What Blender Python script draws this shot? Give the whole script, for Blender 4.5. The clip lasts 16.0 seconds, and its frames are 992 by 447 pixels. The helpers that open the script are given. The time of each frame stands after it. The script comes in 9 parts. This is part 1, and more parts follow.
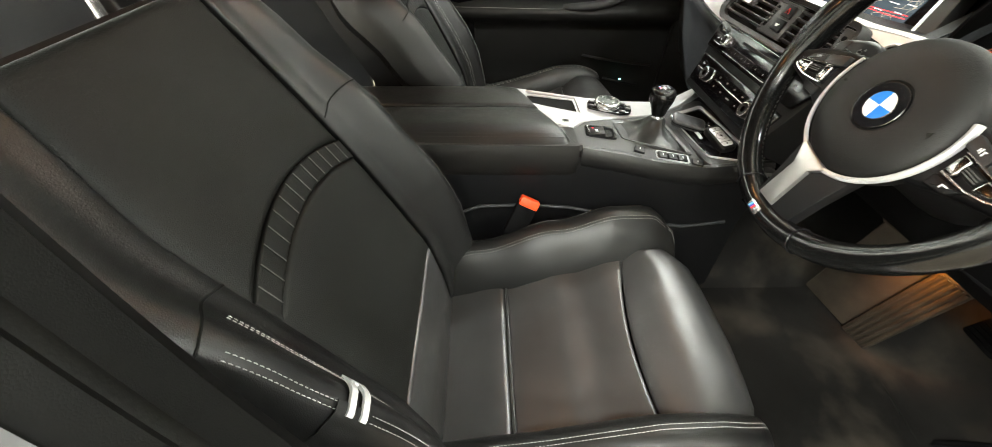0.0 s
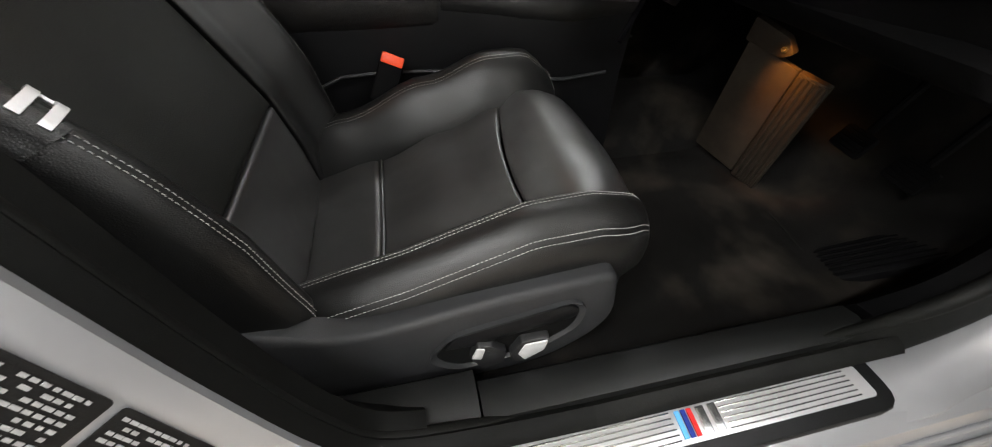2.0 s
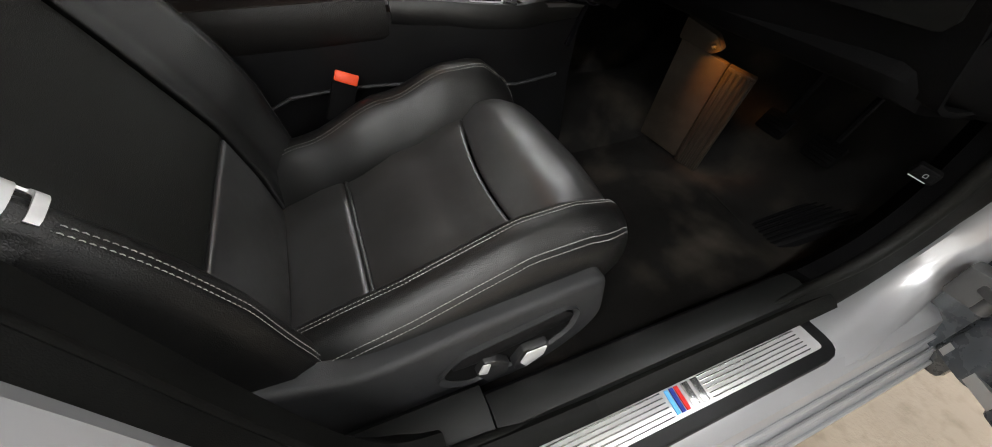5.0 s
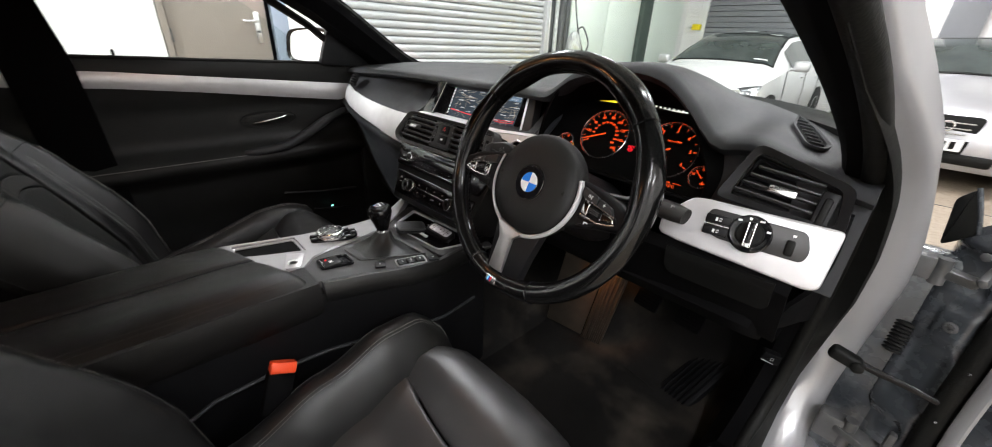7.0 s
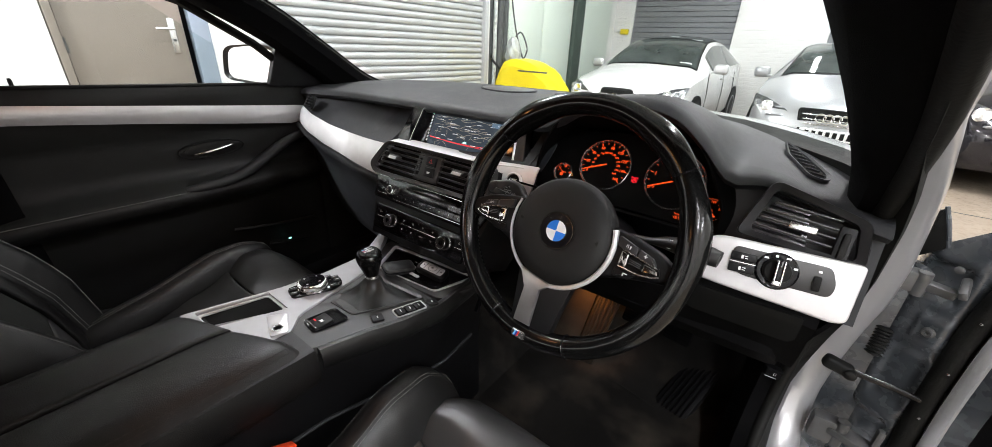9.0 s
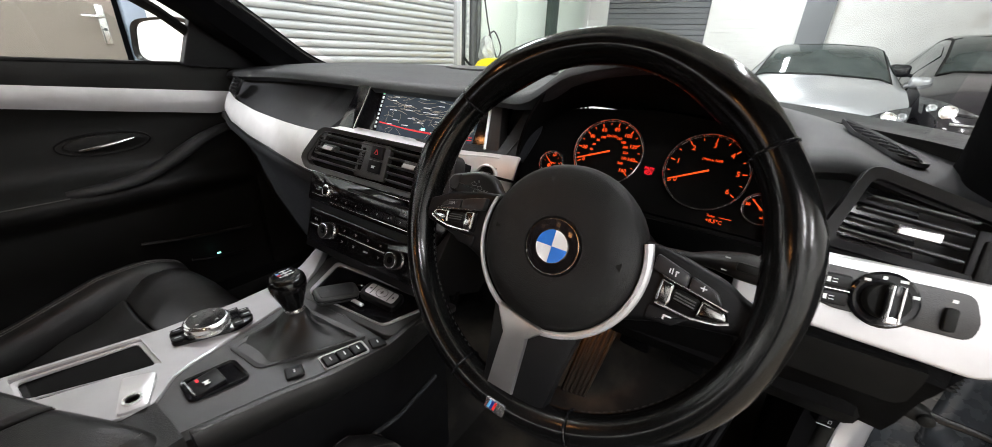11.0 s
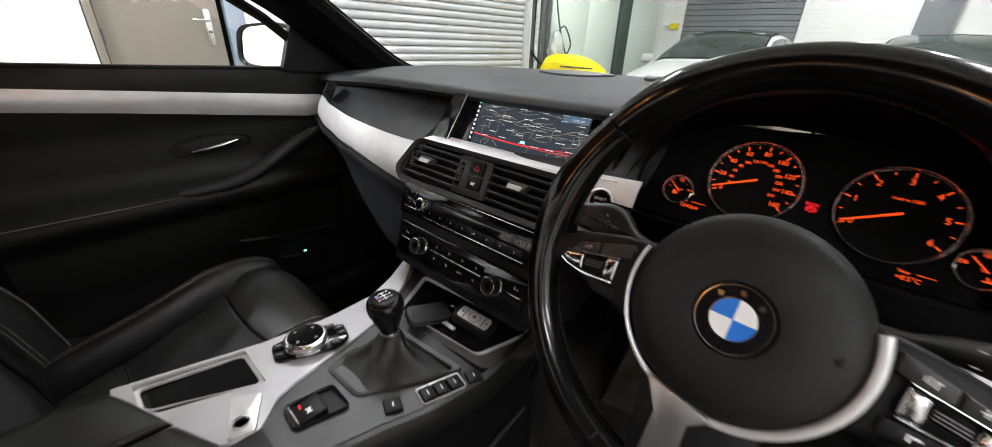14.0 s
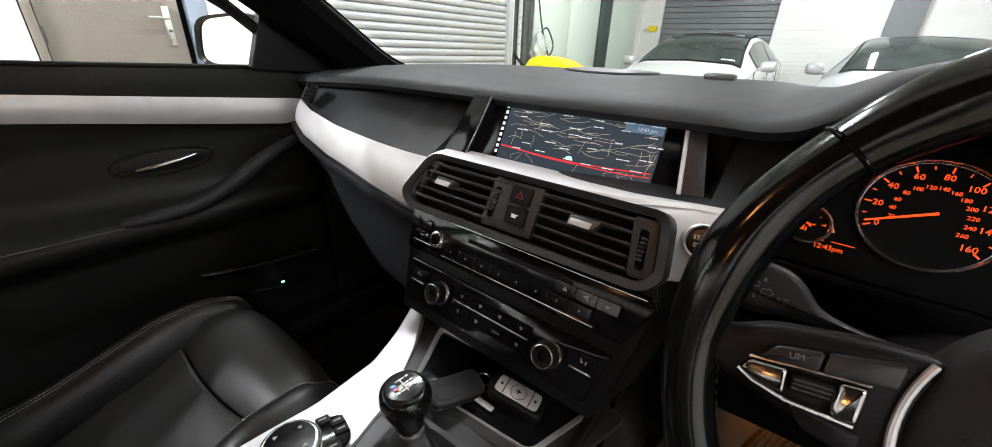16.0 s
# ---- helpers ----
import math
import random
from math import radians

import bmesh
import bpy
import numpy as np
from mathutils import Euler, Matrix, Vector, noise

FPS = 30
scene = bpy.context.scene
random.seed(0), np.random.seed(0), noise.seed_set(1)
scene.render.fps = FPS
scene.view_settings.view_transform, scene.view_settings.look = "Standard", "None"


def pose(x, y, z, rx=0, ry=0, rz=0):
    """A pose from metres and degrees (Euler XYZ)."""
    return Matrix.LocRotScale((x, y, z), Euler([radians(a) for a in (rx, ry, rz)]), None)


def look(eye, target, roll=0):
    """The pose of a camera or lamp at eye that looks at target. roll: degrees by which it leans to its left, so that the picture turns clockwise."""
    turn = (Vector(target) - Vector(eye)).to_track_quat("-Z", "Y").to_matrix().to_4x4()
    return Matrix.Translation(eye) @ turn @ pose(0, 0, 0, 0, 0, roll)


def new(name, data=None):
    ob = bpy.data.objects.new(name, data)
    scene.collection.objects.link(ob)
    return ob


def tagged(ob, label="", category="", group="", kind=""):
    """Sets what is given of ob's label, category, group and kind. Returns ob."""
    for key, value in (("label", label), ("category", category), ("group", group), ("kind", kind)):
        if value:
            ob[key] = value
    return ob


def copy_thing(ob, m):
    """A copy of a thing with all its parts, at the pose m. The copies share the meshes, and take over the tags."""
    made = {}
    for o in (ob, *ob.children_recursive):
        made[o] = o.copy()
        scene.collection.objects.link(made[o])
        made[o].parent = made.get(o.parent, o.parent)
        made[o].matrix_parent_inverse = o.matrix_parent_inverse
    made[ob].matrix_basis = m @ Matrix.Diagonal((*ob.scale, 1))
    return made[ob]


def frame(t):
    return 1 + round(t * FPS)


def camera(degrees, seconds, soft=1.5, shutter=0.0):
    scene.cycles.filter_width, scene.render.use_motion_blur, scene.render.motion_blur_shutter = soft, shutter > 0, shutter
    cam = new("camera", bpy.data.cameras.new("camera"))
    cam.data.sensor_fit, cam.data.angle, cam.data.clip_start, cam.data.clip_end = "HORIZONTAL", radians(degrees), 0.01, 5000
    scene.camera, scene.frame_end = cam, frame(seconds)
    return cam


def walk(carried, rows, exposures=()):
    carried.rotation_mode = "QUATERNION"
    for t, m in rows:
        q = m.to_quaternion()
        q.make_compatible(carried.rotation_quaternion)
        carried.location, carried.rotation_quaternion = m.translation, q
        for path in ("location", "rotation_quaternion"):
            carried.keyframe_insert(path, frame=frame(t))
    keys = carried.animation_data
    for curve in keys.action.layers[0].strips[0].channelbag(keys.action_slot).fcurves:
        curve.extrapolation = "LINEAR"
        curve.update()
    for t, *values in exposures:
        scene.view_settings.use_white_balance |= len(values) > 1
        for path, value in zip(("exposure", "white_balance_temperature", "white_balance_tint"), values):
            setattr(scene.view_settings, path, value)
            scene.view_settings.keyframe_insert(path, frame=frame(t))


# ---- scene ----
cam = camera(102.68, 16.0, soft=0.8, shutter=0.3)
PATH = [
    (0.0, 0.8063, 0.0045, 1.1799, 47.64, -1.59, 88.31),
    (0.5, 0.8067, 0.0328, 1.1499, 47.46, -1.28, 93.11),
    (1.0, 0.8483, 0.0916, 1.0530, 47.80, -0.96, 91.24),
    (1.5, 0.8901, 0.1068, 0.9848, 47.44, -1.58, 84.45),
    (2.0, 0.9457, 0.1291, 0.9348, 47.11, -0.96, 77.32),
    (2.5, 0.9461, 0.1333, 0.9281, 46.89, -1.27, 72.27),
    (3.0, 0.9432, 0.1225, 0.9350, 46.77, -1.27, 70.56),
    (5.3, 0.9134, 0.0751, 0.9778, 45.99, -1.80, 66.79),
    (5.5, 0.9194, 0.0727, 0.9872, 47.23, -1.93, 66.77),
    (6.0, 0.8902, 0.0427, 1.0678, 50.75, -1.56, 65.81),
    (6.5, 0.8409, -0.0115, 1.1269, 60.51, -1.98, 57.29),
    (7.0, 0.7912, 0.0047, 1.1901, 65.13, -2.29, 46.82),
    (7.5, 0.7217, 0.0254, 1.2022, 65.49, -2.45, 42.40),
    (8.0, 0.6955, -0.0043, 1.2328, 65.63, -2.40, 41.90),
    (8.5, 0.6949, -0.0424, 1.2473, 65.76, -2.35, 39.16),
    (9.0, 0.6557, -0.0256, 1.2361, 65.69, -2.17, 37.95),
    (9.5, 0.6608, -0.0207, 1.2295, 65.77, -2.10, 37.66),
    (9.7, 0.6564, -0.0185, 1.2281, 65.75, -2.08, 37.50),
    (11.8, 0.5094, 0.2072, 1.1270, 66.61, -2.46, 32.96),
    (12.0, 0.5093, 0.2023, 1.1302, 66.43, -2.32, 32.91),
    (12.5, 0.5185, 0.1564, 1.1336, 66.41, -2.23, 32.96),
    (13.0, 0.5459, 0.0594, 1.1564, 66.09, -2.08, 37.96),
    (13.5, 0.5609, 0.0299, 1.1620, 65.63, -1.85, 42.71),
    (14.0, 0.4438, 0.1463, 1.1734, 65.42, -1.90, 42.84),
    (14.5, 0.3571, 0.1819, 1.1664, 65.65, -1.97, 42.62),
    (15.0, 0.2651, 0.2127, 1.1471, 65.71, -2.10, 40.51),
    (15.5, 0.2552, 0.1960, 1.1448, 65.91, -2.05, 40.02),
    (16.0, 0.2680, 0.2138, 1.1505, 65.92, -1.94, 39.65),
]
EXPOSURES = [(0.0, 1.15, 6950, 3), (0.5, 1.10, 6950, 3), (1.0, 1.5, 6950, 6), (1.3, 1.35, 6950, 10), (2.1, -0.25, 6650, 10), (3.0, -0.42, 6600, 10), (5.3, -0.15, 6650, 10), (6.0, 0.32, 6650, 10),
             (6.5, 0.0, 6550, 12), (7.5, -0.20, 6500, 13), (9.5, -0.14, 6500, 13), (12.0, -0.26, 6500, 12), (13.5, -0.32, 6500, 12), (16.0, -0.16, 6500, 12)]
walk(cam, [(t, pose(x, y, z, rx, ry, rz)) for t, x, y, z, rx, ry, rz in PATH], EXPOSURES)

# ---- light: closed garage, tube lamps under its ceiling ----
world = bpy.data.worlds.new("world")
scene.world = world
world.use_nodes = True
world.node_tree.nodes["Background"].inputs[0].default_value = (0.55, 0.6, 0.7, 1)
world.node_tree.nodes["Background"].inputs[1].default_value = 0.008


def lamp(name, kind, m, energy, color, size=0.1, size_y=0.1):
    data = bpy.data.lights.new(name, kind)
    data.energy, data.color = energy, color
    if kind == "SPOT":
        data.spot_size, data.spot_blend = radians(56), 1.0
    if kind == "AREA":
        data.shape, data.size, data.size_y = "RECTANGLE", size, size_y
    else:
        data.shadow_soft_size = size
    ob = new(name, data)
    ob.matrix_world = m
    return ob


CEILING_Z = 3.6
# Unseen tubes; (0.2, 8.2) and (4.4, -1.2) added to brighten end wall and dash.
TUBES = [(0.2, 8.2, 80), (-2.3, -2.8, 330), (-1.9, 1.7, 100), (-1.9, 5.0, 80), (2.6, -2.6, 92), (1.4, 2.2, 65), (1.2, 5.4, 80), (2.2, -1.0, 60), (4.4, -1.2, 125), (4.4, 3.4, 104)]
# Powers differ lamp by lamp to lift the trim and seats.
for tx, ty, power in TUBES:
    lamp("tube_lamp", "AREA", pose(tx, ty, CEILING_Z - 0.16, 0, 0, 0), power, (0.96, 0.98, 1.0), 0.16, 1.5)
lamp("footwell_lamp", "SPOT", look((0.350, 0.790, 0.722), (0.330, 0.875, 0.60)), 4.5, (1.0, 0.36, 0.05), 0.012)
lamp("dome_lamp", "POINT", pose(0.05, 0.16, 1.345), 1.0, (1.0, 0.42, 0.14), 0.02)
lamp("rear_dome_lamp", "POINT", pose(0.20, -0.52, 1.36), 1.7, (1.0, 0.42, 0.12), 0.02)

# ---- materials ----
def material(name, color, rough=0.5, metal=0.0, vary=0.15, vary_scale=6.0, grain=0.0, grain_scale=400.0, grain_kind="noise",
             big_bump=0.0, big_scale=8.0, stretch=(1, 1, 1), coat=0.0, emit=None, emit_strength=0.0, rough_vary=0.08, dirt=None, spec=0.3):
    m = bpy.data.materials.new(name)
    m.use_nodes = True
    nt = m.node_tree
    b = nt.nodes["Principled BSDF"]
    b.inputs["Roughness"].default_value, b.inputs["Metallic"].default_value = rough, metal
    b.inputs["Coat Weight"].default_value = coat
    b.inputs["Specular IOR Level"].default_value = spec
    tc = nt.nodes.new("ShaderNodeTexCoord")
    mp = nt.nodes.new("ShaderNodeMapping")
    mp.inputs["Scale"].default_value = stretch
    nt.links.new(tc.outputs["Object"], mp.inputs["Vector"])

    def noise_node(scale, detail=4.0):
        n = nt.nodes.new("ShaderNodeTexNoise")
        n.inputs["Scale"].default_value, n.inputs["Detail"].default_value = scale, detail
        nt.links.new(mp.outputs["Vector"], n.inputs["Vector"])
        return n

    big = noise_node(vary_scale)
    ramp = nt.nodes.new("ShaderNodeValToRGB")
    lo, hi = [max(0.0, c * (1 - vary)) for c in color], [min(1.0, c * (1 + vary)) for c in color]
    ramp.color_ramp.elements[0].position, ramp.color_ramp.elements[1].position = 0.3, 0.7
    ramp.color_ramp.elements[0].color, ramp.color_ramp.elements[1].color = (*lo, 1), (*hi, 1)
    nt.links.new(big.outputs["Fac"], ramp.inputs["Fac"])
    out = ramp.outputs["Color"]
    if dirt:
        dn = noise_node(dirt[1], 8.0)
        dr = nt.nodes.new("ShaderNodeValToRGB")
        dr.color_ramp.elements[0].position, dr.color_ramp.elements[1].position = dirt[2], dirt[3]
        nt.links.new(dn.outputs["Fac"], dr.inputs["Fac"])
        mx = nt.nodes.new("ShaderNodeMix")
        mx.data_type = "RGBA"
        mx.inputs["B"].default_value = (*dirt[0], 1)
        nt.links.new(dr.outputs["Color"], mx.inputs["Factor"])
        nt.links.new(out, mx.inputs["A"])
        out = mx.outputs["Result"]
    nt.links.new(out, b.inputs["Base Color"])
    if rough_vary:
        mr = nt.nodes.new("ShaderNodeMapRange")
        mr.inputs["To Min"].default_value, mr.inputs["To Max"].default_value = max(0.02, rough - rough_vary), min(1.0, rough + rough_vary)
        rn = noise_node(vary_scale * 3.7)
        nt.links.new(rn.outputs["Fac"], mr.inputs["Value"])
        nt.links.new(mr.outputs["Result"], b.inputs["Roughness"])
    normal = None
    if grain:
        if grain_kind == "voronoi":
            g = nt.nodes.new("ShaderNodeTexVoronoi")
            g.feature = "DISTANCE_TO_EDGE"
            g.inputs["Scale"].default_value = grain_scale
            nt.links.new(mp.outputs["Vector"], g.inputs["Vector"])
            h = g.outputs["Distance"]
        else:
            h = noise_node(grain_scale, 3.0).outputs["Fac"]
        bp = nt.nodes.new("ShaderNodeBump")
        bp.inputs["Strength"].default_value, bp.inputs["Distance"].default_value = grain, 0.0015
        nt.links.new(h, bp.inputs["Height"])
        normal = bp
    if big_bump:
        bp2 = nt.nodes.new("ShaderNodeBump")
        bp2.inputs["Strength"].default_value, bp2.inputs["Distance"].default_value = big_bump, 0.02
        nt.links.new(noise_node(big_scale, 2.0).outputs["Fac"], bp2.inputs["Height"])
        if normal:
            nt.links.new(normal.outputs["Normal"], bp2.inputs["Normal"])
        normal = bp2
    if normal:
        nt.links.new(normal.outputs["Normal"], b.inputs["Normal"])
    if emit:
        b.inputs["Emission Color"].default_value, b.inputs["Emission Strength"].default_value = (*emit, 1), emit_strength
    return m


def clear_glass(name, tint, gloss):
    m = bpy.data.materials.new(name)
    m.use_nodes = True
    nt = m.node_tree
    nt.nodes.remove(nt.nodes["Principled BSDF"])
    t, g, mix = nt.nodes.new("ShaderNodeBsdfTransparent"), nt.nodes.new("ShaderNodeBsdfGlossy"), nt.nodes.new("ShaderNodeMixShader")
    t.inputs[0].default_value, g.inputs["Roughness"].default_value, mix.inputs[0].default_value = (*tint, 1), 0.02, gloss
    nt.links.new(t.outputs[0], mix.inputs[1])
    nt.links.new(g.outputs[0], mix.inputs[2])
    nt.links.new(mix.outputs[0], nt.nodes["Material Output"].inputs[0])
    return m


LEATHER = material("black_leather", (0.0085, 0.0085, 0.0085), 0.36, vary=0.25, vary_scale=9, grain=0.24, grain_scale=480, grain_kind="voronoi", big_bump=0.12, big_scale=14, rough_vary=0.1, spec=0.42)
GUIDE_METAL = material("satin_belt_guide_metal", (0.75, 0.75, 0.76), 0.45, metal=0.5, vary=0.08, vary_scale=60)
LEATHER_SMOOTH = material("worn_seat_leather", (0.031, 0.031, 0.0312), 0.34, spec=0.65, vary=0.22, vary_scale=7, grain=0.14, grain_scale=600, grain_kind="voronoi", big_bump=0.2, big_scale=9, rough_vary=0.1)
PERFORATED = material("perforated_leather", (0.008, 0.0085, 0.0075), 0.55, vary=0.2, vary_scale=5, grain=0.3, grain_scale=520, grain_kind="voronoi", rough_vary=0.06)
RIM_LEATHER = material("polished_rim_leather", (0.0045, 0.0045, 0.0045), 0.15, spec=0.34, vary=0.2, vary_scale=15, grain=0.015, grain_scale=500, grain_kind="voronoi", rough_vary=0.05)
SOFT = material("soft_black_plastic", (0.020, 0.021, 0.023), 0.55, vary=0.12, vary_scale=5, grain=0.22, grain_scale=700, grain_kind="voronoi", rough_vary=0.06)
PLASTIC = material("dark_plastic", (0.0045, 0.0045, 0.005), 0.45, spec=0.2, vary=0.15, vary_scale=12, grain=0.15, grain_scale=900)
SIDE_PLASTIC = material("grey_side_plastic", (0.023, 0.0235, 0.025), 0.5, vary=0.12, vary_scale=10, grain=0.25, grain_scale=800)
CONSOLE_PLASTIC = material("console_plastic", (0.028, 0.0275, 0.0275), 0.38, vary=0.1, vary_scale=12, grain=0.2, grain_scale=900, spec=0.4)
TRIM_BLACK = material("black_trim_plastic", (0.0056, 0.0059, 0.0057), 0.46, vary=0.15, vary_scale=6, grain=0.15, grain_scale=700, grain_kind="voronoi", spec=0.28)
AIRBAG = material("soft_airbag_cover", (0.0078, 0.0077, 0.0075), 0.55, vary=0.12, vary_scale=9, grain=0.2, grain_scale=700, grain_kind="voronoi", spec=0.28)
SPOKE_METAL = material("brushed_spoke_metal", (0.42, 0.415, 0.41), 0.34, metal=0.9, vary=0.08, vary_scale=40, grain=0.05, grain_scale=700)
GLOSS = material("gloss_black", (0.006, 0.006, 0.007), 0.12, vary=0.1, vary_scale=20, rough_vary=0.05)
HINGE_PAINT = material("dull_grey_paint", (0.075, 0.076, 0.077), 0.42, metal=0.15, vary=0.2, vary_scale=20, dirt=((0.045, 0.044, 0.042), 30, 0.5, 0.8))
STALK = material("stalk_plastic", (0.014, 0.0135, 0.013), 0.42, vary=0.12, vary_scale=20, grain=0.15, grain_scale=900, spec=0.35)
SPOKE_CHROME = material("smoked_chrome", (0.34, 0.335, 0.33), 0.18, metal=1.0, vary=0.08, vary_scale=30, rough_vary=0.05)
DOOR_BLACK = material("black_door_leather", (0.0075, 0.0075, 0.0072), 0.45, spec=0.2, vary=0.2, vary_scale=6, grain=0.3, grain_scale=450, grain_kind="voronoi")
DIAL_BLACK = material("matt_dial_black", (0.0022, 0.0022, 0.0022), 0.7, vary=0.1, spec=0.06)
# darker copy of PLASTIC: the shade under the dashboard is put into its colour
SHADE_BLACK = material("shade_dark_plastic", (0.0020, 0.0020, 0.0022), 0.75, vary=0.2, vary_scale=9, grain=0.3, grain_scale=600, spec=0.06)
VENT_BLACK = material("vent_black_plastic", (0.045, 0.045, 0.046), 0.36, vary=0.1, spec=0.5)
ARMREST = material("armrest_leather", (0.0065, 0.0060, 0.0057), 0.36, vary=0.25, vary_scale=8, grain=0.35, grain_scale=380, grain_kind="voronoi", big_bump=0.15, big_scale=10, rough_vary=0.12, spec=0.28)
# for recess floors: the shade of their depth is put into the colour
RECESS_SHADE = material("recess_shade_black", (0.003, 0.003, 0.003), 0.85, vary=0.1, spec=0.1)
RUBBER = material("black_rubber", (0.0055, 0.0056, 0.005), 0.6, spec=0.16, vary=0.25, vary_scale=14, grain=0.25, grain_scale=300)
CARPET = material("black_carpet", (0.008, 0.0075, 0.007), 0.95, vary=0.35, vary_scale=5, grain=1.0, grain_scale=900, dirt=((0.05, 0.042, 0.034), 6, 0.50, 0.8), spec=0.1)
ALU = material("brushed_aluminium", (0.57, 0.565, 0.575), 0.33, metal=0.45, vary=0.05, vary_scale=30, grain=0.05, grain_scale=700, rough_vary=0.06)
# lighter copy of the ALU trim for the dash, light put into its colour
LIT_SILVER = material("trim_silver_lit", (0.76, 0.755, 0.765), 0.36, metal=0.35, vary=0.05, vary_scale=30, grain=0.05, grain_scale=700, rough_vary=0.06)
# darker copy of the same trim for the console, shaded by its colour
SHADED_SILVER = material("trim_silver_shaded", (0.39, 0.387, 0.395), 0.33, metal=0.5, vary=0.05, vary_scale=30, grain=0.05, grain_scale=700, rough_vary=0.06)
PILLAR_BLACK = material("matt_pillar_black", (0.0032, 0.0033, 0.0030), 0.6, vary=0.15, vary_scale=6, grain=0.12, grain_scale=700, grain_kind="voronoi", spec=0.14)
CHROME = material("satin_chrome", (0.80, 0.80, 0.80), 0.2, metal=0.93, vary=0.05, vary_scale=20)
SILVER_PAINT = material("silver_car_paint", (0.43, 0.435, 0.45), 0.32, metal=0.5, vary=0.05, vary_scale=3, coat=0.7, rough_vary=0.05)
SILVER_BODY = material("dusty_silver_paint", (0.36, 0.355, 0.35), 0.42, metal=0.35, vary=0.12, vary_scale=5, coat=0.3, dirt=((0.22, 0.2, 0.18), 9, 0.55, 0.85))
GREY_METAL = material("painted_grey_metal", (0.047, 0.054, 0.062), 0.27, metal=0.15, spec=0.5, vary=0.2, vary_scale=12, coat=0.4, dirt=((0.032, 0.036, 0.040), 14, 0.5, 0.85))
STITCH = material("pale_thread", (0.46, 0.45, 0.43), 0.7, vary=0.15, vary_scale=60)
MID_STITCH = material("grey_thread", (0.25, 0.245, 0.23), 0.7, vary=0.15, vary_scale=60)
DARK_STITCH = material("dark_thread", (0.12, 0.118, 0.112), 0.7, vary=0.15, vary_scale=60)
RIM_STITCH = material("black_thread", (0.02, 0.019, 0.018), 0.7, vary=0.15, vary_scale=60)
SPOKE_BLACK = material("satin_button_black", (0.014, 0.014, 0.0145), 0.42, vary=0.1, spec=0.4)
ORANGE = material("red_orange_button", (0.75, 0.07, 0.02), 0.35, vary=0.06)
WHITE_MARK = material("white_marking", (0.75, 0.75, 0.75), 0.5, vary=0.02, rough_vary=0)
BLUE = material("blue_enamel", (0.02, 0.17, 0.62), 0.25, vary=0.05)
LIGHT_BLUE = material("pale_blue_enamel", (0.12, 0.42, 0.75), 0.3, vary=0.05)
NAVY = material("navy_enamel", (0.02, 0.04, 0.25), 0.3, vary=0.05)
RED = material("red_enamel", (0.62, 0.03, 0.03), 0.3, vary=0.05)
WHITE_ENAMEL = material("white_enamel", (0.8, 0.8, 0.8), 0.25, vary=0.03)
GLOW_RED = material("lit_orange_red", (0.3, 0.02, 0.0), 0.5, vary=0.05, emit=(1.0, 0.085, 0.010), emit_strength=1.35)
GLOW_DEEP = material("lit_red_lamp", (0.3, 0.0, 0.0), 0.5, vary=0.05, emit=(1.0, 0.015, 0.03), emit_strength=1.3)
GLOW_AMBER = material("lit_amber_lamp", (0.3, 0.1, 0.0), 0.5, vary=0.05, emit=(1.0, 0.42, 0.05), emit_strength=1.2)
GLOW_WHITE = material("lit_white_legend", (0.5, 0.5, 0.5), 0.5, vary=0.02, emit=(0.9, 0.95, 1.0), emit_strength=0.55)
GLOW_TEAL = material("lit_teal_lamp", (0.1, 0.4, 0.4), 0.5, vary=0.02, emit=(0.35, 1.0, 0.85), emit_strength=2.0)
MAP_NIGHT = material("night_map", (0.01, 0.012, 0.016), 0.25, vary=0.1, emit=(0.052, 0.072, 0.092), emit_strength=0.75)
MAP_ROAD = material("map_minor_road", (0.2, 0.18, 0.14), 0.4, vary=0.02, emit=(0.42, 0.38, 0.30), emit_strength=0.7)
MAP_RED = material("map_major_road", (0.4, 0.02, 0.02), 0.4, vary=0.02, emit=(0.85, 0.03, 0.05), emit_strength=0.8)
MAP_GREEN = material("map_green_mark", (0.1, 0.5, 0.1), 0.4, vary=0.02, emit=(0.1, 0.7, 0.3), emit_strength=0.9)
MAP_PANEL = material("map_info_panel", (0.1, 0.15, 0.2), 0.4, vary=0.02, emit=(0.10, 0.17, 0.26), emit_strength=0.9)
MIRROR = material("mirror_glass", (0.85, 0.86, 0.86), 0.03, metal=1.0, vary=0.01, rough_vary=0)
WINDOW = clear_glass("window_glass", (0.93, 0.96, 0.95), 0.05)
CAR_GLASS = material("dark_car_glass", (0.045, 0.056, 0.054), 0.06, vary=0.4, vary_scale=3, rough_vary=0.02, spec=0.5)
HEADLIGHT_DARK = material("dark_headlight_housing", (0.07, 0.072, 0.075), 0.12, metal=0.2, vary=0.5, vary_scale=24, spec=0.7)
LAMP_GLASS = material("headlight_glass", (0.35, 0.36, 0.38), 0.12, metal=0.6, vary=0.35, vary_scale=26)
WHITE_PAINT = material("white_car_paint", (0.70, 0.70, 0.69), 0.25, vary=0.03, coat=0.6)
BLACK_PAINT = material("black_car_paint", (0.012, 0.011, 0.014), 0.16, vary=0.1, coat=0.6)
TYRE = material("tyre_rubber", (0.02, 0.02, 0.02), 0.7, vary=0.15, grain=0.3, grain_scale=120)
RIM_ALLOY = material("alloy_rim", (0.5, 0.5, 0.5), 0.35, metal=0.8, vary=0.1)
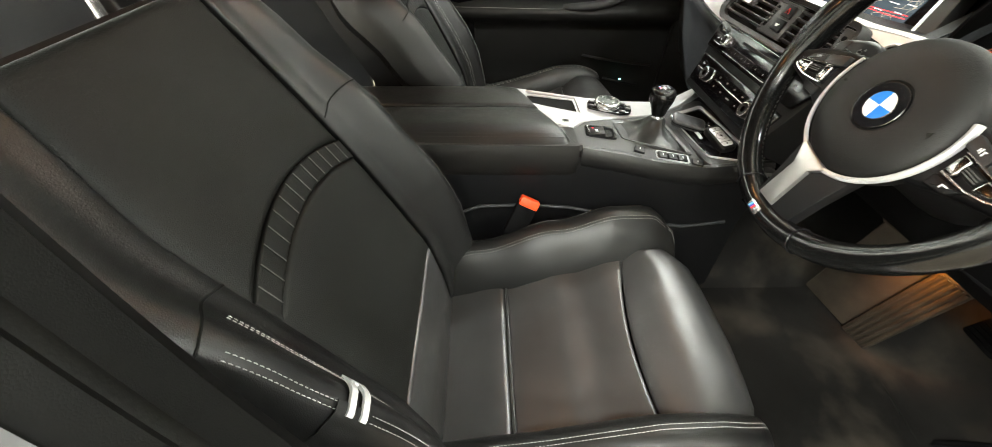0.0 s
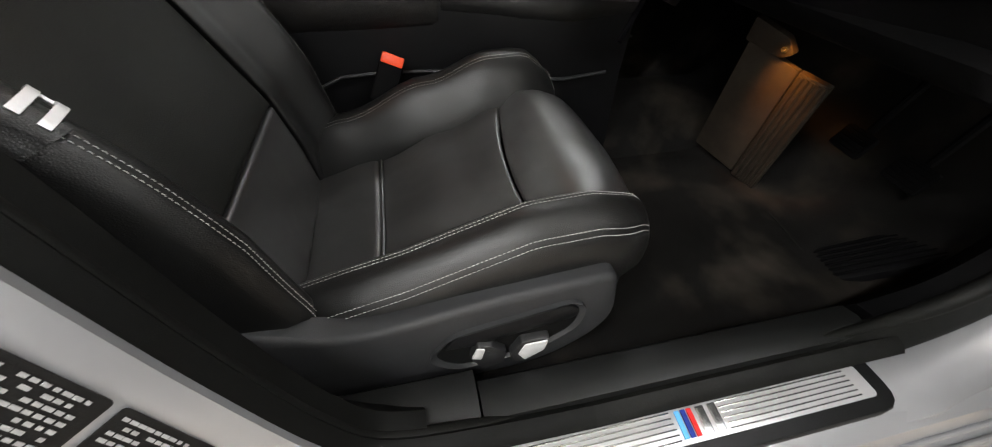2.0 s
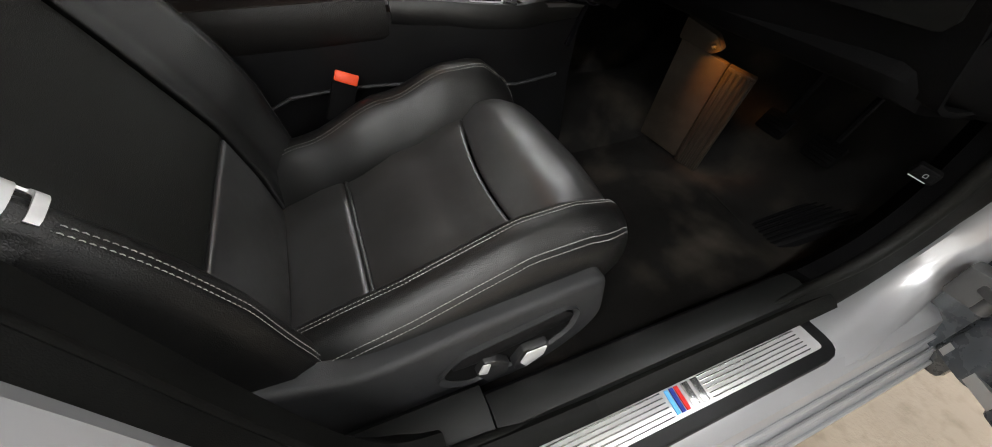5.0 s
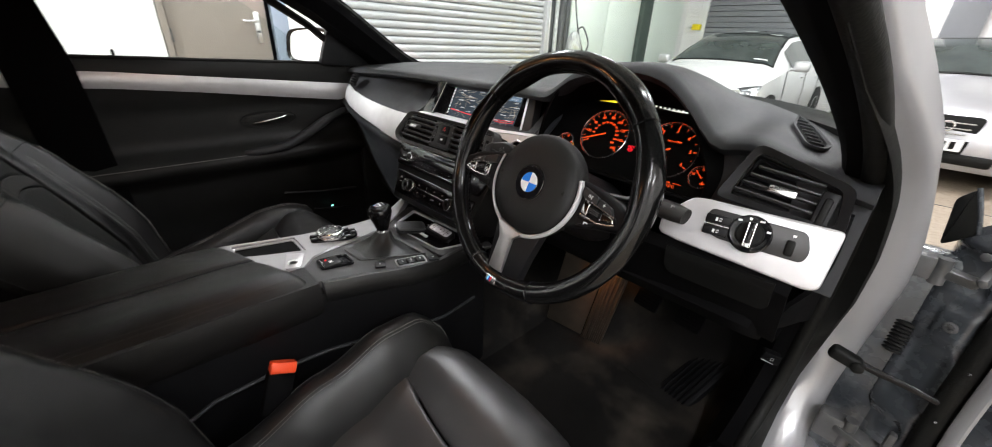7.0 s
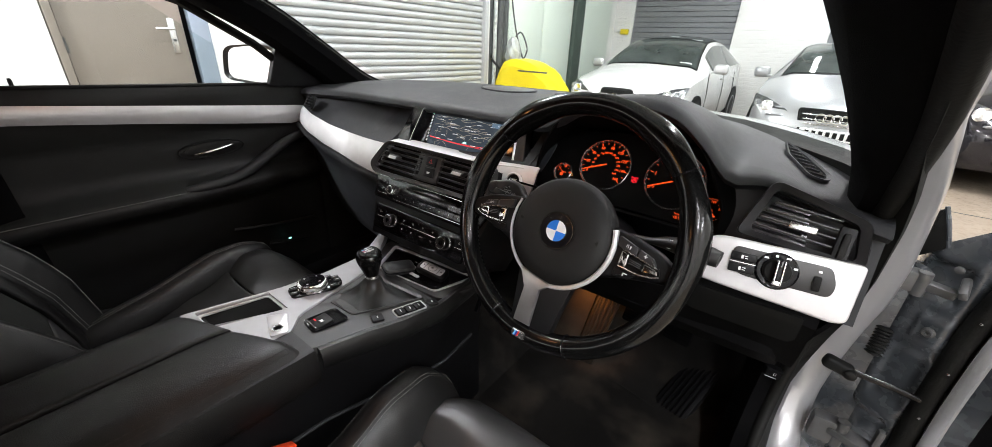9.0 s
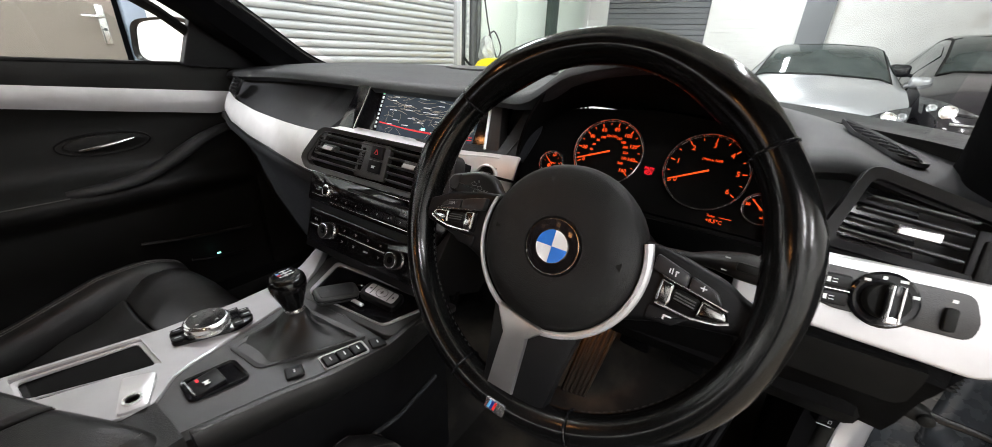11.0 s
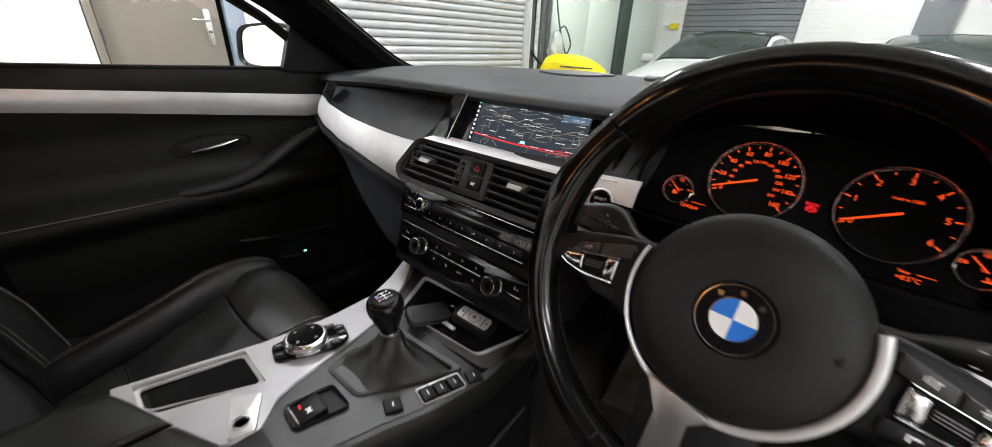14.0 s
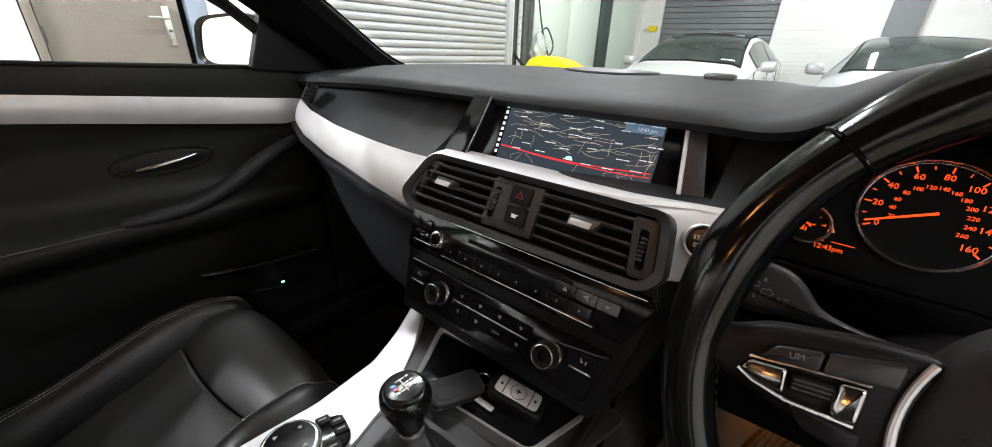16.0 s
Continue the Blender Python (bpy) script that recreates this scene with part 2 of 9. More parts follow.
HEADLINER = material("charcoal_headliner", (0.0022, 0.0022, 0.0024), 0.95, vary=0.15, grain=0.5, grain_scale=900, spec=0.04)
CONCRETE = material("garage_concrete", (0.32, 0.265, 0.205), 0.6, vary=0.14, vary_scale=2.6, grain=0.5, grain_scale=90, dirt=((0.20, 0.165, 0.125), 26, 0.50, 0.80))
WALL_WHITE = material("white_painted_wall", (0.80, 0.80, 0.78), 0.7, vary=0.04, vary_scale=2, grain=0.3, grain_scale=60, dirt=((0.62, 0.60, 0.56), 2.2, 0.58, 0.9))
WALL_GREEN = material("pale_green_panel", (0.72, 0.80, 0.72), 0.5, vary=0.03, vary_scale=2)
BRICK_WHITE = material("white_painted_brick", (0.80, 0.79, 0.77), 0.75, vary=0.06, vary_scale=4, grain=0.4, grain_scale=90, dirt=((0.5, 0.46, 0.42), 3, 0.62, 0.9))
DOOR_GREY = material("taupe_door_paint", (0.235, 0.205, 0.175), 0.5, vary=0.05, vary_scale=3, grain=0.1, grain_scale=200)
FRAME_BLUE = material("blue_grey_frame", (0.22, 0.27, 0.33), 0.5, vary=0.06, vary_scale=4)
SHUTTER = material("galvanised_shutter", (0.50, 0.51, 0.52), 0.42, metal=0.25, vary=0.08, vary_scale=3, dirt=((0.40, 0.38, 0.36), 5, 0.55, 0.85))
POST_PAINT = material("dark_green_post", (0.06, 0.085, 0.07), 0.5, vary=0.15, vary_scale=6)
GREY_ROLLER = material("slate_grey_shutter", (0.20, 0.205, 0.215), 0.5, vary=0.06, vary_scale=3)
YELLOW = material("yellow_machine_plastic", (0.85, 0.68, 0.01), 0.35, vary=0.04, vary_scale=4)
PIPE_DARK = material("dark_pipe", (0.08, 0.085, 0.085), 0.5, vary=0.2, vary_scale=12)
POLYTHENE = material("grey_polythene", (0.45, 0.47, 0.46), 0.3, vary=0.3, vary_scale=25)
DIM_MARK = material("dim_legend", (0.28, 0.28, 0.28), 0.6, vary=0.02, rough_vary=0)
PEDAL = material("worn_pedal_rubber", (0.024, 0.019, 0.014), 0.6, vary=0.3, vary_scale=30, grain=0.3, grain_scale=300)

# ---- modelling tools ----
BASE = {}


def thing(name, label, category, base, group="", kind=""):
    """A top-level thing: an empty at its base, under which its parts are hung."""
    ob = new(name)
    ob.empty_display_size = 0.05
    ob.location = base
    BASE[ob] = Vector(base)
    return tagged(ob, label, category, group, kind)


def to_mesh(name, bm, mat, smooth=True, angle=38):
    me = bpy.data.meshes.new(name)
    bmesh.ops.recalc_face_normals(bm, faces=bm.faces)
    bm.to_mesh(me)
    bm.free()
    me.materials.append(mat)
    if smooth:
        me.polygons.foreach_set("use_smooth", [True] * len(me.polygons))
        me.set_sharp_from_angle(angle=radians(angle))
    return me


def part(name, bm, mat, parent, label="", smooth=True, angle=38):
    """A bmesh in world metres as one mesh under a thing or under a part."""
    me = to_mesh(name, bm, mat, smooth, angle)
    base = BASE[parent]
    me.transform(Matrix.Translation(-base))
    ob = new(name, me)
    ob.parent = parent
    BASE[ob] = base
    return tagged(ob, label)


def solid(name, bm, mat, label, category, kind="", group="", smooth=True, angle=38):
    """A top-level thing of one mesh, with its origin at its foot."""
    vs = [v.co for v in bm.verts]
    lo = [min(v[i] for v in vs) for i in range(3)]
    hi = [max(v[i] for v in vs) for i in range(3)]
    base = Vector(((lo[0] + hi[0]) / 2, (lo[1] + hi[1]) / 2, lo[2]))
    me = to_mesh(name, bm, mat, smooth, angle)
    me.transform(Matrix.Translation(-base))
    ob = new(name, me)
    ob.location = base
    BASE[ob] = base
    return tagged(ob, label, category, group, kind)


def axes(o, x, y):
    """A frame at o with its x along x and its y near y; z comes out of the face."""
    x = Vector(x).normalized()
    z = x.cross(Vector(y)).normalized()
    y = z.cross(x)
    m = Matrix((x, y, z)).transposed().to_4x4()
    m.translation = o
    return m


def join(*bms):
    out = bmesh.new()
    for bm in bms:
        me = bpy.data.meshes.new("tmp")
        bm.to_mesh(me)
        bm.free()
        out.from_mesh(me)
        bpy.data.meshes.remove(me)
    return out


def box(c, s, bev=0.0, seg=2, m=None):
    """A box with rounded edges: centre, size, in the frame m."""
    bm = bmesh.new()
    bmesh.ops.create_cube(bm, size=1.0)
    bmesh.ops.transform(bm, matrix=Matrix.Translation(c) @ Matrix.Diagonal((*s, 1)), verts=bm.verts)
    if bev > 0:
        bmesh.ops.bevel(bm, geom=list(bm.edges), offset=min(bev, min(s) * 0.49), segments=seg, profile=0.5, affect="EDGES")
    if m is not None:
        bmesh.ops.transform(bm, matrix=m, verts=bm.verts)
    return bm


def fillet(pts, r, seg=4):
    """A polygon with its corners rounded; r: one radius, or one for each corner."""
    out, n = [], len(pts)
    for i, p in enumerate(pts):
        p = Vector(p)
        a, b = Vector(pts[i - 1]), Vector(pts[(i + 1) % n])
        da, db = (a - p), (b - p)
        rr = r[i] if isinstance(r, (list, tuple)) else r
        d = min(rr, da.length * 0.48, db.length * 0.48)
        s, e = p + da.normalized() * d, p + db.normalized() * d
        for k in range(seg + 1):
            t = k / seg
            out.append((1 - t) ** 2 * s + 2 * t * (1 - t) * p + t * t * e)
    return out


def plate(pts, m, depth, bev=0.0, seg=2):
    """A polygon in the xy plane of m, raised by depth along z, its front edge rounded."""
    bm = bmesh.new()
    vs = [bm.verts.new((p[0], p[1], 0)) for p in pts]
    f = bm.faces.new(vs)
    r = bmesh.ops.extrude_face_region(bm, geom=[f])
    top = [g for g in r["geom"] if isinstance(g, bmesh.types.BMVert)]
    bmesh.ops.translate(bm, verts=top, vec=(0, 0, depth))
    if bev > 0:
        topset = set(top)
        edges = [e for e in bm.edges if e.verts[0] in topset and e.verts[1] in topset]
        bmesh.ops.bevel(bm, geom=edges, offset=bev, segments=seg, profile=0.5, affect="EDGES")
    bmesh.ops.transform(bm, matrix=m, verts=bm.verts)
    return bm


def frame_plate(outer, inner, m, depth, lip=0.0):
    """A flat ring between two polygons of as many points, raised by depth; lip: how much lower its inner edge lies."""
    bm = bmesh.new()
    n = len(outer)
    rows = []
    for pts, z in ((outer, 0), (outer, depth - 0.001), ([Vector(p).lerp(Vector(q), 0.06) for p, q in zip(outer, inner)], depth), (inner, depth - lip), (inner, -0.002)):
        rows.append([bm.verts.new((p[0], p[1], z)) for p in pts])
    for a, b in zip(rows, rows[1:] + rows[:1]):
        for i in range(n):
            bm.faces.new((a[i], a[(i + 1) % n], b[(i + 1) % n], b[i]))
    bmesh.ops.transform(bm, matrix=m, verts=bm.verts)
    return bm


def loft(rings, closed=True, caps=True):
    """A skin over rings of as many points each."""
    bm = bmesh.new()
    rows = [[bm.verts.new(p) for p in r] for r in rings]
    n = len(rows[0])
    for a, b in zip(rows, rows[1:]):
        for i in range(n if closed else n - 1):
            bm.faces.new((a[i], a[(i + 1) % n], b[(i + 1) % n], b[i]))
    if caps and closed:
        bm.faces.new(rows[0])
        bm.faces.new(rows[-1][::-1])
    return bm


def smooth_path(pts, n, closed=False):
    """n points on a smooth curve through pts."""
    pts = [Vector(p) for p in pts]
    k = len(pts)
    out = []
    span = k if closed else k - 1
    for j in range(n):
        t = j / (n if closed else n - 1) * span
        i = min(int(t), span - 1)
        f = t - i
        if closed:
            p0, p1, p2, p3 = pts[(i - 1) % k], pts[i % k], pts[(i + 1) % k], pts[(i + 2) % k]
        else:
            p0, p1, p2, p3 = pts[max(i - 1, 0)], pts[i], pts[i + 1], pts[min(i + 2, k - 1)]
        out.append(0.5 * ((2 * p1) + (p2 - p0) * f + (2 * p0 - 5 * p1 + 4 * p2 - p3) * f * f + (3 * p1 - p0 - 3 * p2 + p3) * f ** 3))
    return out


def tube(pts, r, seg=10, closed=False, flat=1.0, up=(0, 0, 1)):
    """A round bar along pts; r: a radius, or one for each point."""
    pts = [Vector(p) for p in pts]
    rings, n = [], len(pts)
    for i, p in enumerate(pts):
        a = pts[i - 1] if (i > 0 or closed) else p
        b = pts[(i + 1) % n] if (i < n - 1 or closed) else p
        d = (b - a).normalized()
        u = d.cross(Vector(up))
        if u.length < 1e-4:
            u = d.cross(Vector((1, 0, 0.2)))
        u.normalize()
        w = u.cross(d).normalized()
        rr = r[i] if isinstance(r, (list, tuple)) else r
        rings.append([p + u * rr * math.cos(2 * math.pi * k / seg) + w * rr * flat * math.sin(2 * math.pi * k / seg) for k in range(seg)])
    if closed:
        rings.append(rings[0])
        bm = loft(rings, True, False)
        bmesh.ops.remove_doubles(bm, verts=bm.verts, dist=1e-5)
        return bm
    return loft(rings, True, True)


def lathe(profile, m, seg=32):
    """A turned shape: (radius, height) pairs about the z axis of m."""
    rings = [[Vector((max(r, 1e-4) * math.cos(2 * math.pi * k / seg), max(r, 1e-4) * math.sin(2 * math.pi * k / seg), h)) for k in range(seg)] for r, h in profile]
    bm = loft(rings, True, True)
    bmesh.ops.transform(bm, matrix=m, verts=bm.verts)
    return bm


def sheet(f, nu, nv, thick=0.0):
    """A surface f(u, v) over the unit square, thickened behind by thick."""
    bm = bmesh.new()
    g = [[bm.verts.new(f(i / nu, j / nv)) for j in range(nv + 1)] for i in range(nu + 1)]
    for i in range(nu):
        for j in range(nv):
            bm.faces.new((g[i][j], g[i + 1][j], g[i + 1][j + 1], g[i][j + 1]))
    if thick:
        bm.normal_update()
        bmesh.ops.solidify(bm, geom=list(bm.faces), thickness=thick)
    return bm


def pillow(f, nu, nv, drop=0.01, wu=0.12, wv=0.12, side=1.0, depth=0.03):
    """A stuffed panel: f(u, v) with its borders sunk by drop, and a skirt of depth behind it."""
    def sunk(u, v):
        e = 1e-3
        p = f(u, v)
        du = f(min(u + e, 1), v) - f(max(u - e, 0), v)
        dv = f(u, min(v + e, 1)) - f(u, max(v - e, 0))
        n = du.cross(dv).normalized() * side

        def fall(t, w):
            d = min(t, 1 - t)
            return 0.0 if d >= w else (1 - math.sqrt(max(0.0, 1 - (1 - d / w) ** 2)))
        k = min(1.0, max(fall(u, wu), fall(v, wv)) if max(fall(u, wu), fall(v, wv)) > 0 else 0.0)
        return p, n, k
    bm = bmesh.new()

    def steps(n, w):
        edge = [0, 0.04 * w, 0.16 * w, 0.4 * w, 0.7 * w]
        mid = [w + (1 - 2 * w) * i / n for i in range(n + 1)]
        return edge + mid + [1 - e for e in edge[::-1]]
    us, vs = steps(nu, wu), steps(nv, wv)
    g = []
    for u in us:
        row = []
        for v in vs:
            p, n, k = sunk(u, v)
            row.append(bm.verts.new(p - n * drop * k))
        g.append(row)
    a, b = len(us), len(vs)
    for i in range(a - 1):
        for j in range(b - 1):
            bm.faces.new((g[i][j], g[i + 1][j], g[i + 1][j + 1], g[i][j + 1]))
    rim = [(i, 0) for i in range(a)] + [(a - 1, j) for j in range(1, b)] + [(i, b - 1) for i in range(a - 2, -1, -1)] + [(0, j) for j in range(b - 2, 0, -1)]
    low = []
    for i, j in rim:
        p, n, k = sunk(us[i], vs[j])
        low.append(bm.verts.new(p - n * (drop + depth)))
    m = len(rim)
    for q in range(m):
        i, j = rim[q]
        i2, j2 = rim[(q + 1) % m]
        bm.faces.new((g[i][j], g[i2][j2], low[(q + 1) % m], low[q]))
    return bm


def stitches(path, dash=0.0036, gap=0.0018, w=0.00075, up=(0, 0, 1)):
    """A row of short threads along a path."""
    bm = bmesh.new()
    pts = [Vector(p) for p in path]
    lens = [0.0]
    for a, b in zip(pts, pts[1:]):
        lens.append(lens[-1] + (b - a).length)

    def at(s):
        for i in range(len(pts) - 1):
            if s <= lens[i + 1]:
                t = (s - lens[i]) / max(1e-9, lens[i + 1] - lens[i])
                return pts[i].lerp(pts[i + 1], t)
        return pts[-1]
    s, upv = 0.0, Vector(up)
    while s + dash < lens[-1]:
        a, b = at(s), at(s + dash)
        d = (b - a).normalized()
        sd = d.cross(upv).normalized() * w * 0.5
        h = sd.cross(d).normalized() * w * 0.5
        ring = []
        for p, k in ((a - h * 0.9, 0.6), (a.lerp(b, 0.5) + h * 0.6, 1.0), (b - h * 0.9, 0.6)):
            ring.append([bm.verts.new(p + sd * k - h), bm.verts.new(p + sd * k + h * 0.6), bm.verts.new(p - sd * k + h * 0.6), bm.verts.new(p - sd * k - h)])
        for r1, r2 in zip(ring, ring[1:]):
            for i in range(4):
                bm.faces.new((r1[i], r1[(i + 1) % 4], r2[(i + 1) % 4], r2[i]))
        s += dash + gap
    return bm


def words(name, text, size, m, mat, parent, align="CENTER", depth=0.0004, label=""):
    """Raised lettering in Blender's own font, in the xy plane of m."""
    cu = bpy.data.curves.new("lettering", "FONT")
    cu.body, cu.size, cu.align_x, cu.align_y, cu.extrude, cu.resolution_u = text, size, align, "CENTER", depth, 2
    tmp = bpy.data.objects.new("lettering", cu)
    me = bpy.data.meshes.new_from_object(tmp)
    bpy.data.objects.remove(tmp)
    bm = bmesh.new()
    bm.from_mesh(me)
    bpy.data.meshes.remove(me)
    bmesh.ops.transform(bm, matrix=m, verts=bm.verts)
    return part(name, bm, mat, parent, label, smooth=False)


def bars(name, rects, m, mat, parent, depth=0.0004):
    """Small raised bars (x, y, w, h) in the xy plane of m, joined."""
    bm = bmesh.new()
    for x, y, w, h in rects:
        b0 = [bm.verts.new((x + sx * w / 2, y + sy * h / 2, z)) for z in (0, depth) for sx, sy in ((-1, -1), (1, -1), (1, 1), (-1, 1))]
        bm.faces.new(b0[4:])
        for i in range(4):
            bm.faces.new((b0[i], b0[(i + 1) % 4], b0[4 + (i + 1) % 4], b0[4 + i]))
    bmesh.ops.transform(bm, matrix=m, verts=bm.verts)
    return part(name, bm, mat, parent, smooth=False)


def rect(x0, y0, x1, y1):
    return [(x0, y0), (x1, y0), (x1, y1), (x0, y1)]


def circle(cx, cy, r, n=40):
    return [(cx + r * math.cos(2 * math.pi * k / n), cy + r * math.sin(2 * math.pi * k / n)) for k in range(n)]


def lerp(a, b, t):
    return a + (b - a) * t


def ramp(t, *pts):
    """A value on the line through (t, value) pairs, eased."""
    if t <= pts[0][0]:
        return pts[0][1]
    for (a, va), (b, vb) in zip(pts, pts[1:]):
        if t <= b:
            k = (t - a) / (b - a)
            return va + (vb - va) * (k * k * (3 - 2 * k))
    return pts[-1][1]


def line(t, *pts):
    if t <= pts[0][0]:
        return pts[0][1]
    for (a, va), (b, vb) in zip(pts, pts[1:]):
        if t <= b:
            return va + (vb - va) * (t - a) / (b - a)
    return pts[-1][1]


def glide(x, *pts):
    """A value on a smooth curve through (x, value) pairs."""
    if x <= pts[0][0]:
        return pts[0][1]
    for i in range(len(pts) - 1):
        (a, va), (b, vb) = pts[i], pts[i + 1]
        if x <= b:
            t, w = (x - a) / (b - a), b - a
            p, q = pts[max(i - 1, 0)], pts[min(i + 2, len(pts) - 1)]
            m0, m1 = (vb - p[1]) / (b - p[0]) * w, (q[1] - va) / (q[0] - a) * w
            return (2 * t ** 3 - 3 * t * t + 1) * va + (t ** 3 - 2 * t * t + t) * m0 + (3 * t * t - 2 * t ** 3) * vb + (t ** 3 - t * t) * m1
    return pts[-1][1]

# ---- car shell: the parked car in which the camera looks round ----
FLOOR_Z = 0.345

# carpet floor pan with the tunnel and the toe board
def floor_z(x, y):
    tunnel = 0.13 * math.exp(-((x / 0.11) ** 4))
    toe = max(0.0, y - 0.98) * 1.1 + 0.012 * math.sin(x * 9) * (y > 0.9)
    return FLOOR_Z - 0.012 + tunnel + toe


solid("carpet_floor", sheet(lambda u, v: Vector((lerp(-0.74, 0.74, u), lerp(-1.3, 1.32, v), floor_z(lerp(-0.74, 0.74, u), lerp(-1.3, 1.32, v)))), 40, 50, -0.02), CARPET, "black carpeted floor of the car, dusty in the footwell", "carpet", "structure")

def mat_pts(cx):
    return fillet([(cx - 0.21, 0.40), (cx + 0.205, 0.40), (cx + 0.232, 0.45), (cx + 0.245, 0.80), (cx + 0.20, 0.86), (cx - 0.02, 0.90), (cx - 0.20, 0.90)], 0.05)
for cx in (0.445, -0.445):
    fm = thing("floor_mat", "dusty black velour floor mat lying in the footwell", "floor mat", (cx, 0.62, FLOOR_Z), "floor mats")
    part("pile", plate(mat_pts(cx), pose(0, 0, FLOOR_Z - 0.012), 0.010, 0.003), CARPET, fm)
    edge = [Vector((p[0], p[1], FLOOR_Z - 0.002)) for p in mat_pts(cx)]
    part("binding", tube(edge, 0.004, 6, True), RUBBER, fm, "black bound edge")

# driver's sill: rubber seal, black trim, bright plate, painted step
sill = thing("door_sill", "silver painted door sill with black trim and bright metal step plate", "sill", (0.80, 0.3, 0.30), kind="structure")
def sill_section(pts, y0, y1, n=2):
    return loft([[Vector((x, lerp(y0, y1, i / n), z)) for x, z in pts] for i in range(n + 1)])
part("inner_trim", sill_section([(0.690, 0.36), (0.700, 0.415), (0.712, 0.437), (0.735, 0.444), (0.762, 0.438), (0.770, 0.420), (0.770, 0.36)], 0.165, 0.735, 8), TRIM_BLACK, sill, "black grained sill trim")
part("rear_trim", sill_section([(0.675, 0.36), (0.685, 0.42), (0.70, 0.446), (0.73, 0.450), (0.758, 0.440), (0.768, 0.42), (0.768, 0.36)], -0.45, 0.162, 8), TRIM_BLACK, sill)
part("plate_bed", plate(fillet([(0.771, -0.09), (0.853, -0.09), (0.853, 0.712), (0.771, 0.712)], [0.01, 0.01, 0.034, 0.012]), pose(0, 0, 0.402), 0.014, 0.004), PLASTIC, sill, "black plastic bed of the step plate")
pm = axes((0.812, 0.31, 0.4165), (0, 1, 0), (-1, 0, 0))
plate_pts = fillet(rect(-0.335, -0.022, 0.375, 0.022), 0.008)
step_plate = part("step_plate", plate(plate_pts, pm, 0.002, 0.0008), ALU, sill, "bright brushed metal step plate")
part("plate_rib", join(*[box(((x0 + x1) / 2, -0.0165 + 0.0066 * k, 0.0026), (x1 - x0, 0.0022, 0.0014), 0.0005, 1, pm) for k in range(6) for x0, x1 in ((-0.315, 0.086), (0.153, 0.352))]), CHROME, sill)
for k, mt in enumerate((LIGHT_BLUE, NAVY, RED)):
    part("stripe", plate([(0.090 + 0.0085 * k, -0.0165), (0.096 + 0.0085 * k, -0.0165), (0.099 + 0.0085 * k, 0.0165), (0.093 + 0.0085 * k, 0.0165)], pm @ Matrix.Translation((0, 0, 0.0022)), 0.0022), mt, sill)
for x0 in (0.119, 0.136):
    part("emblem", plate([(x0, -0.0165), (x0 + 0.0115, -0.0165), (x0 + 0.0145, 0.0165), (x0 + 0.003, 0.0165)], pm @ Matrix.Translation((0, 0, 0.0022)), 0.0024, 0.0006), CHROME, sill, "raised bright emblem bar")
part("seal_run", sill_section([(0.764, 0.430), (0.772, 0.436), (0.786, 0.433), (0.794, 0.424), (0.782, 0.402), (0.766, 0.412)], 0.295, 0.77, 6), RUBBER, sill, "narrow black rubber seal")
part("painted_step", sill_section([(0.765, 0.18), (0.765, 0.398), (0.795, 0.405), (0.856, 0.402), (0.875, 0.388), (0.882, 0.36), (0.884, 0.335), (0.905, 0.325), (0.912, 0.30), (0.912, 0.26), (0.905, 0.22), (0.88, 0.18)], -0.6, 1.05, 12), SILVER_PAINT, sill, "silver painted outer sill")
part("step_bead", join(*[tube([(x, -0.6, z), (x, 1.04, z)], 0.004, 8) for x, z in ((0.886, 0.352), (0.900, 0.332), (0.913, 0.305))]), SILVER_PAINT, sill)

far_sill = thing("far_door_sill", "black trimmed sill below the far doors", "sill", (-0.78, 0, 0.28), kind="structure")
part("inner_trim", sill_section([(-0.82, 0.20), (-0.82, 0.43), (-0.755, 0.445), (-0.715, 0.43), (-0.700, 0.39), (-0.695, 0.32), (-0.70, 0.20)], -1.3, 1.28, 8), PLASTIC, far_sill)

# lower front corner of the door opening: sill sweeps up into the hinge pillar
def pillar_path(t):
    """The inner lip of the opening from the sill up the hinge pillar and the windscreen pillar."""
    pts = [(0.735, 0.62, 0.438), (0.738, 0.76, 0.452), (0.745, 0.85, 0.50), (0.752, 0.885, 0.60), (0.757, 0.86, 0.75), (0.76, 0.80, 0.90), (0.757, 0.72, 1.02), (0.748, 0.62, 1.10), (0.725, 0.46, 1.19), (0.68, 0.24, 1.30), (0.64, 0.05, 1.36), (0.61, -0.15, 1.385)]
    return smooth_path(pts, 49)[int(round(t * 48))]


hinge_pillar = thing("hinge_pillar", "silver painted door pillar with black rubber seal and dark inner trim", "car pillar", (0.80, 0.85, 0.30), kind="structure")
lip = [pillar_path(i / 48) for i in range(49)]
def beside(i, a, b):
    """A point off the lip: a towards the outside of the car, b forward and down out of the opening."""
    p = lip[i]
    d = (lip[min(i + 1, 48)] - lip[max(i - 1, 0)]).normalized()
    out = Vector((1, 0, 0))
    n = d.cross(out).normalized()
    return p + out * a + n * b * (1 if n.y > 0 or n.z < 0 else -1)
part("door_seal", tube([beside(i, 0.016, 0.006) for i in range(49)], [0.004 + 0.009 * min(1.0, i / 7) for i in range(49)], 12, up=(1, 0, 0)), RUBBER, hinge_pillar, "black rubber door seal")
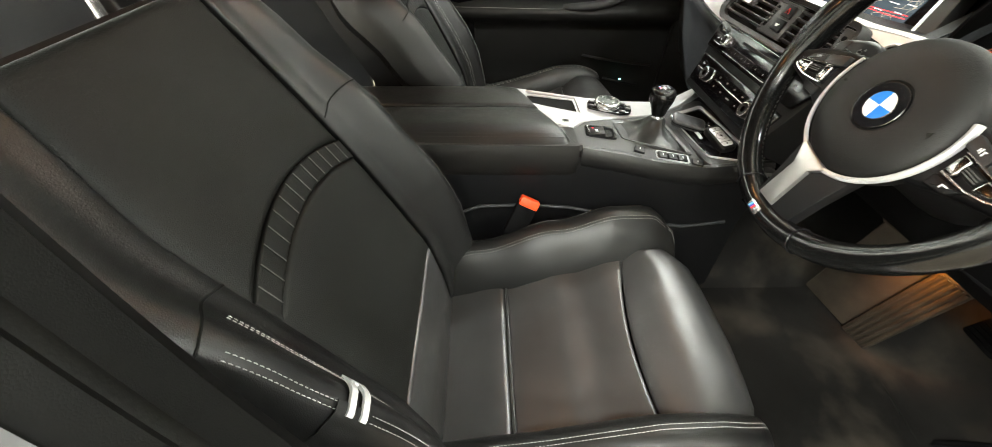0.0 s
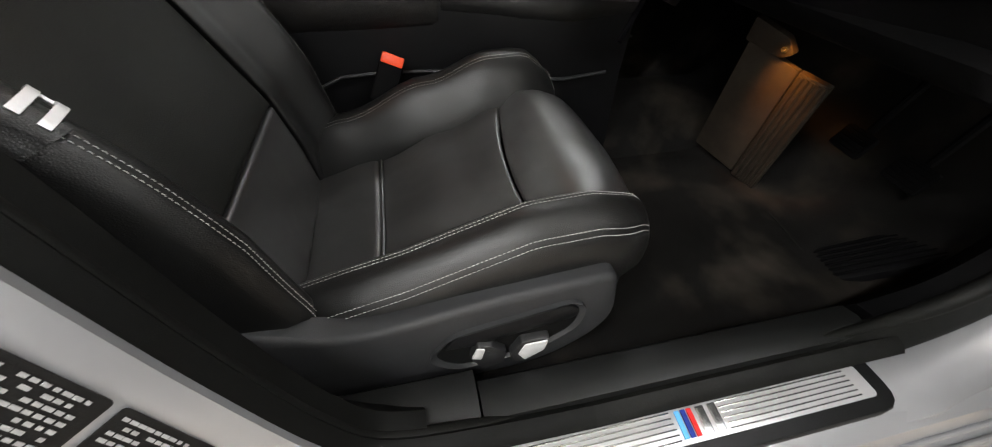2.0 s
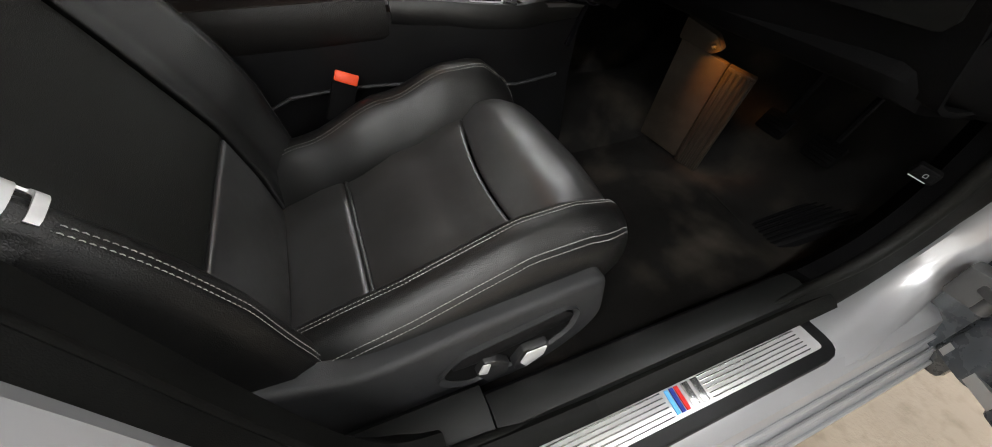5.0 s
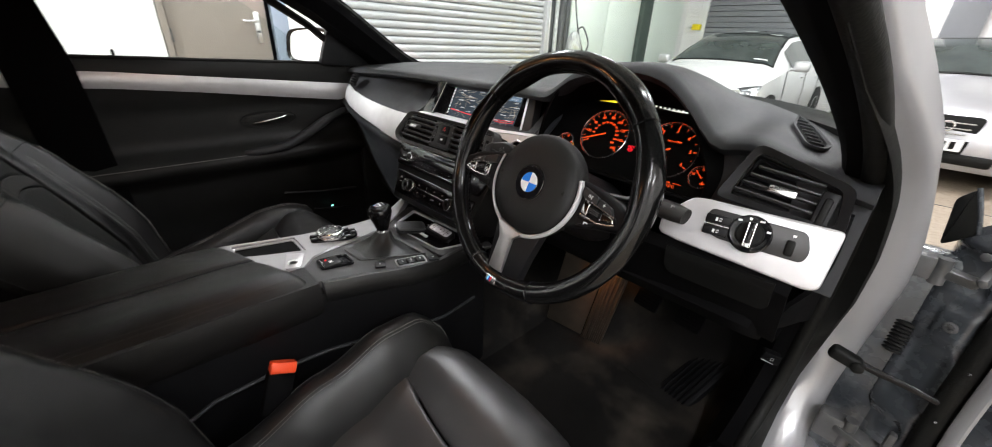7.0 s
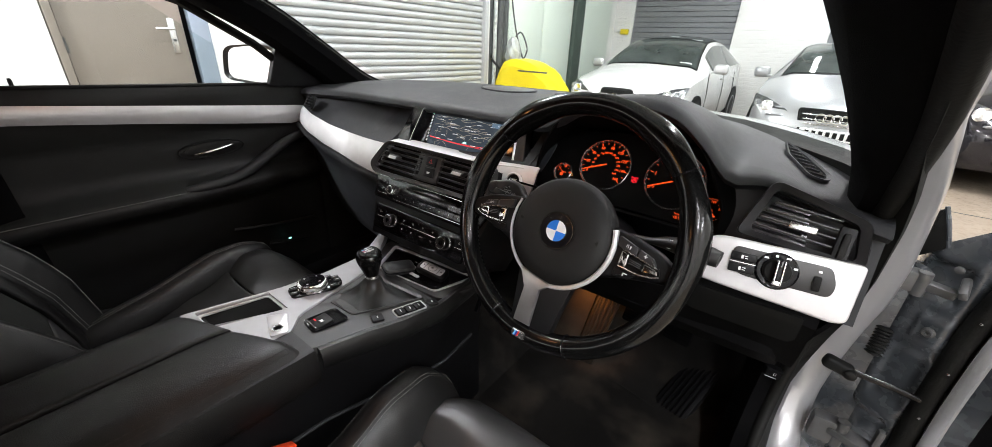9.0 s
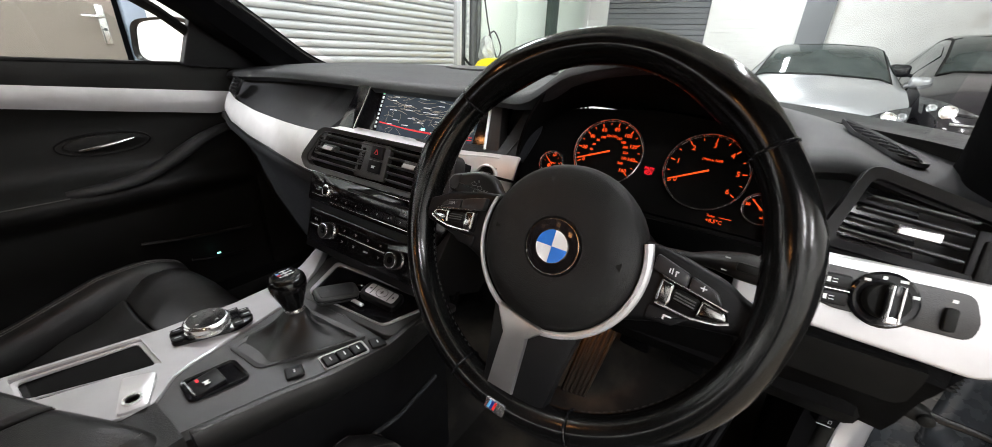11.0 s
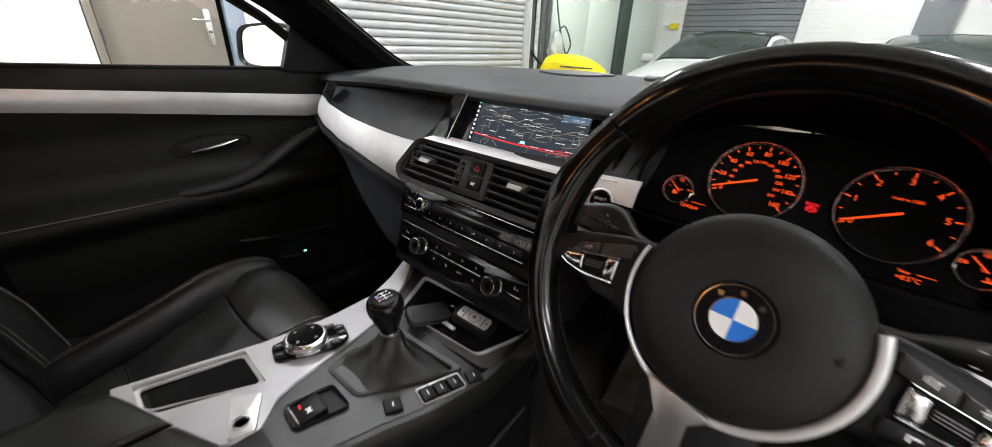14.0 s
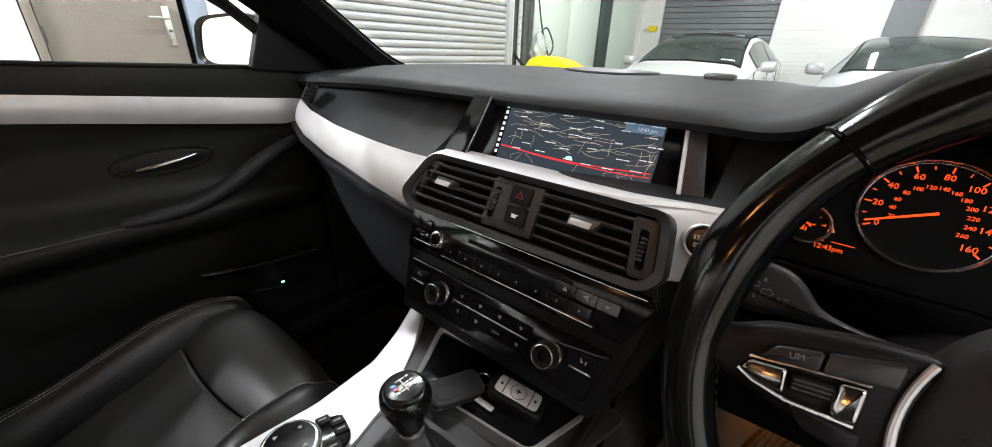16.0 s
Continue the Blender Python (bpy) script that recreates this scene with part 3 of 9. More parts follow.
def flange(i):
    """Section of the painted flange: flat on the sill, turned outwards in the corner, narrow on the pillar."""
    low = [(0.046, 0.040), (0.052, 0.037), (0.080, 0.036), (0.112, 0.038), (0.130, 0.050), (0.138, 0.08), (0.13, 0.13), (0.03, 0.12)]
    bend = [(0.036, 0.056), (0.045, 0.050), (0.065, 0.052), (0.085, 0.062), (0.095, 0.078), (0.10, 0.10), (0.08, 0.15), (0.02, 0.14)]
    high = [(0.012, 0.004), (0.021, 0.012), (0.038, 0.019), (0.053, 0.030), (0.058, 0.042), (0.062, 0.051), (0.05, 0.13), (0.02, 0.12)]
    slimmer = line(i, (20, 1.0), (26, 0.62), (30, 0.48), (34, 0.36))
    push = line(i, (13, 0.042), (22, 0.040), (26, 0.032), (30, 0.020), (34, 0.004))
    u, v = line(i, (4, 0.0), (9, 1.0)), line(i, (12, 0.0), (19, 1.0))
    out = []
    for k, (p, q, r) in enumerate(zip(low, bend, high)):
        r = (0.012 + (r[0] - 0.012) * slimmer + (push if k < 7 else 0.0), 0.004 + (r[1] - 0.004) * max(slimmer, 0.5))
        c = lerp(Vector(p), Vector(q), u)
        c = lerp(c, Vector(r), v)
        out.append(c)
    return out
part("painted_flange", loft([[beside(i, c.x, c.y) for c in flange(i)] for i in range(2, 49)]), SILVER_PAINT, hinge_pillar, "silver painted pillar flange")
part("seal_carrier", loft([[beside(i, 0.006, 0.004), beside(i, 0.024, 0.004), beside(i, flange(i)[0].x, flange(i)[0].y - 0.012), beside(i, flange(i)[0].x + 0.004, flange(i)[0].y - 0.002), beside(i, flange(i)[0].x, flange(i)[0].y + 0.02), beside(i, 0.006, 0.06)] for i in range(0, 37)]), RUBBER, hinge_pillar, "black rubber seal carrier")
def slim(i):
    return line(i, (22, 0.050), (26, 0.045), (28, 0.032), (30, 0.018), (33, 0.0), (37, -0.02))
part("inner_trim", loft([[beside(i, 0.006, 0.0), beside(i, -0.012, 0.004), beside(i, -0.045 + 0.5 * slim(i), 0.035), beside(i, -0.07 + slim(i), 0.085), beside(i, -0.03 + 0.5 * slim(i), 0.11), beside(i, 0.004, 0.06)] for i in range(20, 49)]), HEADLINER, hinge_pillar, "charcoal windscreen pillar trim")
# kick panel coloured near-black for the shade of the footwell
part("kick_panel", loft([[beside(i, 0.006, 0.0), beside(i, -0.02, 0.006), beside(i, -0.05, 0.06), beside(i, -0.045, 0.20), beside(i, 0.0, 0.20)] for i in range(4, 22)]), SHADE_BLACK, hinge_pillar)
BR = axes((0.744, 0.806, 0.655), (0.93, 0.34, -0.12), (-0.1, 0.1, 0.98))
# lever in the same shade-dark colour
release = part("bonnet_release", plate(fillet([(-0.018, -0.008), (0.014, -0.011), (0.015, 0.009), (-0.016, 0.011)], 0.004), BR @ Matrix.Translation((0, 0, -0.016)), 0.018, 0.004, 3), SHADE_BLACK, hinge_pillar, "black bonnet release lever")
part("release_edge", tube([BR @ Vector((-0.016, -0.0080, 0.001)), BR @ Vector((0.006, -0.0100, 0.001))], 0.0009, 6), DIM_MARK, release, "thin bright lever edge")
bars("release_mark", [(0, -0.001, 0.005, 0.0008), (-0.0022, 0.0015, 0.0008, 0.0045), (0.0022, 0.0015, 0.0008, 0.0045), (0, 0.004, 0.0045, 0.0008)], BR @ Matrix.Translation((0, -0.002, 0.0024)), DIM_MARK, release)

# middle pillar beside the seat: dark seal, grey trim and painted face with a label
mid = thing("middle_pillar", "silver painted middle door pillar with black seal and tyre label", "car pillar", (0.76, -0.2, 0.30), kind="structure")
midp = smooth_path([(0.752, 0.30, 0.432), (0.752, 0.17, 0.442), (0.755, 0.06, 0.475), (0.757, 0.014, 0.55), (0.752, -0.028, 0.68), (0.742, -0.068, 0.82), (0.72, -0.135, 1.0), (0.69, -0.19, 1.18), (0.655, -0.21, 1.34)], 41)
def mb(i, a, b):
    p = midp[i]
    d = (midp[min(i + 1, 40)] - midp[max(i - 1, 0)]).normalized()
    n = Vector((1, 0, 0)).cross(d).normalized()
    n *= 1 if n.y < 0 or n.z < 0 else -1
    return p + Vector((a, 0, 0)) + n * b
part("door_seal", tube([mb(i, 0.016, 0.012) for i in range(41)], [0.004 + 0.010 * min(1.0, i / 5) for i in range(41)], 12, up=(1, 0, 0)), RUBBER, mid, "black rubber door seal")
part("inner_trim", loft([[mb(i, 0.012, 0.0), mb(i, -0.012, 0.0), mb(i, -0.035, 0.03), mb(i, -0.04, 0.12), mb(i, 0.0, 0.13), mb(i, 0.012, 0.05)] for i in range(8, 41)]), PILLAR_BLACK, mid, "black pillar trim")
part("seal_band", loft([[mb(i, 0.012, 0.002), mb(i, 0.020, -0.004), mb(i, 0.034, -0.001), mb(i, 0.042, 0.008), mb(i, 0.03, 0.03), mb(i, 0.014, 0.02)] for i in range(0, 41)]), PILLAR_BLACK, mid, "broad black rubber band")
part("painted_face", loft([[mb(i, 0.038, 0.000), mb(i, 0.048, -0.006), mb(i, 0.062, 0.001), mb(i, 0.093, 0.042), mb(i, 0.098, 0.09), mb(i, 0.104, 0.20), mb(i, 0.08, 0.21), mb(i, 0.04, 0.1)] for i in range(9, 41)]), SILVER_PAINT, mid, "silver painted pillar face")
LI = 21
p_in, p_out = mb(LI, 0.062, 0.001), mb(LI, 0.093, 0.042)
lab = axes((p_in + p_out) / 2 + Vector((0.0020, 0.0014, 0)), midp[LI - 1] - midp[LI + 1], p_in - p_out) @ Matrix.Translation((-0.013, 0, 0))
random.seed(5)
for x0, x1 in ((-0.072, -0.004), (0.002, 0.070)):
    tag = part("pressure_label", plate(fillet(rect(x0, -0.024, x1, 0.022), 0.003), lab, 0.0010), PLASTIC, mid, "black tyre pressure label")
    n = int((x1 - x0 - 0.008) / 0.0052)
    bars("label_print", [(x0 + 0.006 + 0.0052 * a, 0.017 - 0.0042 * b, random.choice((0.0026, 0.0036, 0.0046)), 0.0020) for a in range(n) for b in range(8) if random.random() < 0.74], lab @ Matrix.Translation((0, 0, 0.0011)), DIM_MARK, tag)
    bars("label_rule", [((x0 + x1) / 2, -0.019, x1 - x0 - 0.006, 0.0008)], lab @ Matrix.Translation((0, 0, 0.0011)), DIM_MARK, tag)

# roof and headliner, far pillar, windscreen, far door glass
roof = thing("car_roof", "charcoal cloth headliner under the silver car roof", "car roof", (0, -0.3, 1.36), kind="structure")
def roof_f(dz):
    return lambda u, v: Vector((lerp(-0.60, 0.60, u), lerp(0.33, -1.2, v), 1.395 + dz - 0.05 * (2 * u - 1) ** 4 - 0.035 * (1 - v) ** 3 + (0.02 if v < 0.5 else 0.02 - 0.1 * (v - 0.5))))
part("headliner", sheet(roof_f(0), 16, 14, 0.012), HEADLINER, roof)
part("roof_skin", sheet(roof_f(0.05), 16, 14, 0.01), SILVER_PAINT, roof)

far_pillar = thing("windscreen_pillar", "charcoal windscreen pillar with black seal beside the far door", "car pillar", (-0.78, 0.8, 1.05), kind="structure")
fpp = smooth_path([(-0.745, 0.99, 1.055), (-0.735, 0.88, 1.10), (-0.72, 0.74, 1.19), (-0.69, 0.58, 1.285), (-0.64, 0.36, 1.375), (-0.60, 0.15, 1.40)], 25)
frings = []
for i, p in enumerate(fpp):
    d = (fpp[min(i + 1, 24)] - fpp[max(i - 1, 0)]).normalized()
    n = d.cross(Vector((1, 0, 0))).normalized()
    n = n if n.z > 0 else -n
    w = line(i / 24, (0, 0.075), (0.35, 0.06), (1, 0.05))
    frings.append([p + Vector((0.045, 0.02, 0)) + n * 0.028, p + Vector((0.062, 0, 0)) - n * 0.004, p + Vector((0.03, 0, 0)) - n * w * 0.8, p + Vector((-0.03, 0, 0)) - n * w, p + Vector((-0.06, 0, 0)) - n * w * 0.8, p + Vector((-0.07, 0, 0)) + n * 0.01, p + Vector((-0.02, 0.02, 0)) + n * 0.035])
part("pillar_trim", loft(frings), HEADLINER, far_pillar)
part("sail_panel", plate(fillet([(0.60, 1.083), (0.86, 1.068), (0.86, 1.12), (0.76, 1.185), (0.655, 1.25), (0.64, 1.20)], 0.012), axes((-0.785, 0, 0), (0, 1, 0), (0, 0, 1)), 0.02, 0.004), PLASTIC, far_pillar, "black mirror sail panel")
part("screen_seal", tube([p + Vector((0.047, 0.03, 0.012)) for p in fpp], 0.006, 6), RUBBER, far_pillar)

def glass_y(x):
    """How far forward the foot of the windscreen lies at x."""
    return line(x, (-0.76, 1.03), (-0.6, 1.10), (-0.4, 1.17), (0.0, 1.22), (0.25, 1.20), (0.40, 1.160), (0.54, 1.090), (0.64, 0.985), (0.72, 0.875), (0.79, 0.735))


def ws(u, v):
    x = lerp(-0.70, 0.72, u)
    bow = 1 - (x / 0.72) ** 2
    return Vector((x * (1 - 0.12 * v), lerp(glass_y(x) + 0.01, 0.36 + 0.10 * bow, v), lerp(1.075, 1.385 + 0.02 * bow, v)))
screen_pane = solid("windscreen", sheet(ws, 24, 12, 0.005), WINDOW, "clear laminated windscreen over the dashboard", "windscreen", "structure")
screen_pane.visible_shadow = False
cowl = solid("windscreen_cowl", sheet(lambda u, v: Vector((lerp(-0.74, 0.76, u), glass_y(lerp(-0.74, 0.76, u)) + lerp(-0.02, 0.07, v), 1.058 + 0.010 * v)), 40, 4, -0.02), RUBBER, "black cowl panel at the foot of the windscreen", "cowl", "structure")

# bonnet of the car seen through the windscreen
solid("car_bonnet", sheet(lambda u, v: Vector((lerp(-0.80, 0.82, u), lerp(max(1.04, glass_y(lerp(-0.80, 0.82, u)) + 0.06), 2.25, v), 1.050 - 0.10 * v * v - 0.06 * (2 * u - 1) ** 4 - 0.02 * v)), 24, 12, -0.02), SILVER_PAINT, "silver bonnet of the parked car", "bonnet", "structure")

# ---- dashboard ----
def back_y(x):
    return glass_y(x) - 0.012


def lip_y(x):
    return glide(x, (-0.76, 0.70), (-0.2, 0.70), (0.17, 0.70), (0.25, 0.664), (0.30, 0.66), (0.45, 0.66), (0.56, 0.66), (0.60, 0.672), (0.63, 0.678), (0.70, 0.69), (0.78, 0.66))


def lip_z(x):
    return glide(x, (-0.76, 1.068), (-0.45, 1.084), (0.18, 1.092), (0.25, 1.102), (0.31, 1.140), (0.42, 1.161), (0.49, 1.150), (0.54, 1.112), (0.585, 1.066), (0.63, 1.068), (0.70, 1.048), (0.78, 1.035))


dash = thing("dashboard", "black soft-grained dashboard with satin silver trim and hooded dials", "dashboard", (0, 0.8, 0.60), kind="")


def dash_top(u, v):
    x = lerp(-0.765, 0.785, u)
    ly, lz, by = lip_y(x), lip_z(x), back_y(x)
    bz = 1.103 - 0.03 * (x / 0.76) ** 4 - 0.014 * max(0.0, (x - 0.3) / 0.4)
    prof = [(ly + 0.10, lz - 0.028), (ly + 0.012, lz - 0.022), (ly, lz - 0.012), (ly + 0.004, lz - 0.002), (ly + 0.018, lz + 0.004)]
    for k in range(1, 9):
        t = k / 8
        hump = 0.014 * math.sin(math.pi * t) * (1.0 if x < 0.5 else max(0.1, 1 - (x - 0.5) / 0.2))
        prof.append((lerp(ly + 0.018, by, t), lerp(lz + 0.004, bz, t * t * (3 - 2 * t)) + hump * (1 if x < 0.2 else 0.6)))
    prof.append((by + 0.02, 1.03))
    i = v * (len(prof) - 1)
    k = min(int(i), len(prof) - 2)
    return Vector((x, lerp(prof[k][0], prof[k + 1][0], i - k), lerp(prof[k][1], prof[k + 1][1], i - k)))


part("top_pad", sheet(dash_top, 90, 13, 0.004), SOFT, dash, "black grained top pad", angle=60)
# speaker cover in the top pad
def pad_point(x, y, lift=0.0):
    """A point on the top pad under (x, y)."""
    u = (x + 0.765) / 1.55
    pts = [dash_top(u, k / 60) for k in range(24, 61)]
    for p, q in zip(pts, pts[1:]):
        if p.y <= y <= q.y:
            return Vector((x, y, lerp(p.z, q.z, (y - p.y) / max(1e-6, q.y - p.y)) + lift))
    return Vector((x, y, pts[-1].z + lift))


a, b, c = pad_point(0.668, 0.835), pad_point(0.700, 0.765), pad_point(0.705, 0.850)
DM = axes(a + Vector((0, 0, 0.0025)), b - a, c - a)
dm_out = fillet([(-0.088, 0.000), (-0.02, -0.021), (0.072, -0.019), (0.086, 0.004), (0.06, 0.019), (-0.03, 0.014)], 0.012)
dm_in = [Vector((p[0] * 0.90, p[1] * 0.76)) for p in dm_out]
demister = part("side_demister", frame_plate(dm_out, dm_in, DM, 0.005, 0.002), SOFT, dash, "black side window demister grille")
part("recess", plate(dm_in, DM, 0.0012), DIAL_BLACK, demister)
for k in range(7):
    part("slat", box((0.0, 0.0, 0.0), (0.020, 0.0024, 0.004), 0.0008, 1, DM @ Matrix.Translation((-0.050 + 0.018 * k, -0.001, 0.0022)) @ Matrix.Rotation(radians(62), 4, "Z")), SOFT, demister)


def cover(u, v):
    a, r = 2 * math.pi * u, v
    return pad_point(-0.09 + 0.09 * r * math.cos(a), 1.0 + 0.06 * r * math.sin(a), 0.0015 + 0.003 * (1 - r * r))


part("speaker_cover", sheet(cover, 40, 6, 0.002), VENT_BLACK, dash, "dark speaker cover")
part("speaker_grille_rim", tube([cover(k / 40, 1.04) for k in range(40)], 0.0018, 6, True), SOFT, dash)
part("light_sensor", box(tuple(pad_point(0.11, 0.985, 0.004)), (0.046, 0.03, 0.010), 0.004, 2), VENT_BLACK, dash, "small black sensor")


def trim_y(x, z):
    base = line(x, (-0.74, 0.668), (-0.62, 0.632), (-0.48, 0.612), (-0.22, 0.602), (0.0, 0.598), (0.12, 0.602), (0.19, 0.634), (0.25, 0.646))
    return base + 0.41 * (z - 0.97)


def trim_top(x):
    return glide(x, (-0.73, 1.018), (-0.58, 1.007), (-0.42, 0.996), (-0.28, 0.991), (-0.15, 0.993), (0.0, 1.000), (0.13, 1.006), (0.25, 1.008))


def trim_low(x):
    return glide(x, (-0.73, 0.966), (-0.60, 0.955), (-0.42, 0.937), (-0.28, 0.921), (-0.18, 0.915), (0.0, 0.920), (0.18, 0.928), (0.25, 0.938))


def face(u, v):
    """The black panel between the trim and the brow."""
    x = lerp(-0.76, 0.245, u)
    z0, z1 = trim_top(x) - 0.008, lip_z(x) - 0.02
    y0 = trim_y(x, z0) + 0.012
    k = ramp(x, (-0.76, 0.6), (-0.40, 0.9), (-0.2, 1.0), (0.2, 1.0))
    y = lerp(y0, 0.765 if x > -0.3 else lerp(0.72, 0.75, (x + 0.76) / 0.46), v ** (0.5 + 0.4 * k))
    if -0.215 < x < 0.20:
        y = lerp(y0, 0.775, min(1.0, v / 0.1)) if -0.195 < x < 0.19 else y
    return Vector((x, y, lerp(z0, z1, v)))


part("passenger_face", sheet(face, 80, 12, 0.004), SOFT, dash, angle=60)
# strip takes the lighter copy, so part of its light is painted
part("silver_trim", sheet(lambda u, v: (lambda x: (lambda z: Vector((x, trim_y(x, z) - 0.006 * math.sin(math.pi * v) ** 0.5, z)))(lerp(trim_low(x), trim_top(x), v)))(lerp(-0.73, 0.245, u)), 60, 8, 0.006), LIT_SILVER, dash, "satin silver trim strip", angle=60)
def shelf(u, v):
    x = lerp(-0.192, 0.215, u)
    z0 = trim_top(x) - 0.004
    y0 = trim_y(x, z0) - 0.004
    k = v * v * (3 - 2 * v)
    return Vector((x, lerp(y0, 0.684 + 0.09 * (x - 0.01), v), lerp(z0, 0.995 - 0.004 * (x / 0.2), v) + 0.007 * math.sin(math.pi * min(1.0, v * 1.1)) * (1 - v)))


# ledge in the same light-painted copy
part("silver_shelf", sheet(shelf, 30, 8, 0.004), LIT_SILVER, dash, "satin silver ledge below the display", angle=60)
part("trim_edge", tube([Vector((x, trim_y(x, trim_low(x)) - 0.002, trim_low(x) - 0.003)) for x in [lerp(-0.73, -0.18, k / 30) for k in range(31)]], 0.003, 8), PLASTIC, dash)


def lower_face(u, v):
    x = lerp(-0.75, -0.165, u)
    z0 = trim_low(x) - 0.003
    pts = [(0.004, 0.0), (0.0, -0.012), (0.028, -0.05), (0.055, -0.10), (0.075, -0.2), (0.11, -0.30), (0.22, -0.36)]
    i = v * 6
    k = min(int(i), 5)
    dy, dz = lerp(pts[k][0], pts[k + 1][0], i - k), lerp(pts[k][1], pts[k + 1][1], i - k)
    return Vector((x, trim_y(x, z0) + dy, z0 + dz))


part("glovebox_face", sheet(lower_face, 30, 12, 0.006), SOFT, dash, angle=60)
gb = [Vector((x, 0.01 + trim_y(x, trim_low(x)) + 0.024, trim_low(x) - 0.049)) for x in (-0.60, -0.45, -0.30, -0.24)]
part("glovebox_gap", tube(gb, 0.0022, 6), GLOSS, dash)
# far corner vent
fv = axes((-0.650, 0.672, 1.040), (1.0, -0.16, 0.0), (0.10, 0.42, 0.90))
fv_o, fv_i = fillet([(-0.036, -0.020), (0.030, -0.024), (0.036, 0.020), (-0.026, 0.024)], 0.010), fillet([(-0.030, -0.015), (0.025, -0.019), (0.030, 0.015), (-0.021, 0.019)], 0.007)
far_vent = part("corner_vent", frame_plate(fv_o, fv_i, fv, 0.006, 0.002), PLASTIC, dash)
# shallow plate, the vent's inner shade is in its colour
part("vent_back", plate(fv_i, fv @ Matrix.Translation((0, 0, 0.0005)), 0.001), RECESS_SHADE, far_vent)
for k in range(4):
    part("slat", box((0, -0.0135 + 0.009 * k, 0.0), (0.058, 0.0028, 0.006), 0.001, 1, fv @ Matrix.Translation((0, 0, 0.003))), PLASTIC, far_vent)

# ---- centre stack ----
SM = axes((0, 0.594, 0.969), (1, 0, 0), (0, 0.385, 0.923))
stack = thing("centre_stack", "black centre stack with air vents, radio and climate panels", "centre stack", (0, 0.60, 0.72))
body = [(-0.160, 0.03), (-0.185, -0.03), (-0.188, -0.06), (-0.168, -0.15), (-0.158, -0.200), (0.158, -0.200), (0.172, -0.15), (0.190, -0.06), (0.183, -0.03), (0.175, 0.03)]
part("stack_body", plate(body[::-1], SM @ Matrix.Translation((0, 0, -0.18)), 0.176, 0.004), PLASTIC, stack)
part("stack_cavity", plate(rect(-0.16, -0.30, 0.16, -0.19), SM @ Matrix.Translation((0, 0, -0.11)), 0.01), GLOSS, stack, "gloss black storage recess")
vo = fillet([(-0.152, 0.036), (-0.197, -0.030), (-0.172, -0.050), (0.175, -0.044), (0.192, -0.028), (0.182, 0.038)], [0.02, 0.02, 0.012, 0.02, 0.014, 0.016])
vi = fillet([(-0.147, 0.029), (-0.184, -0.028), (-0.166, -0.041), (0.168, -0.036), (0.181, -0.024), (0.173, 0.030)], [0.016, 0.016, 0.01, 0.016, 0.012, 0.012])
VM = SM @ Matrix.Translation((0, 0, 0.015))
vents = part("vent_frame", frame_plate(vo, vi, VM @ Matrix.Translation((0, 0, -0.014)), 0.024, 0.004), CONSOLE_PLASTIC, stack)
# black plate before the silver trim stands in for the shaded duct
part("vent_back", plate(vi, VM @ Matrix.Translation((0, 0, -0.008)), 0.003, 0), RECESS_SHADE, stack)
for x0, x1 in ((-0.158, -0.022), (0.038, 0.150)):
    for k in range(5):
        v = 0.021 - 0.0125 * k
        part("slat", box((0, 0, 0), (x1 - x0, 0.0032, 0.016), 0.0012, 1, VM @ Matrix.Translation(((x0 + x1) / 2 - 0.010 * (k - 2) * (0.5 if x0 < 0 else -0.1), v, -0.003)) @ pose(0, 0, 0, -14, 0, 0)), VENT_BLACK, vents)
for x, v in ((-0.109, -0.001), (0.098, 0.003)):
    tab = part("vent_tab", plate([(x - 0.018, v - 0.0055), (x + 0.014, v - 0.0055), (x + 0.020, v + 0.0045), (x - 0.016, v + 0.0045)], VM @ Matrix.Translation((0, 0, 0.004)) @ pose(0, 0, 0, -18, 0, 0), 0.0095, 0.0012), VENT_BLACK, vents)
    part("tab_face", plate([(x - 0.0155, v - 0.0042), (x + 0.010, v - 0.0042), (x + 0.0115, v + 0.0032), (x - 0.0145, v + 0.0032)], VM @ Matrix.Translation((0, 0, 0.0134)) @ pose(0, 0, 0, -18, 0, 0), 0.0012, 0.0004), ALU, tab, "bright vent tab")
for x, wide, lean in ((-0.157, 0.022, 0.022), (-0.026, 0.022, 0.004), (0.162, 0.026, -0.006)):
    panel = [(x - wide / 2 - lean, -0.033), (x + wide / 2 - lean, -0.033), (x + wide / 2 + lean * 0.6, 0.027), (x - wide / 2 + lean * 0.6, 0.027)]
    end = part("wheel_panel", plate(fillet(panel, 0.005), VM @ Matrix.Translation((0, 0, -0.006)), 0.009, 0.0015), CONSOLE_PLASTIC, vents, "dark grey thumbwheel panel")
    slot = [(x - 0.0045 - lean * 0.5, -0.024), (x + 0.0045 - lean * 0.5, -0.024), (x + 0.0045 + lean * 0.35, 0.016), (x - 0.0045 + lean * 0.35, 0.016)]
    # slot floor painted dark for its shade
    part("wheel_slot", plate(fillet(slot, 0.003), VM @ Matrix.Translation((0, 0, 0.003)), 0.0006), RECESS_SHADE, end)
    for j in range(6):
        part("wheel_ridge", box((x - 0.010 * lean + lean * 0.021 * (j - 2.5) * 0.9, -0.014 + 0.0042 * j, 0.0042), (0.0062, 0.0028, 0.0026), 0.0008, 1, VM), VENT_BLACK, end)
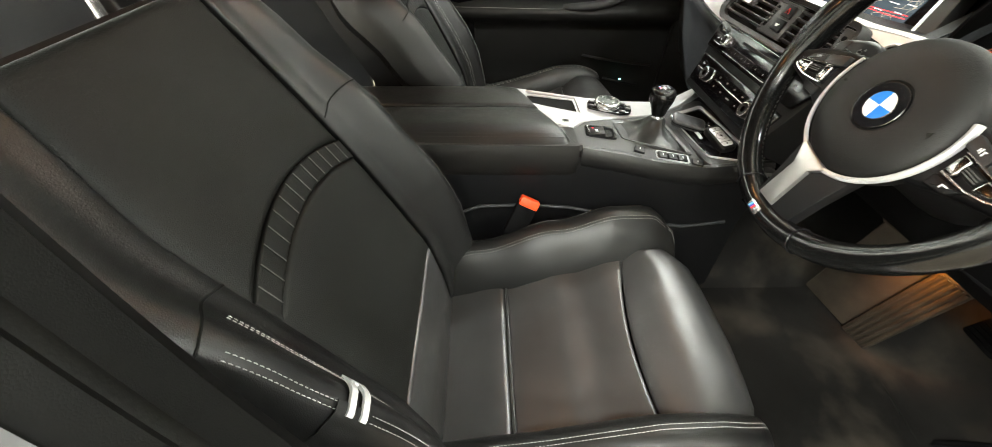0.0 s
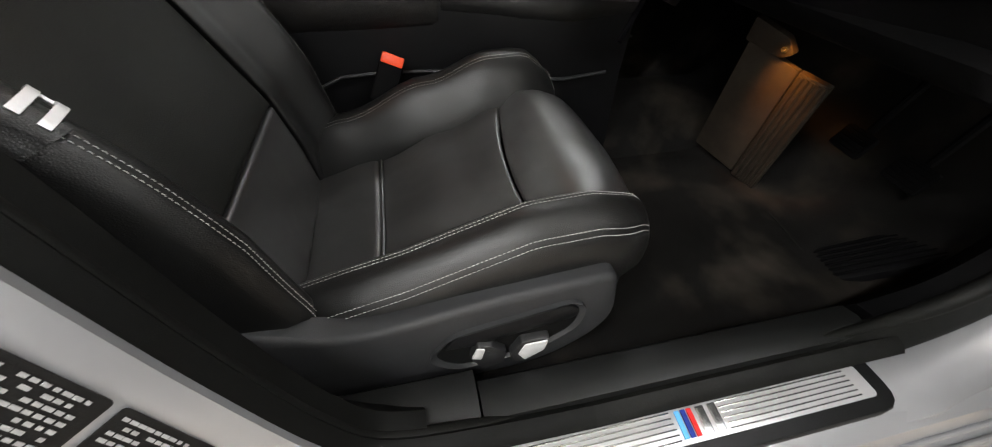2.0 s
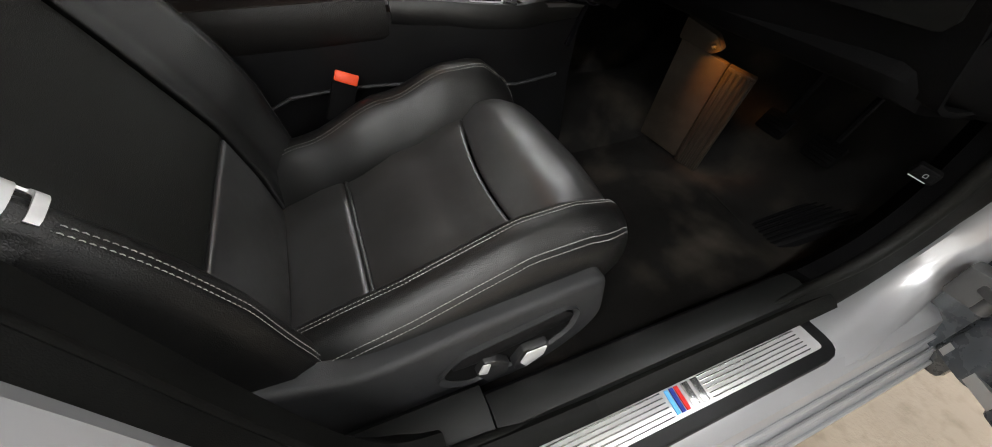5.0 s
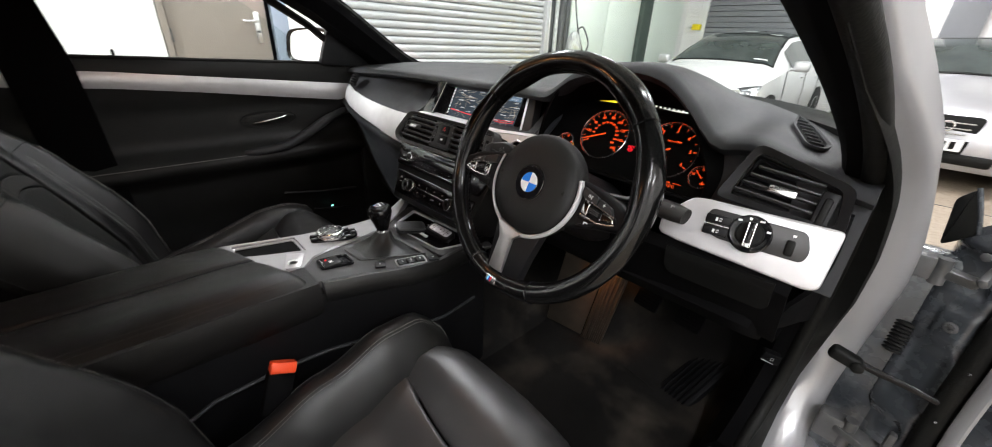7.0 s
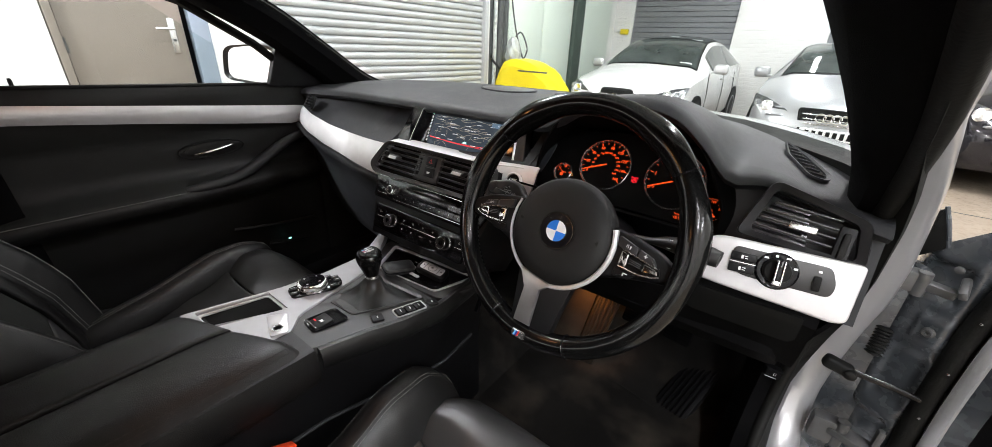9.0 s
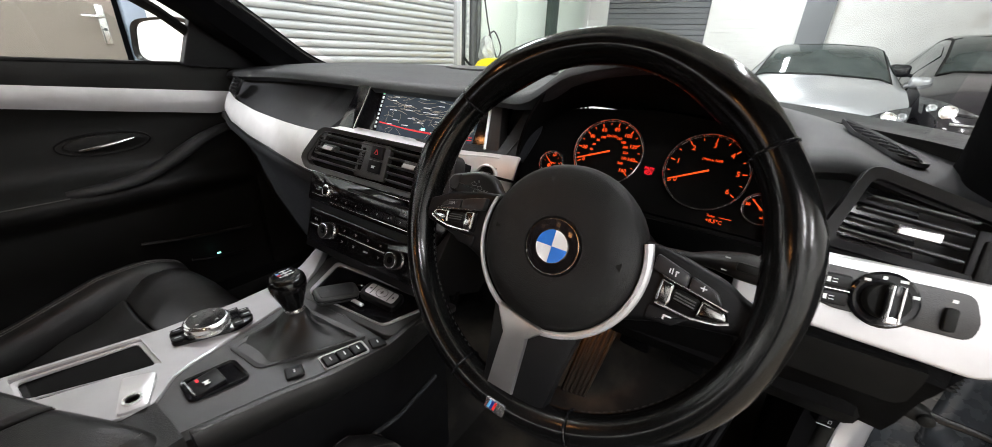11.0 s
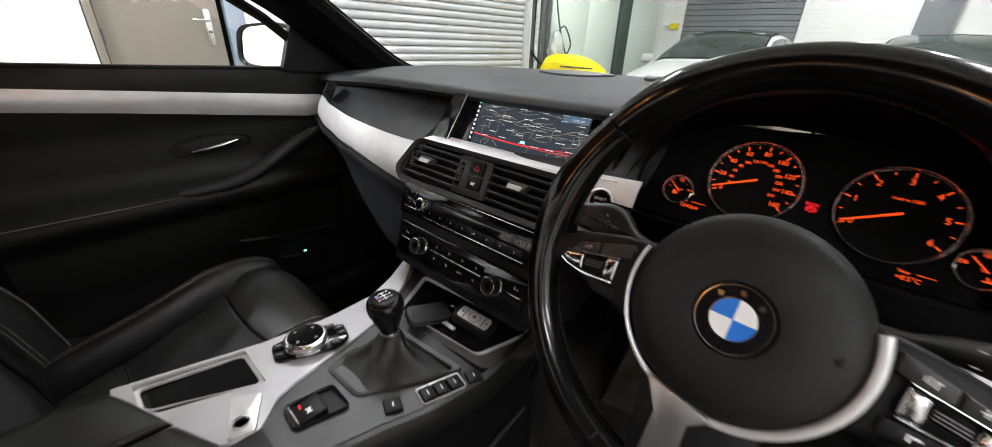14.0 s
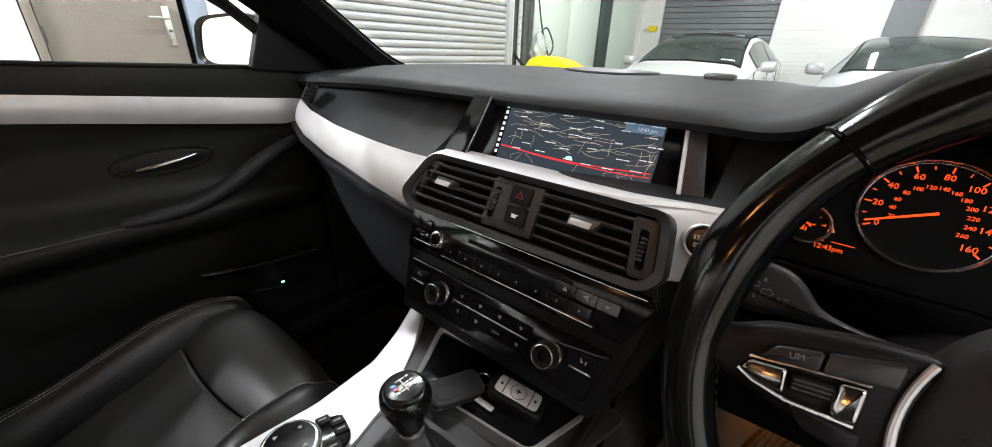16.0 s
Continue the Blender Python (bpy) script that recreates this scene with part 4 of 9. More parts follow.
part("hazard_block", plate(fillet([(-0.040, -0.036), (0.036, -0.034), (0.040, 0.028), (-0.034, 0.028)], 0.004), VM @ Matrix.Translation((0, 0, -0.006)), 0.0095, 0.002), CONSOLE_PLASTIC, stack)
hz = part("hazard_button", box((0.011, 0.0125, 0.0045), (0.030, 0.022, 0.006), 0.002, 2, VM), PLASTIC, stack)
tri = [VM @ Vector((0.011 + 0.0055 * math.sin(a), 0.0118 + 0.0055 * math.cos(a), 0.0081)) for a in (0, 2.094, 4.189)]
part("hazard_mark", tube(tri, 0.0007, 6, True, up=(0, -1, 0.3)), RED, hz, "red triangle")
lk = part("lock_button", box((0.011, -0.0125, 0.0045), (0.030, 0.022, 0.006), 0.002, 2, VM), PLASTIC, stack)
bars("lock_mark", [(0.010, -0.011, 0.007, 0.0045), (0.0145, -0.0095, 0.003, 0.001)], VM @ Matrix.Translation((0, -0.002, 0.0077)), WHITE_MARK, lk)
# radio
ro = fillet([(-0.180, -0.050), (-0.172, -0.108), (0.166, -0.108), (0.192, -0.056), (0.185, -0.048)], 0.006)
radio = part("radio_panel", plate(ro, SM @ Matrix.Translation((0, 0, -0.004)), 0.008, 0.002), GLOSS, stack, "gloss black radio panel")
part("chrome_line", box((0.0, -0.052, 0.0045), (0.36, 0.0016, 0.0018), 0.0006, 1, SM), CHROME, radio)
part("disc_slot", box((0.02, -0.066, 0.0045), (0.16, 0.006, 0.002), 0.001, 1, SM), PLASTIC, radio)
part("strip", box((0.018, -0.1005, 0.005), (0.235, 0.0022, 0.003), 0.0008, 1, SM), CHROME, radio, "bright strip")
part("strip", box((-0.142, -0.094, 0.005), (0.036, 0.0022, 0.003), 0.0008, 1, SM), CHROME, radio, "bright strip")
part("volume_knob", lathe([(0.0125, 0.0), (0.0125, 0.010), (0.0115, 0.0125), (0.009, 0.0132), (0.0085, 0.0125), (0.0, 0.0125)], SM @ Matrix.Translation((-0.108, -0.080, 0.003)), 28), CHROME, radio, "ridged chrome volume knob")
part("knob_cap", lathe([(0.0078, 0), (0.0074, 0.0016), (0, 0.0018)], SM @ Matrix.Translation((-0.108, -0.080, 0.0153)), 24), GLOSS, radio)
for k in range(8):
    x = -0.083 + 0.0285 * k
    b = part("radio_button", box((x, -0.090, 0.005), (0.0280, 0.014, 0.0030), 0.0006, 1, SM), GLOSS, radio)
    words("digit", str(k + 1), 0.0038, SM @ Matrix.Translation((x, -0.090, 0.0076)), DIM_MARK, b)
for k, tri_pts in enumerate(([(-0.003, -0.002), (0.003, -0.002), (0, 0.003)], [(0.003, -0.003), (0.003, 0.003), (-0.003, 0)], [(-0.003, -0.003), (0.003, 0), (-0.003, 0.003)])):
    x = 0.093 + 0.026 * k
    b = part("radio_button", box((x, -0.0735, 0.005), (0.0256, 0.013, 0.0012), 0.0003, 1, SM), GLOSS, radio)
    part("arrow", plate([(x + p[0], -0.0735 + p[1]) for p in tri_pts], SM @ Matrix.Translation((0, 0, 0.0058)), 0.0004), DIM_MARK, b)
for v in (-0.066, -0.084):
    b = part("radio_button", box((-0.145, v, 0.005), (0.028, 0.013, 0.0036), 0.0008, 2, SM), GLOSS, radio)
    bars("legend", [(-0.145, v, 0.007, 0.0012)], SM @ Matrix.Translation((0, 0, 0.0071)), DIM_MARK, b)
# climate
co = fillet([(-0.158, -0.122), (-0.150, -0.184), (0.150, -0.184), (0.163, -0.122)], 0.006)
clim = part("climate_panel", plate(co, SM @ Matrix.Translation((0, 0, -0.004)), 0.006, 0.002), GLOSS, stack, "gloss black climate panel")
for x in (-0.086, 0.096):
    kn = part("climate_knob", lathe([(0.0165, 0.0), (0.016, 0.003), (0.0144, 0.005), (0.0140, 0.016), (0.0134, 0.0185), (0.0124, 0.0188), (0.0120, 0.0165), (0.0, 0.0168)], SM @ Matrix.Translation((x, -0.152, 0.001)), 36), CHROME, clim, "chrome rimmed climate knob")
    part("grip", lathe([(0.0144, 0.0040), (0.0158, 0.0060), (0.0156, 0.0160), (0.0138, 0.0176)], SM @ Matrix.Translation((x, -0.152, 0.001)), 36), RUBBER, kn)
    part("knob_cap", lathe([(0.0118, 0), (0.0114, 0.0012), (0, 0.0016)], SM @ Matrix.Translation((x, -0.152, 0.0172)), 30), GLOSS, kn)
part("strip", box((0.003, -0.150, 0.003), (0.125, 0.0022, 0.003), 0.0008, 1, SM), CHROME, clim, "bright strip")
for x in (-0.133, 0.136):
    part("strip", box((x, -0.152, 0.003), (0.026, 0.002, 0.003), 0.0008, 1, SM), CHROME, clim, "bright strip")
    b = part("climate_button", box((x, -0.142, 0.0018), (0.028, 0.016, 0.0014), 0.0003, 1, SM), GLOSS, clim)
    bars("legend", [(x - 0.001, -0.1415, 0.0032, 0.0016), (x - 0.002, -0.1395, 0.0012, 0.0040), (x + 0.004, -0.141, 0.0008, 0.0040)], SM @ Matrix.Translation((0, 0, 0.0028)), DIM_MARK, b)
for k in range(4):
    for v in (-0.141, -0.162):
        x = -0.046 + 0.033 * k
        b = part("climate_button", box((x, v, 0.0018), (0.0322, 0.0165, 0.0014), 0.0003, 1, SM), GLOSS, clim)
        if k == 2 and v < -0.15:
            words("legend", "AUTO", 0.0042, SM @ Matrix.Translation((x, v, 0.0028)), DIM_MARK, b)
        else:
            bars("legend", [(x, v + 0.0012, 0.0046, 0.0010), (x, v - 0.0010, 0.0030, 0.0010)], SM @ Matrix.Translation((0, 0, 0.0028)), DIM_MARK, b)
# start button
sb = axes((0.204, 0.633, 0.974), (1, 0.05, 0), (0, 0.385, 0.923))
# ring brightened with the light-painted silver
start = part("start_button_ring", lathe([(0.019, 0), (0.019, 0.006), (0.017, 0.008), (0.0155, 0.006), (0.0155, 0)], sb @ Matrix.Translation((0, 0, 0.002)), 36), LIT_SILVER, dash, "satin ring of the start button")
part("start_button", lathe([(0.0153, 0), (0.015, 0.006), (0.013, 0.0075), (0, 0.007)], sb @ Matrix.Translation((0, 0, 0.001)), 32), GLOSS, dash)
words("legend", "START", 0.0062, sb @ Matrix.Translation((0, 0.0035, 0.0083)), WHITE_MARK, start)
words("legend", "STOP", 0.0062, sb @ Matrix.Translation((0, -0.0045, 0.0083)), WHITE_MARK, start)

# ---- map display ----
DM = axes((0.010, 0.6935, 1.0375), (0.2285, 0.021, -0.001), (-0.004, 0.041, 0.078))
disp = thing("navigation_display", "lit navigation display showing a night road map, in the dashboard", "display", (0.01, 0.70, 0.99))
part("housing", plate(fillet(rect(-0.172, -0.056, 0.152, 0.056), 0.006), DM @ Matrix.Translation((0, 0, -0.050)), 0.033, 0.003), GLOSS, disp)
for sgn, top_x, low_x, wide in ((-1, -0.150, -0.167, 0.045), (1, 0.134, 0.148, 0.028)):
    wing = [(low_x, -0.052), (low_x + sgn * wide, -0.052), (top_x + sgn * wide * 0.75, 0.047), (top_x, 0.047)]
    part("bezel_wing", plate(fillet(wing if sgn > 0 else wing[::-1], 0.004), DM @ Matrix.Translation((0, 0, -0.03)), 0.029, 0.0015), CONSOLE_PLASTIC if sgn > 0 else GLOSS, disp, "black display flank")
    # right strip in the lighter silver: its lamp reflection is in the colour
    part("bezel_strip", tube([DM @ Vector((low_x, -0.052, 0.000)), DM @ Vector((top_x, 0.047, 0.000))], 0.0026 if sgn > 0 else 0.0014, 8), LIT_SILVER if sgn > 0 else SPOKE_CHROME, disp, "bezel strip, with its lamp reflection painted in on the right")
scr = part("screen", plate(rect(-0.128, -0.0500, 0.1095, 0.049), DM @ Matrix.Translation((0, 0, -0.0165)), 0.0015), MAP_NIGHT, disp, "lit night map")
SMM = DM @ Matrix.Translation((-0.005, 0.002, -0.0149))
random.seed(21)
def road(pts, w, z=0.0):
    q = smooth_path([Vector((x, y, z)) for x, y in pts], 14)
    return tube([SMM @ p for p in q], w, 4, flat=0.25, up=(0, -0.86, 0.5))
minor = []
for k in range(52):
    x, y = random.uniform(-0.095, 0.11), random.uniform(-0.014, 0.036)
    a = random.choice((0.0, 0.15, 1.5, 1.7, 0.4, -0.2)) + random.uniform(-0.15, 0.15)
    L = random.uniform(0.02, 0.05)
    p = [(x + L * t * math.cos(a) + random.uniform(-0.002, 0.002), y + L * 0.6 * t * math.sin(a) + random.uniform(-0.002, 0.002)) for t in (-0.5, -0.15, 0.2, 0.5)]
    p = [(min(0.112, max(-0.108, a1)), min(0.045, max(-0.043, b1))) for a1, b1 in p]
    minor.append(road(p, 0.00035))
for k in range(8):
    x = random.uniform(-0.09, 0.10)
    minor.append(road([(x, -0.040), (x + random.uniform(-0.01, 0.01), -0.034), (x + random.uniform(-0.02, 0.02), -0.028)], 0.0003))
part("minor_road", join(*minor), MAP_ROAD, scr, smooth=False)
part("major_road", join(road([(-0.112, -0.021), (-0.09, -0.023), (-0.05, -0.0262), (0.0, -0.0275), (0.05, -0.0265), (0.112, -0.0235)], 0.0008), road([(-0.112, -0.0225), (-0.08, -0.0245), (-0.03, -0.0285), (0.02, -0.0295), (0.07, -0.0305), (0.112, -0.0285)], 0.0007, 0.0002)), MAP_RED, scr, "red major road", smooth=False)
for k in range(30):
    px, py = (-0.085 + 0.036 * (k % 6)) + random.uniform(-0.012, 0.012), 0.038 - 0.0155 * (k // 6) + random.uniform(-0.005, 0.004)
    pw = random.uniform(0.010, 0.018)
    bars("place_label", [(px, py, pw * 0.55, 0.0013), (px + pw * 0.55, py, pw * 0.4, 0.0013)], SMM @ Matrix.Translation((0, 0, 0.0006)), GLOW_WHITE, scr)
bars("symbol_column", [(-0.1185, 0.038 - 0.0088 * k, 0.0045, 0.0050) for k in range(9)], SMM @ Matrix.Translation((0, 0, 0.0004)), GLOW_WHITE, scr)
part("symbol_ground", plate(rect(-0.1232, -0.0422, -0.1145, 0.0435), SMM, 0.0003), GLOSS, scr, smooth=False)
part("green_mark", plate(circle(-0.1185, 0.040, 0.0036, 16), SMM @ Matrix.Translation((0, 0, 0.0008)), 0.0004), MAP_GREEN, scr)
part("position_mark", plate(circle(0, 0, 0.0034, 20), SMM @ Matrix.Translation((0.001, -0.0225, 0.0008)) @ Matrix.Diagonal((1.5, 0.7, 1, 1)), 0.0004), GLOW_TEAL, scr)
part("info_panel", plate(rect(0.064, 0.0255, 0.1125, 0.0435), SMM @ Matrix.Translation((0, 0, 0.0007)), 0.0003), MAP_PANEL, scr, smooth=False)
words("legend", "12:43 pm", 0.0066, SMM @ Matrix.Translation((0.0925, 0.0305, 0.0012)), GLOW_WHITE, scr, depth=0.0002)
bars("station_label", [(0.078, 0.0385, 0.018, 0.0028)], SMM @ Matrix.Translation((0, 0, 0.0012)), GLOW_WHITE, scr)

# ---- instrument cluster ----
KM = axes((0.4245, 0.7075, 1.010), (1, 0.01, -0.012), (0, 0.5, 0.86))
cluster = thing("instrument_cluster", "instrument cluster with lit orange-red dials under the dashboard hood", "instrument cluster", (0.42, 0.72, 0.94))
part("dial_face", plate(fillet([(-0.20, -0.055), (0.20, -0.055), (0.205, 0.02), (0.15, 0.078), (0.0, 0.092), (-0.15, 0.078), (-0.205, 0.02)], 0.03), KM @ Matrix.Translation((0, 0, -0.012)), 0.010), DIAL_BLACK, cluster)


def dial(name, cx, cy, r, a0, a1, n, texts, tsize, needle, sub=None, gap=True, red_from=None):
    d = part(name, lathe([(r, 0), (r, 0.005), (r - 0.0012, 0.0062), (r - 0.0022, 0.005), (r - 0.0024, 0)], KM @ Matrix.Translation((cx, cy, -0.002)), 56), CHROME, cluster, "chrome ringed dial")
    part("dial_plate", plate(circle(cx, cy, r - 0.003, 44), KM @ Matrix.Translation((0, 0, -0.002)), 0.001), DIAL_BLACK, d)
    F = KM @ Matrix.Translation((0, 0, -0.0007))
    ticks, reds = [], []
    for k in range(n + 1):
        a = radians(lerp(a0, a1, k / n))
        major = k % 2 == 0
        L = 0.006 if major else 0.0035
        rr = r - 0.0065 - L * 0.2
        mm = F @ Matrix.Translation((cx, cy, 0)) @ Matrix.Rotation(a, 4, "Z")
        ticks.append(box((rr, 0, 0.0003), (L * r / 0.05 * 0.85, (0.0010 if major else 0.0007) * r / 0.05 + 0.0001, 0.0006), 0, 1, mm))
    part("dial_tick", join(*ticks), GLOW_RED, d, smooth=False)
    for k, tx in enumerate(texts):
        if not tx:
            continue
        a = radians(lerp(a0, a1, k / (len(texts) - 1)))
        words("numeral", tx, tsize, F @ Matrix.Translation((cx + (r - 0.0145 * r / 0.05) * math.cos(a), cy + (r - 0.0145 * r / 0.05) * math.sin(a), 0.0002)), GLOW_RED, d, depth=0.0003)
    if sub:
        for k, tx in enumerate(sub):
            a = radians(lerp(a0, a1, (k + 0.5) / (len(sub))))
            words("small_numeral", tx, tsize * 0.66, F @ Matrix.Translation((cx + r * 0.50 * math.cos(a), cy + r * 0.50 * math.sin(a), 0.0002)), GLOW_RED, d, depth=0.0003)
    if red_from:
        arc = [F @ Vector((cx + (r - 0.0075) * math.cos(radians(q)), cy + (r - 0.0075) * math.sin(radians(q)), 0.0006)) for q in [lerp(red_from, a1, j / 10) for j in range(11)]]
        part("red_sector", tube(arc, 0.0018, 5, up=(0, -0.86, 0.5)), GLOW_RED, d)
    a = radians(needle)
    tip, tail = Vector((cx + (r - 0.006) * math.cos(a), cy + (r - 0.006) * math.sin(a), 0.004)), Vector((cx - 0.004 * math.cos(a), cy - 0.004 * math.sin(a), 0.004))
    part("needle", tube([KM @ tail, KM @ tip], [0.0011 * (r / 0.05) + 0.0002, 0.0006 * (r / 0.05) + 0.0002], 6), GLOW_RED, d, "lit orange needle")
    return d


speedo = dial("speedometer", -0.0625, 0.0175, 0.0515, 207, -38, 16, ["0", "20", "40", "60", "80", "100", "120", "140", "160"], 0.0078, 203, ["20", "40", "60", "80", "100", "120", "140", "160", "180", "200", "220", "240", "260"])
tacho = dial("rev_counter", 0.0715, 0.0155, 0.0525, 207, -33, 12, ["0", "1", "2", "3", "4", "5", "6"], 0.0095, 205, None, red_from=0)
words("legend", "1/min x 1000", 0.0048, KM @ Matrix.Translation((0.075, 0.033, -0.0004)), GLOW_RED, tacho, depth=0.0003)
fuel = dial("fuel_gauge", -0.1435, -0.016, 0.0200, 165, 10, 4, ["", "1/2", "1"], 0.0052, 140)
words("legend", "Diesel", 0.0030, KM @ Matrix.Translation((-0.1410, -0.0150, -0.0004)), GLOW_RED, fuel, depth=0.0003)
temp = dial("temperature_gauge", 0.1425, -0.018, 0.0205, 165, 15, 4, ["50", "100", "150"], 0.0054, 138)
words("legend", "°C", 0.0040, KM @ Matrix.Translation((0.1425, -0.0185, -0.0004)), GLOW_RED, temp, depth=0.0003)
bars("oil_mark", [(0.1475, -0.0285, 0.006, 0.0012), (0.1475, -0.026, 0.0012, 0.004), (0.1505, -0.0275, 0.003, 0.001)], KM, GLOW_RED, temp)
bars("fuel_mark", [(-0.147, -0.020, 0.0035, 0.005), (-0.1435, -0.021, 0.001, 0.004)], KM, GLOW_RED, fuel)
warn = words("brake_warning", "PARK", 0.0056, KM @ Matrix.Translation((0.002, 0.0060, -0.0012)), GLOW_DEEP, cluster, depth=0.0003, label="lit red warning lamp")
part("warning_ring", tube([KM @ Vector((0.002 + 0.0032 * math.cos(a), 0.0002 + 0.0032 * math.sin(a), -0.0006)) for a in [2 * math.pi * k / 16 for k in range(16)]], 0.0006, 5, True, up=(0, -0.86, 0.5)), GLOW_DEEP, warn)
words("warning_letter", "P", 0.0050, KM @ Matrix.Translation((0.002, 0.0002, -0.0010)), GLOW_DEEP, warn, depth=0.0003)
bars("warning_arc", [(-0.0028, 0.0002, 0.0008, 0.0055), (0.0068, 0.0002, 0.0008, 0.0055)], KM @ Matrix.Translation((0, 0, -0.0012)), GLOW_DEEP, warn)
part("amber_warning", tube([KM @ Vector((-0.124 + 0.003 * math.sin(q), -0.0165 + 0.003 * math.cos(q), 0.0)) for q in (0, 2.094, 4.189)], 0.0006, 5, True, up=(0, -0.86, 0.5)), GLOW_AMBER, cluster, "lit amber warning triangle")
words("clock", "12:43pm", 0.0068, KM @ Matrix.Translation((-0.122, -0.034, -0.0014)), GLOW_RED, cluster, depth=0.0003)
words("clock_title", "Time", 0.0042, KM @ Matrix.Translation((-0.131, -0.0275, -0.0014)), GLOW_RED, cluster, depth=0.0003)
words("temperature", "+8.5°C", 0.0068, KM @ Matrix.Translation((0.098, -0.046, -0.0014)), GLOW_RED, cluster, depth=0.0003)
words("temperature_title", "Temp", 0.0042, KM @ Matrix.Translation((0.093, -0.0395, -0.0014)), GLOW_RED, cluster, depth=0.0003)
for rx, ry, rw in ((-0.112, -0.0275, 0.018), (0.110, -0.0395, 0.014)):
    bars("readout_line", [(rx, ry, rw, 0.0006)], KM @ Matrix.Translation((0, 0, -0.0014)), GLOW_RED, cluster)
# hood walls round the dials
arch = [(-0.205, -0.062), (-0.208, -0.01), (-0.195, 0.035), (-0.15, 0.082), (-0.08, 0.098), (0.0, 0.102), (0.08, 0.098), (0.15, 0.082), (0.195, 0.035), (0.21, -0.01), (0.205, -0.062)]
arch = smooth_path([Vector((a, b, 0)) for a, b in arch], 41)
lip_arc = smooth_path([(0.236, 0.655, 0.965), (0.239, 0.660, 1.02), (0.253, 0.663, 1.070), (0.29, 0.664, 1.124), (0.35, 0.664, 1.146), (0.43, 0.664, 1.154), (0.49, 0.664, 1.142), (0.536, 0.664, 1.103), (0.568, 0.664, 1.050), (0.588, 0.662, 1.006), (0.588, 0.655, 0.962)], 41)
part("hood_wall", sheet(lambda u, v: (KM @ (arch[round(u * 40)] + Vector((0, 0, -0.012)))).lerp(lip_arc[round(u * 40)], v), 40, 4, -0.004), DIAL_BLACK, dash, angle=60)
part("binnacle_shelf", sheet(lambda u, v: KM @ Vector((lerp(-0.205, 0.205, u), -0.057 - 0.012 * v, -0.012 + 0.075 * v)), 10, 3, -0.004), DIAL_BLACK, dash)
# left flank of the hood beside the display
part("hood_flank", loft([[KM @ Vector((x, y, -0.02)), KM @ Vector((x - 0.004, y, 0.05 - 0.02 * k)), KM @ Vector((x - 0.02, y, 0.05 - 0.025 * k)), KM @ Vector((x - 0.035, y, -0.02))] for k, (x, y) in enumerate([(-0.205, -0.065), (-0.207, -0.03), (-0.203, 0.01), (-0.19, 0.045), (-0.165, 0.075)])]), SOFT, dash)

# ---- right end of the dashboard ----
def flank(u, v):
    x = lerp(0.592, 0.785, u)
    z = lerp(0.895, lip_z(x) - 0.01, v)
    y = 0.640 + 0.02 * u + line(z, (0.895, -0.02), (0.98, 0.012), (1.07, 0.052)) + 0.018 * (1 - u)
    return Vector((x, y, z))
part("right_face", sheet(flank, 14, 12, 0.004), SOFT, dash)
RV = axes((0.692, 0.655, 1.012), (0.985, 0.13, -0.10), (0.0, 0.42, 0.90))
def loc(m, p):
    q = m.inverted() @ Vector(p)
    return (q.x, q.y)
ro_pts = [loc(RV, p) for p in ((0.640, 0.68, 1.066), (0.610, 0.645, 0.984), (0.768, 0.666, 0.966), (0.762, 0.685, 1.030))]
ri_pts = [loc(RV, p) for p in ((0.646, 0.677, 1.054), (0.628, 0.647, 0.993), (0.757, 0.666, 0.977), (0.750, 0.682, 1.024))]
outer_vent = part("right_vent", frame_plate(fillet(ro_pts, 0.014), fillet(ri_pts, 0.01), RV, 0.010, 0.004), PLASTIC, dash, "black side air vent")
part("vent_back", plate(fillet(ri_pts, 0.01), RV @ Matrix.Translation((0, 0, -0.03)), 0.004), GLOSS, outer_vent)
for k in range(5):
    v = 0.028 - 0.0128 * k
    xl = lerp(-0.042, -0.064, k / 4)
    part("slat", box(((xl + 0.040) / 2, v - 0.002, -0.004), (0.040 - xl, 0.0032, 0.014), 0.0012, 1, RV @ pose(0, 0, 0, 0, 0, -1.5)), VENT_BLACK, outer_vent)
part("vent_tab", box((-0.002, 0.0005, 0.008), (0.034, 0.010, 0.010), 0.002, 2, RV), CHROME, outer_vent, "bright vent tab")
part("wheel_panel", box((0.050, -0.010, 0.002), (0.020, 0.058, 0.006), 0.003, 2, RV), PLASTIC, outer_vent)
part("vent_wheel", box((0.050, -0.010, 0.006), (0.009, 0.040, 0.006), 0.003, 2, RV), RUBBER, outer_vent)
# silver trim with the light switch
RT = axes((0.68, 0.612, 0.955), (0.985, 0.165, 0.0), (0.0, 0.37, 0.93))
rtp = [loc(RT, p) for p in ((0.560, 0.60, 0.952), (0.592, 0.618, 0.984), (0.612, 0.62, 0.987), (0.772, 0.648, 0.984), (0.770, 0.621, 0.908), (0.755, 0.618, 0.903), (0.596, 0.596, 0.918), (0.562, 0.59, 0.925))]
part("right_trim", plate(fillet(rtp, [0.01, 0.01, 0.01, 0.008, 0.016, 0.016, 0.02, 0.01]), RT @ Matrix.Translation((0, 0, -0.010)), 0.014, 0.004, 3), ALU, dash, "satin silver trim panel")
lsp = [loc(RT, p) for p in ((0.620, 0.621, 0.975), (0.736, 0.64, 0.972), (0.746, 0.63, 0.950), (0.742, 0.626, 0.934), (0.640, 0.61, 0.936), (0.618, 0.611, 0.944))]
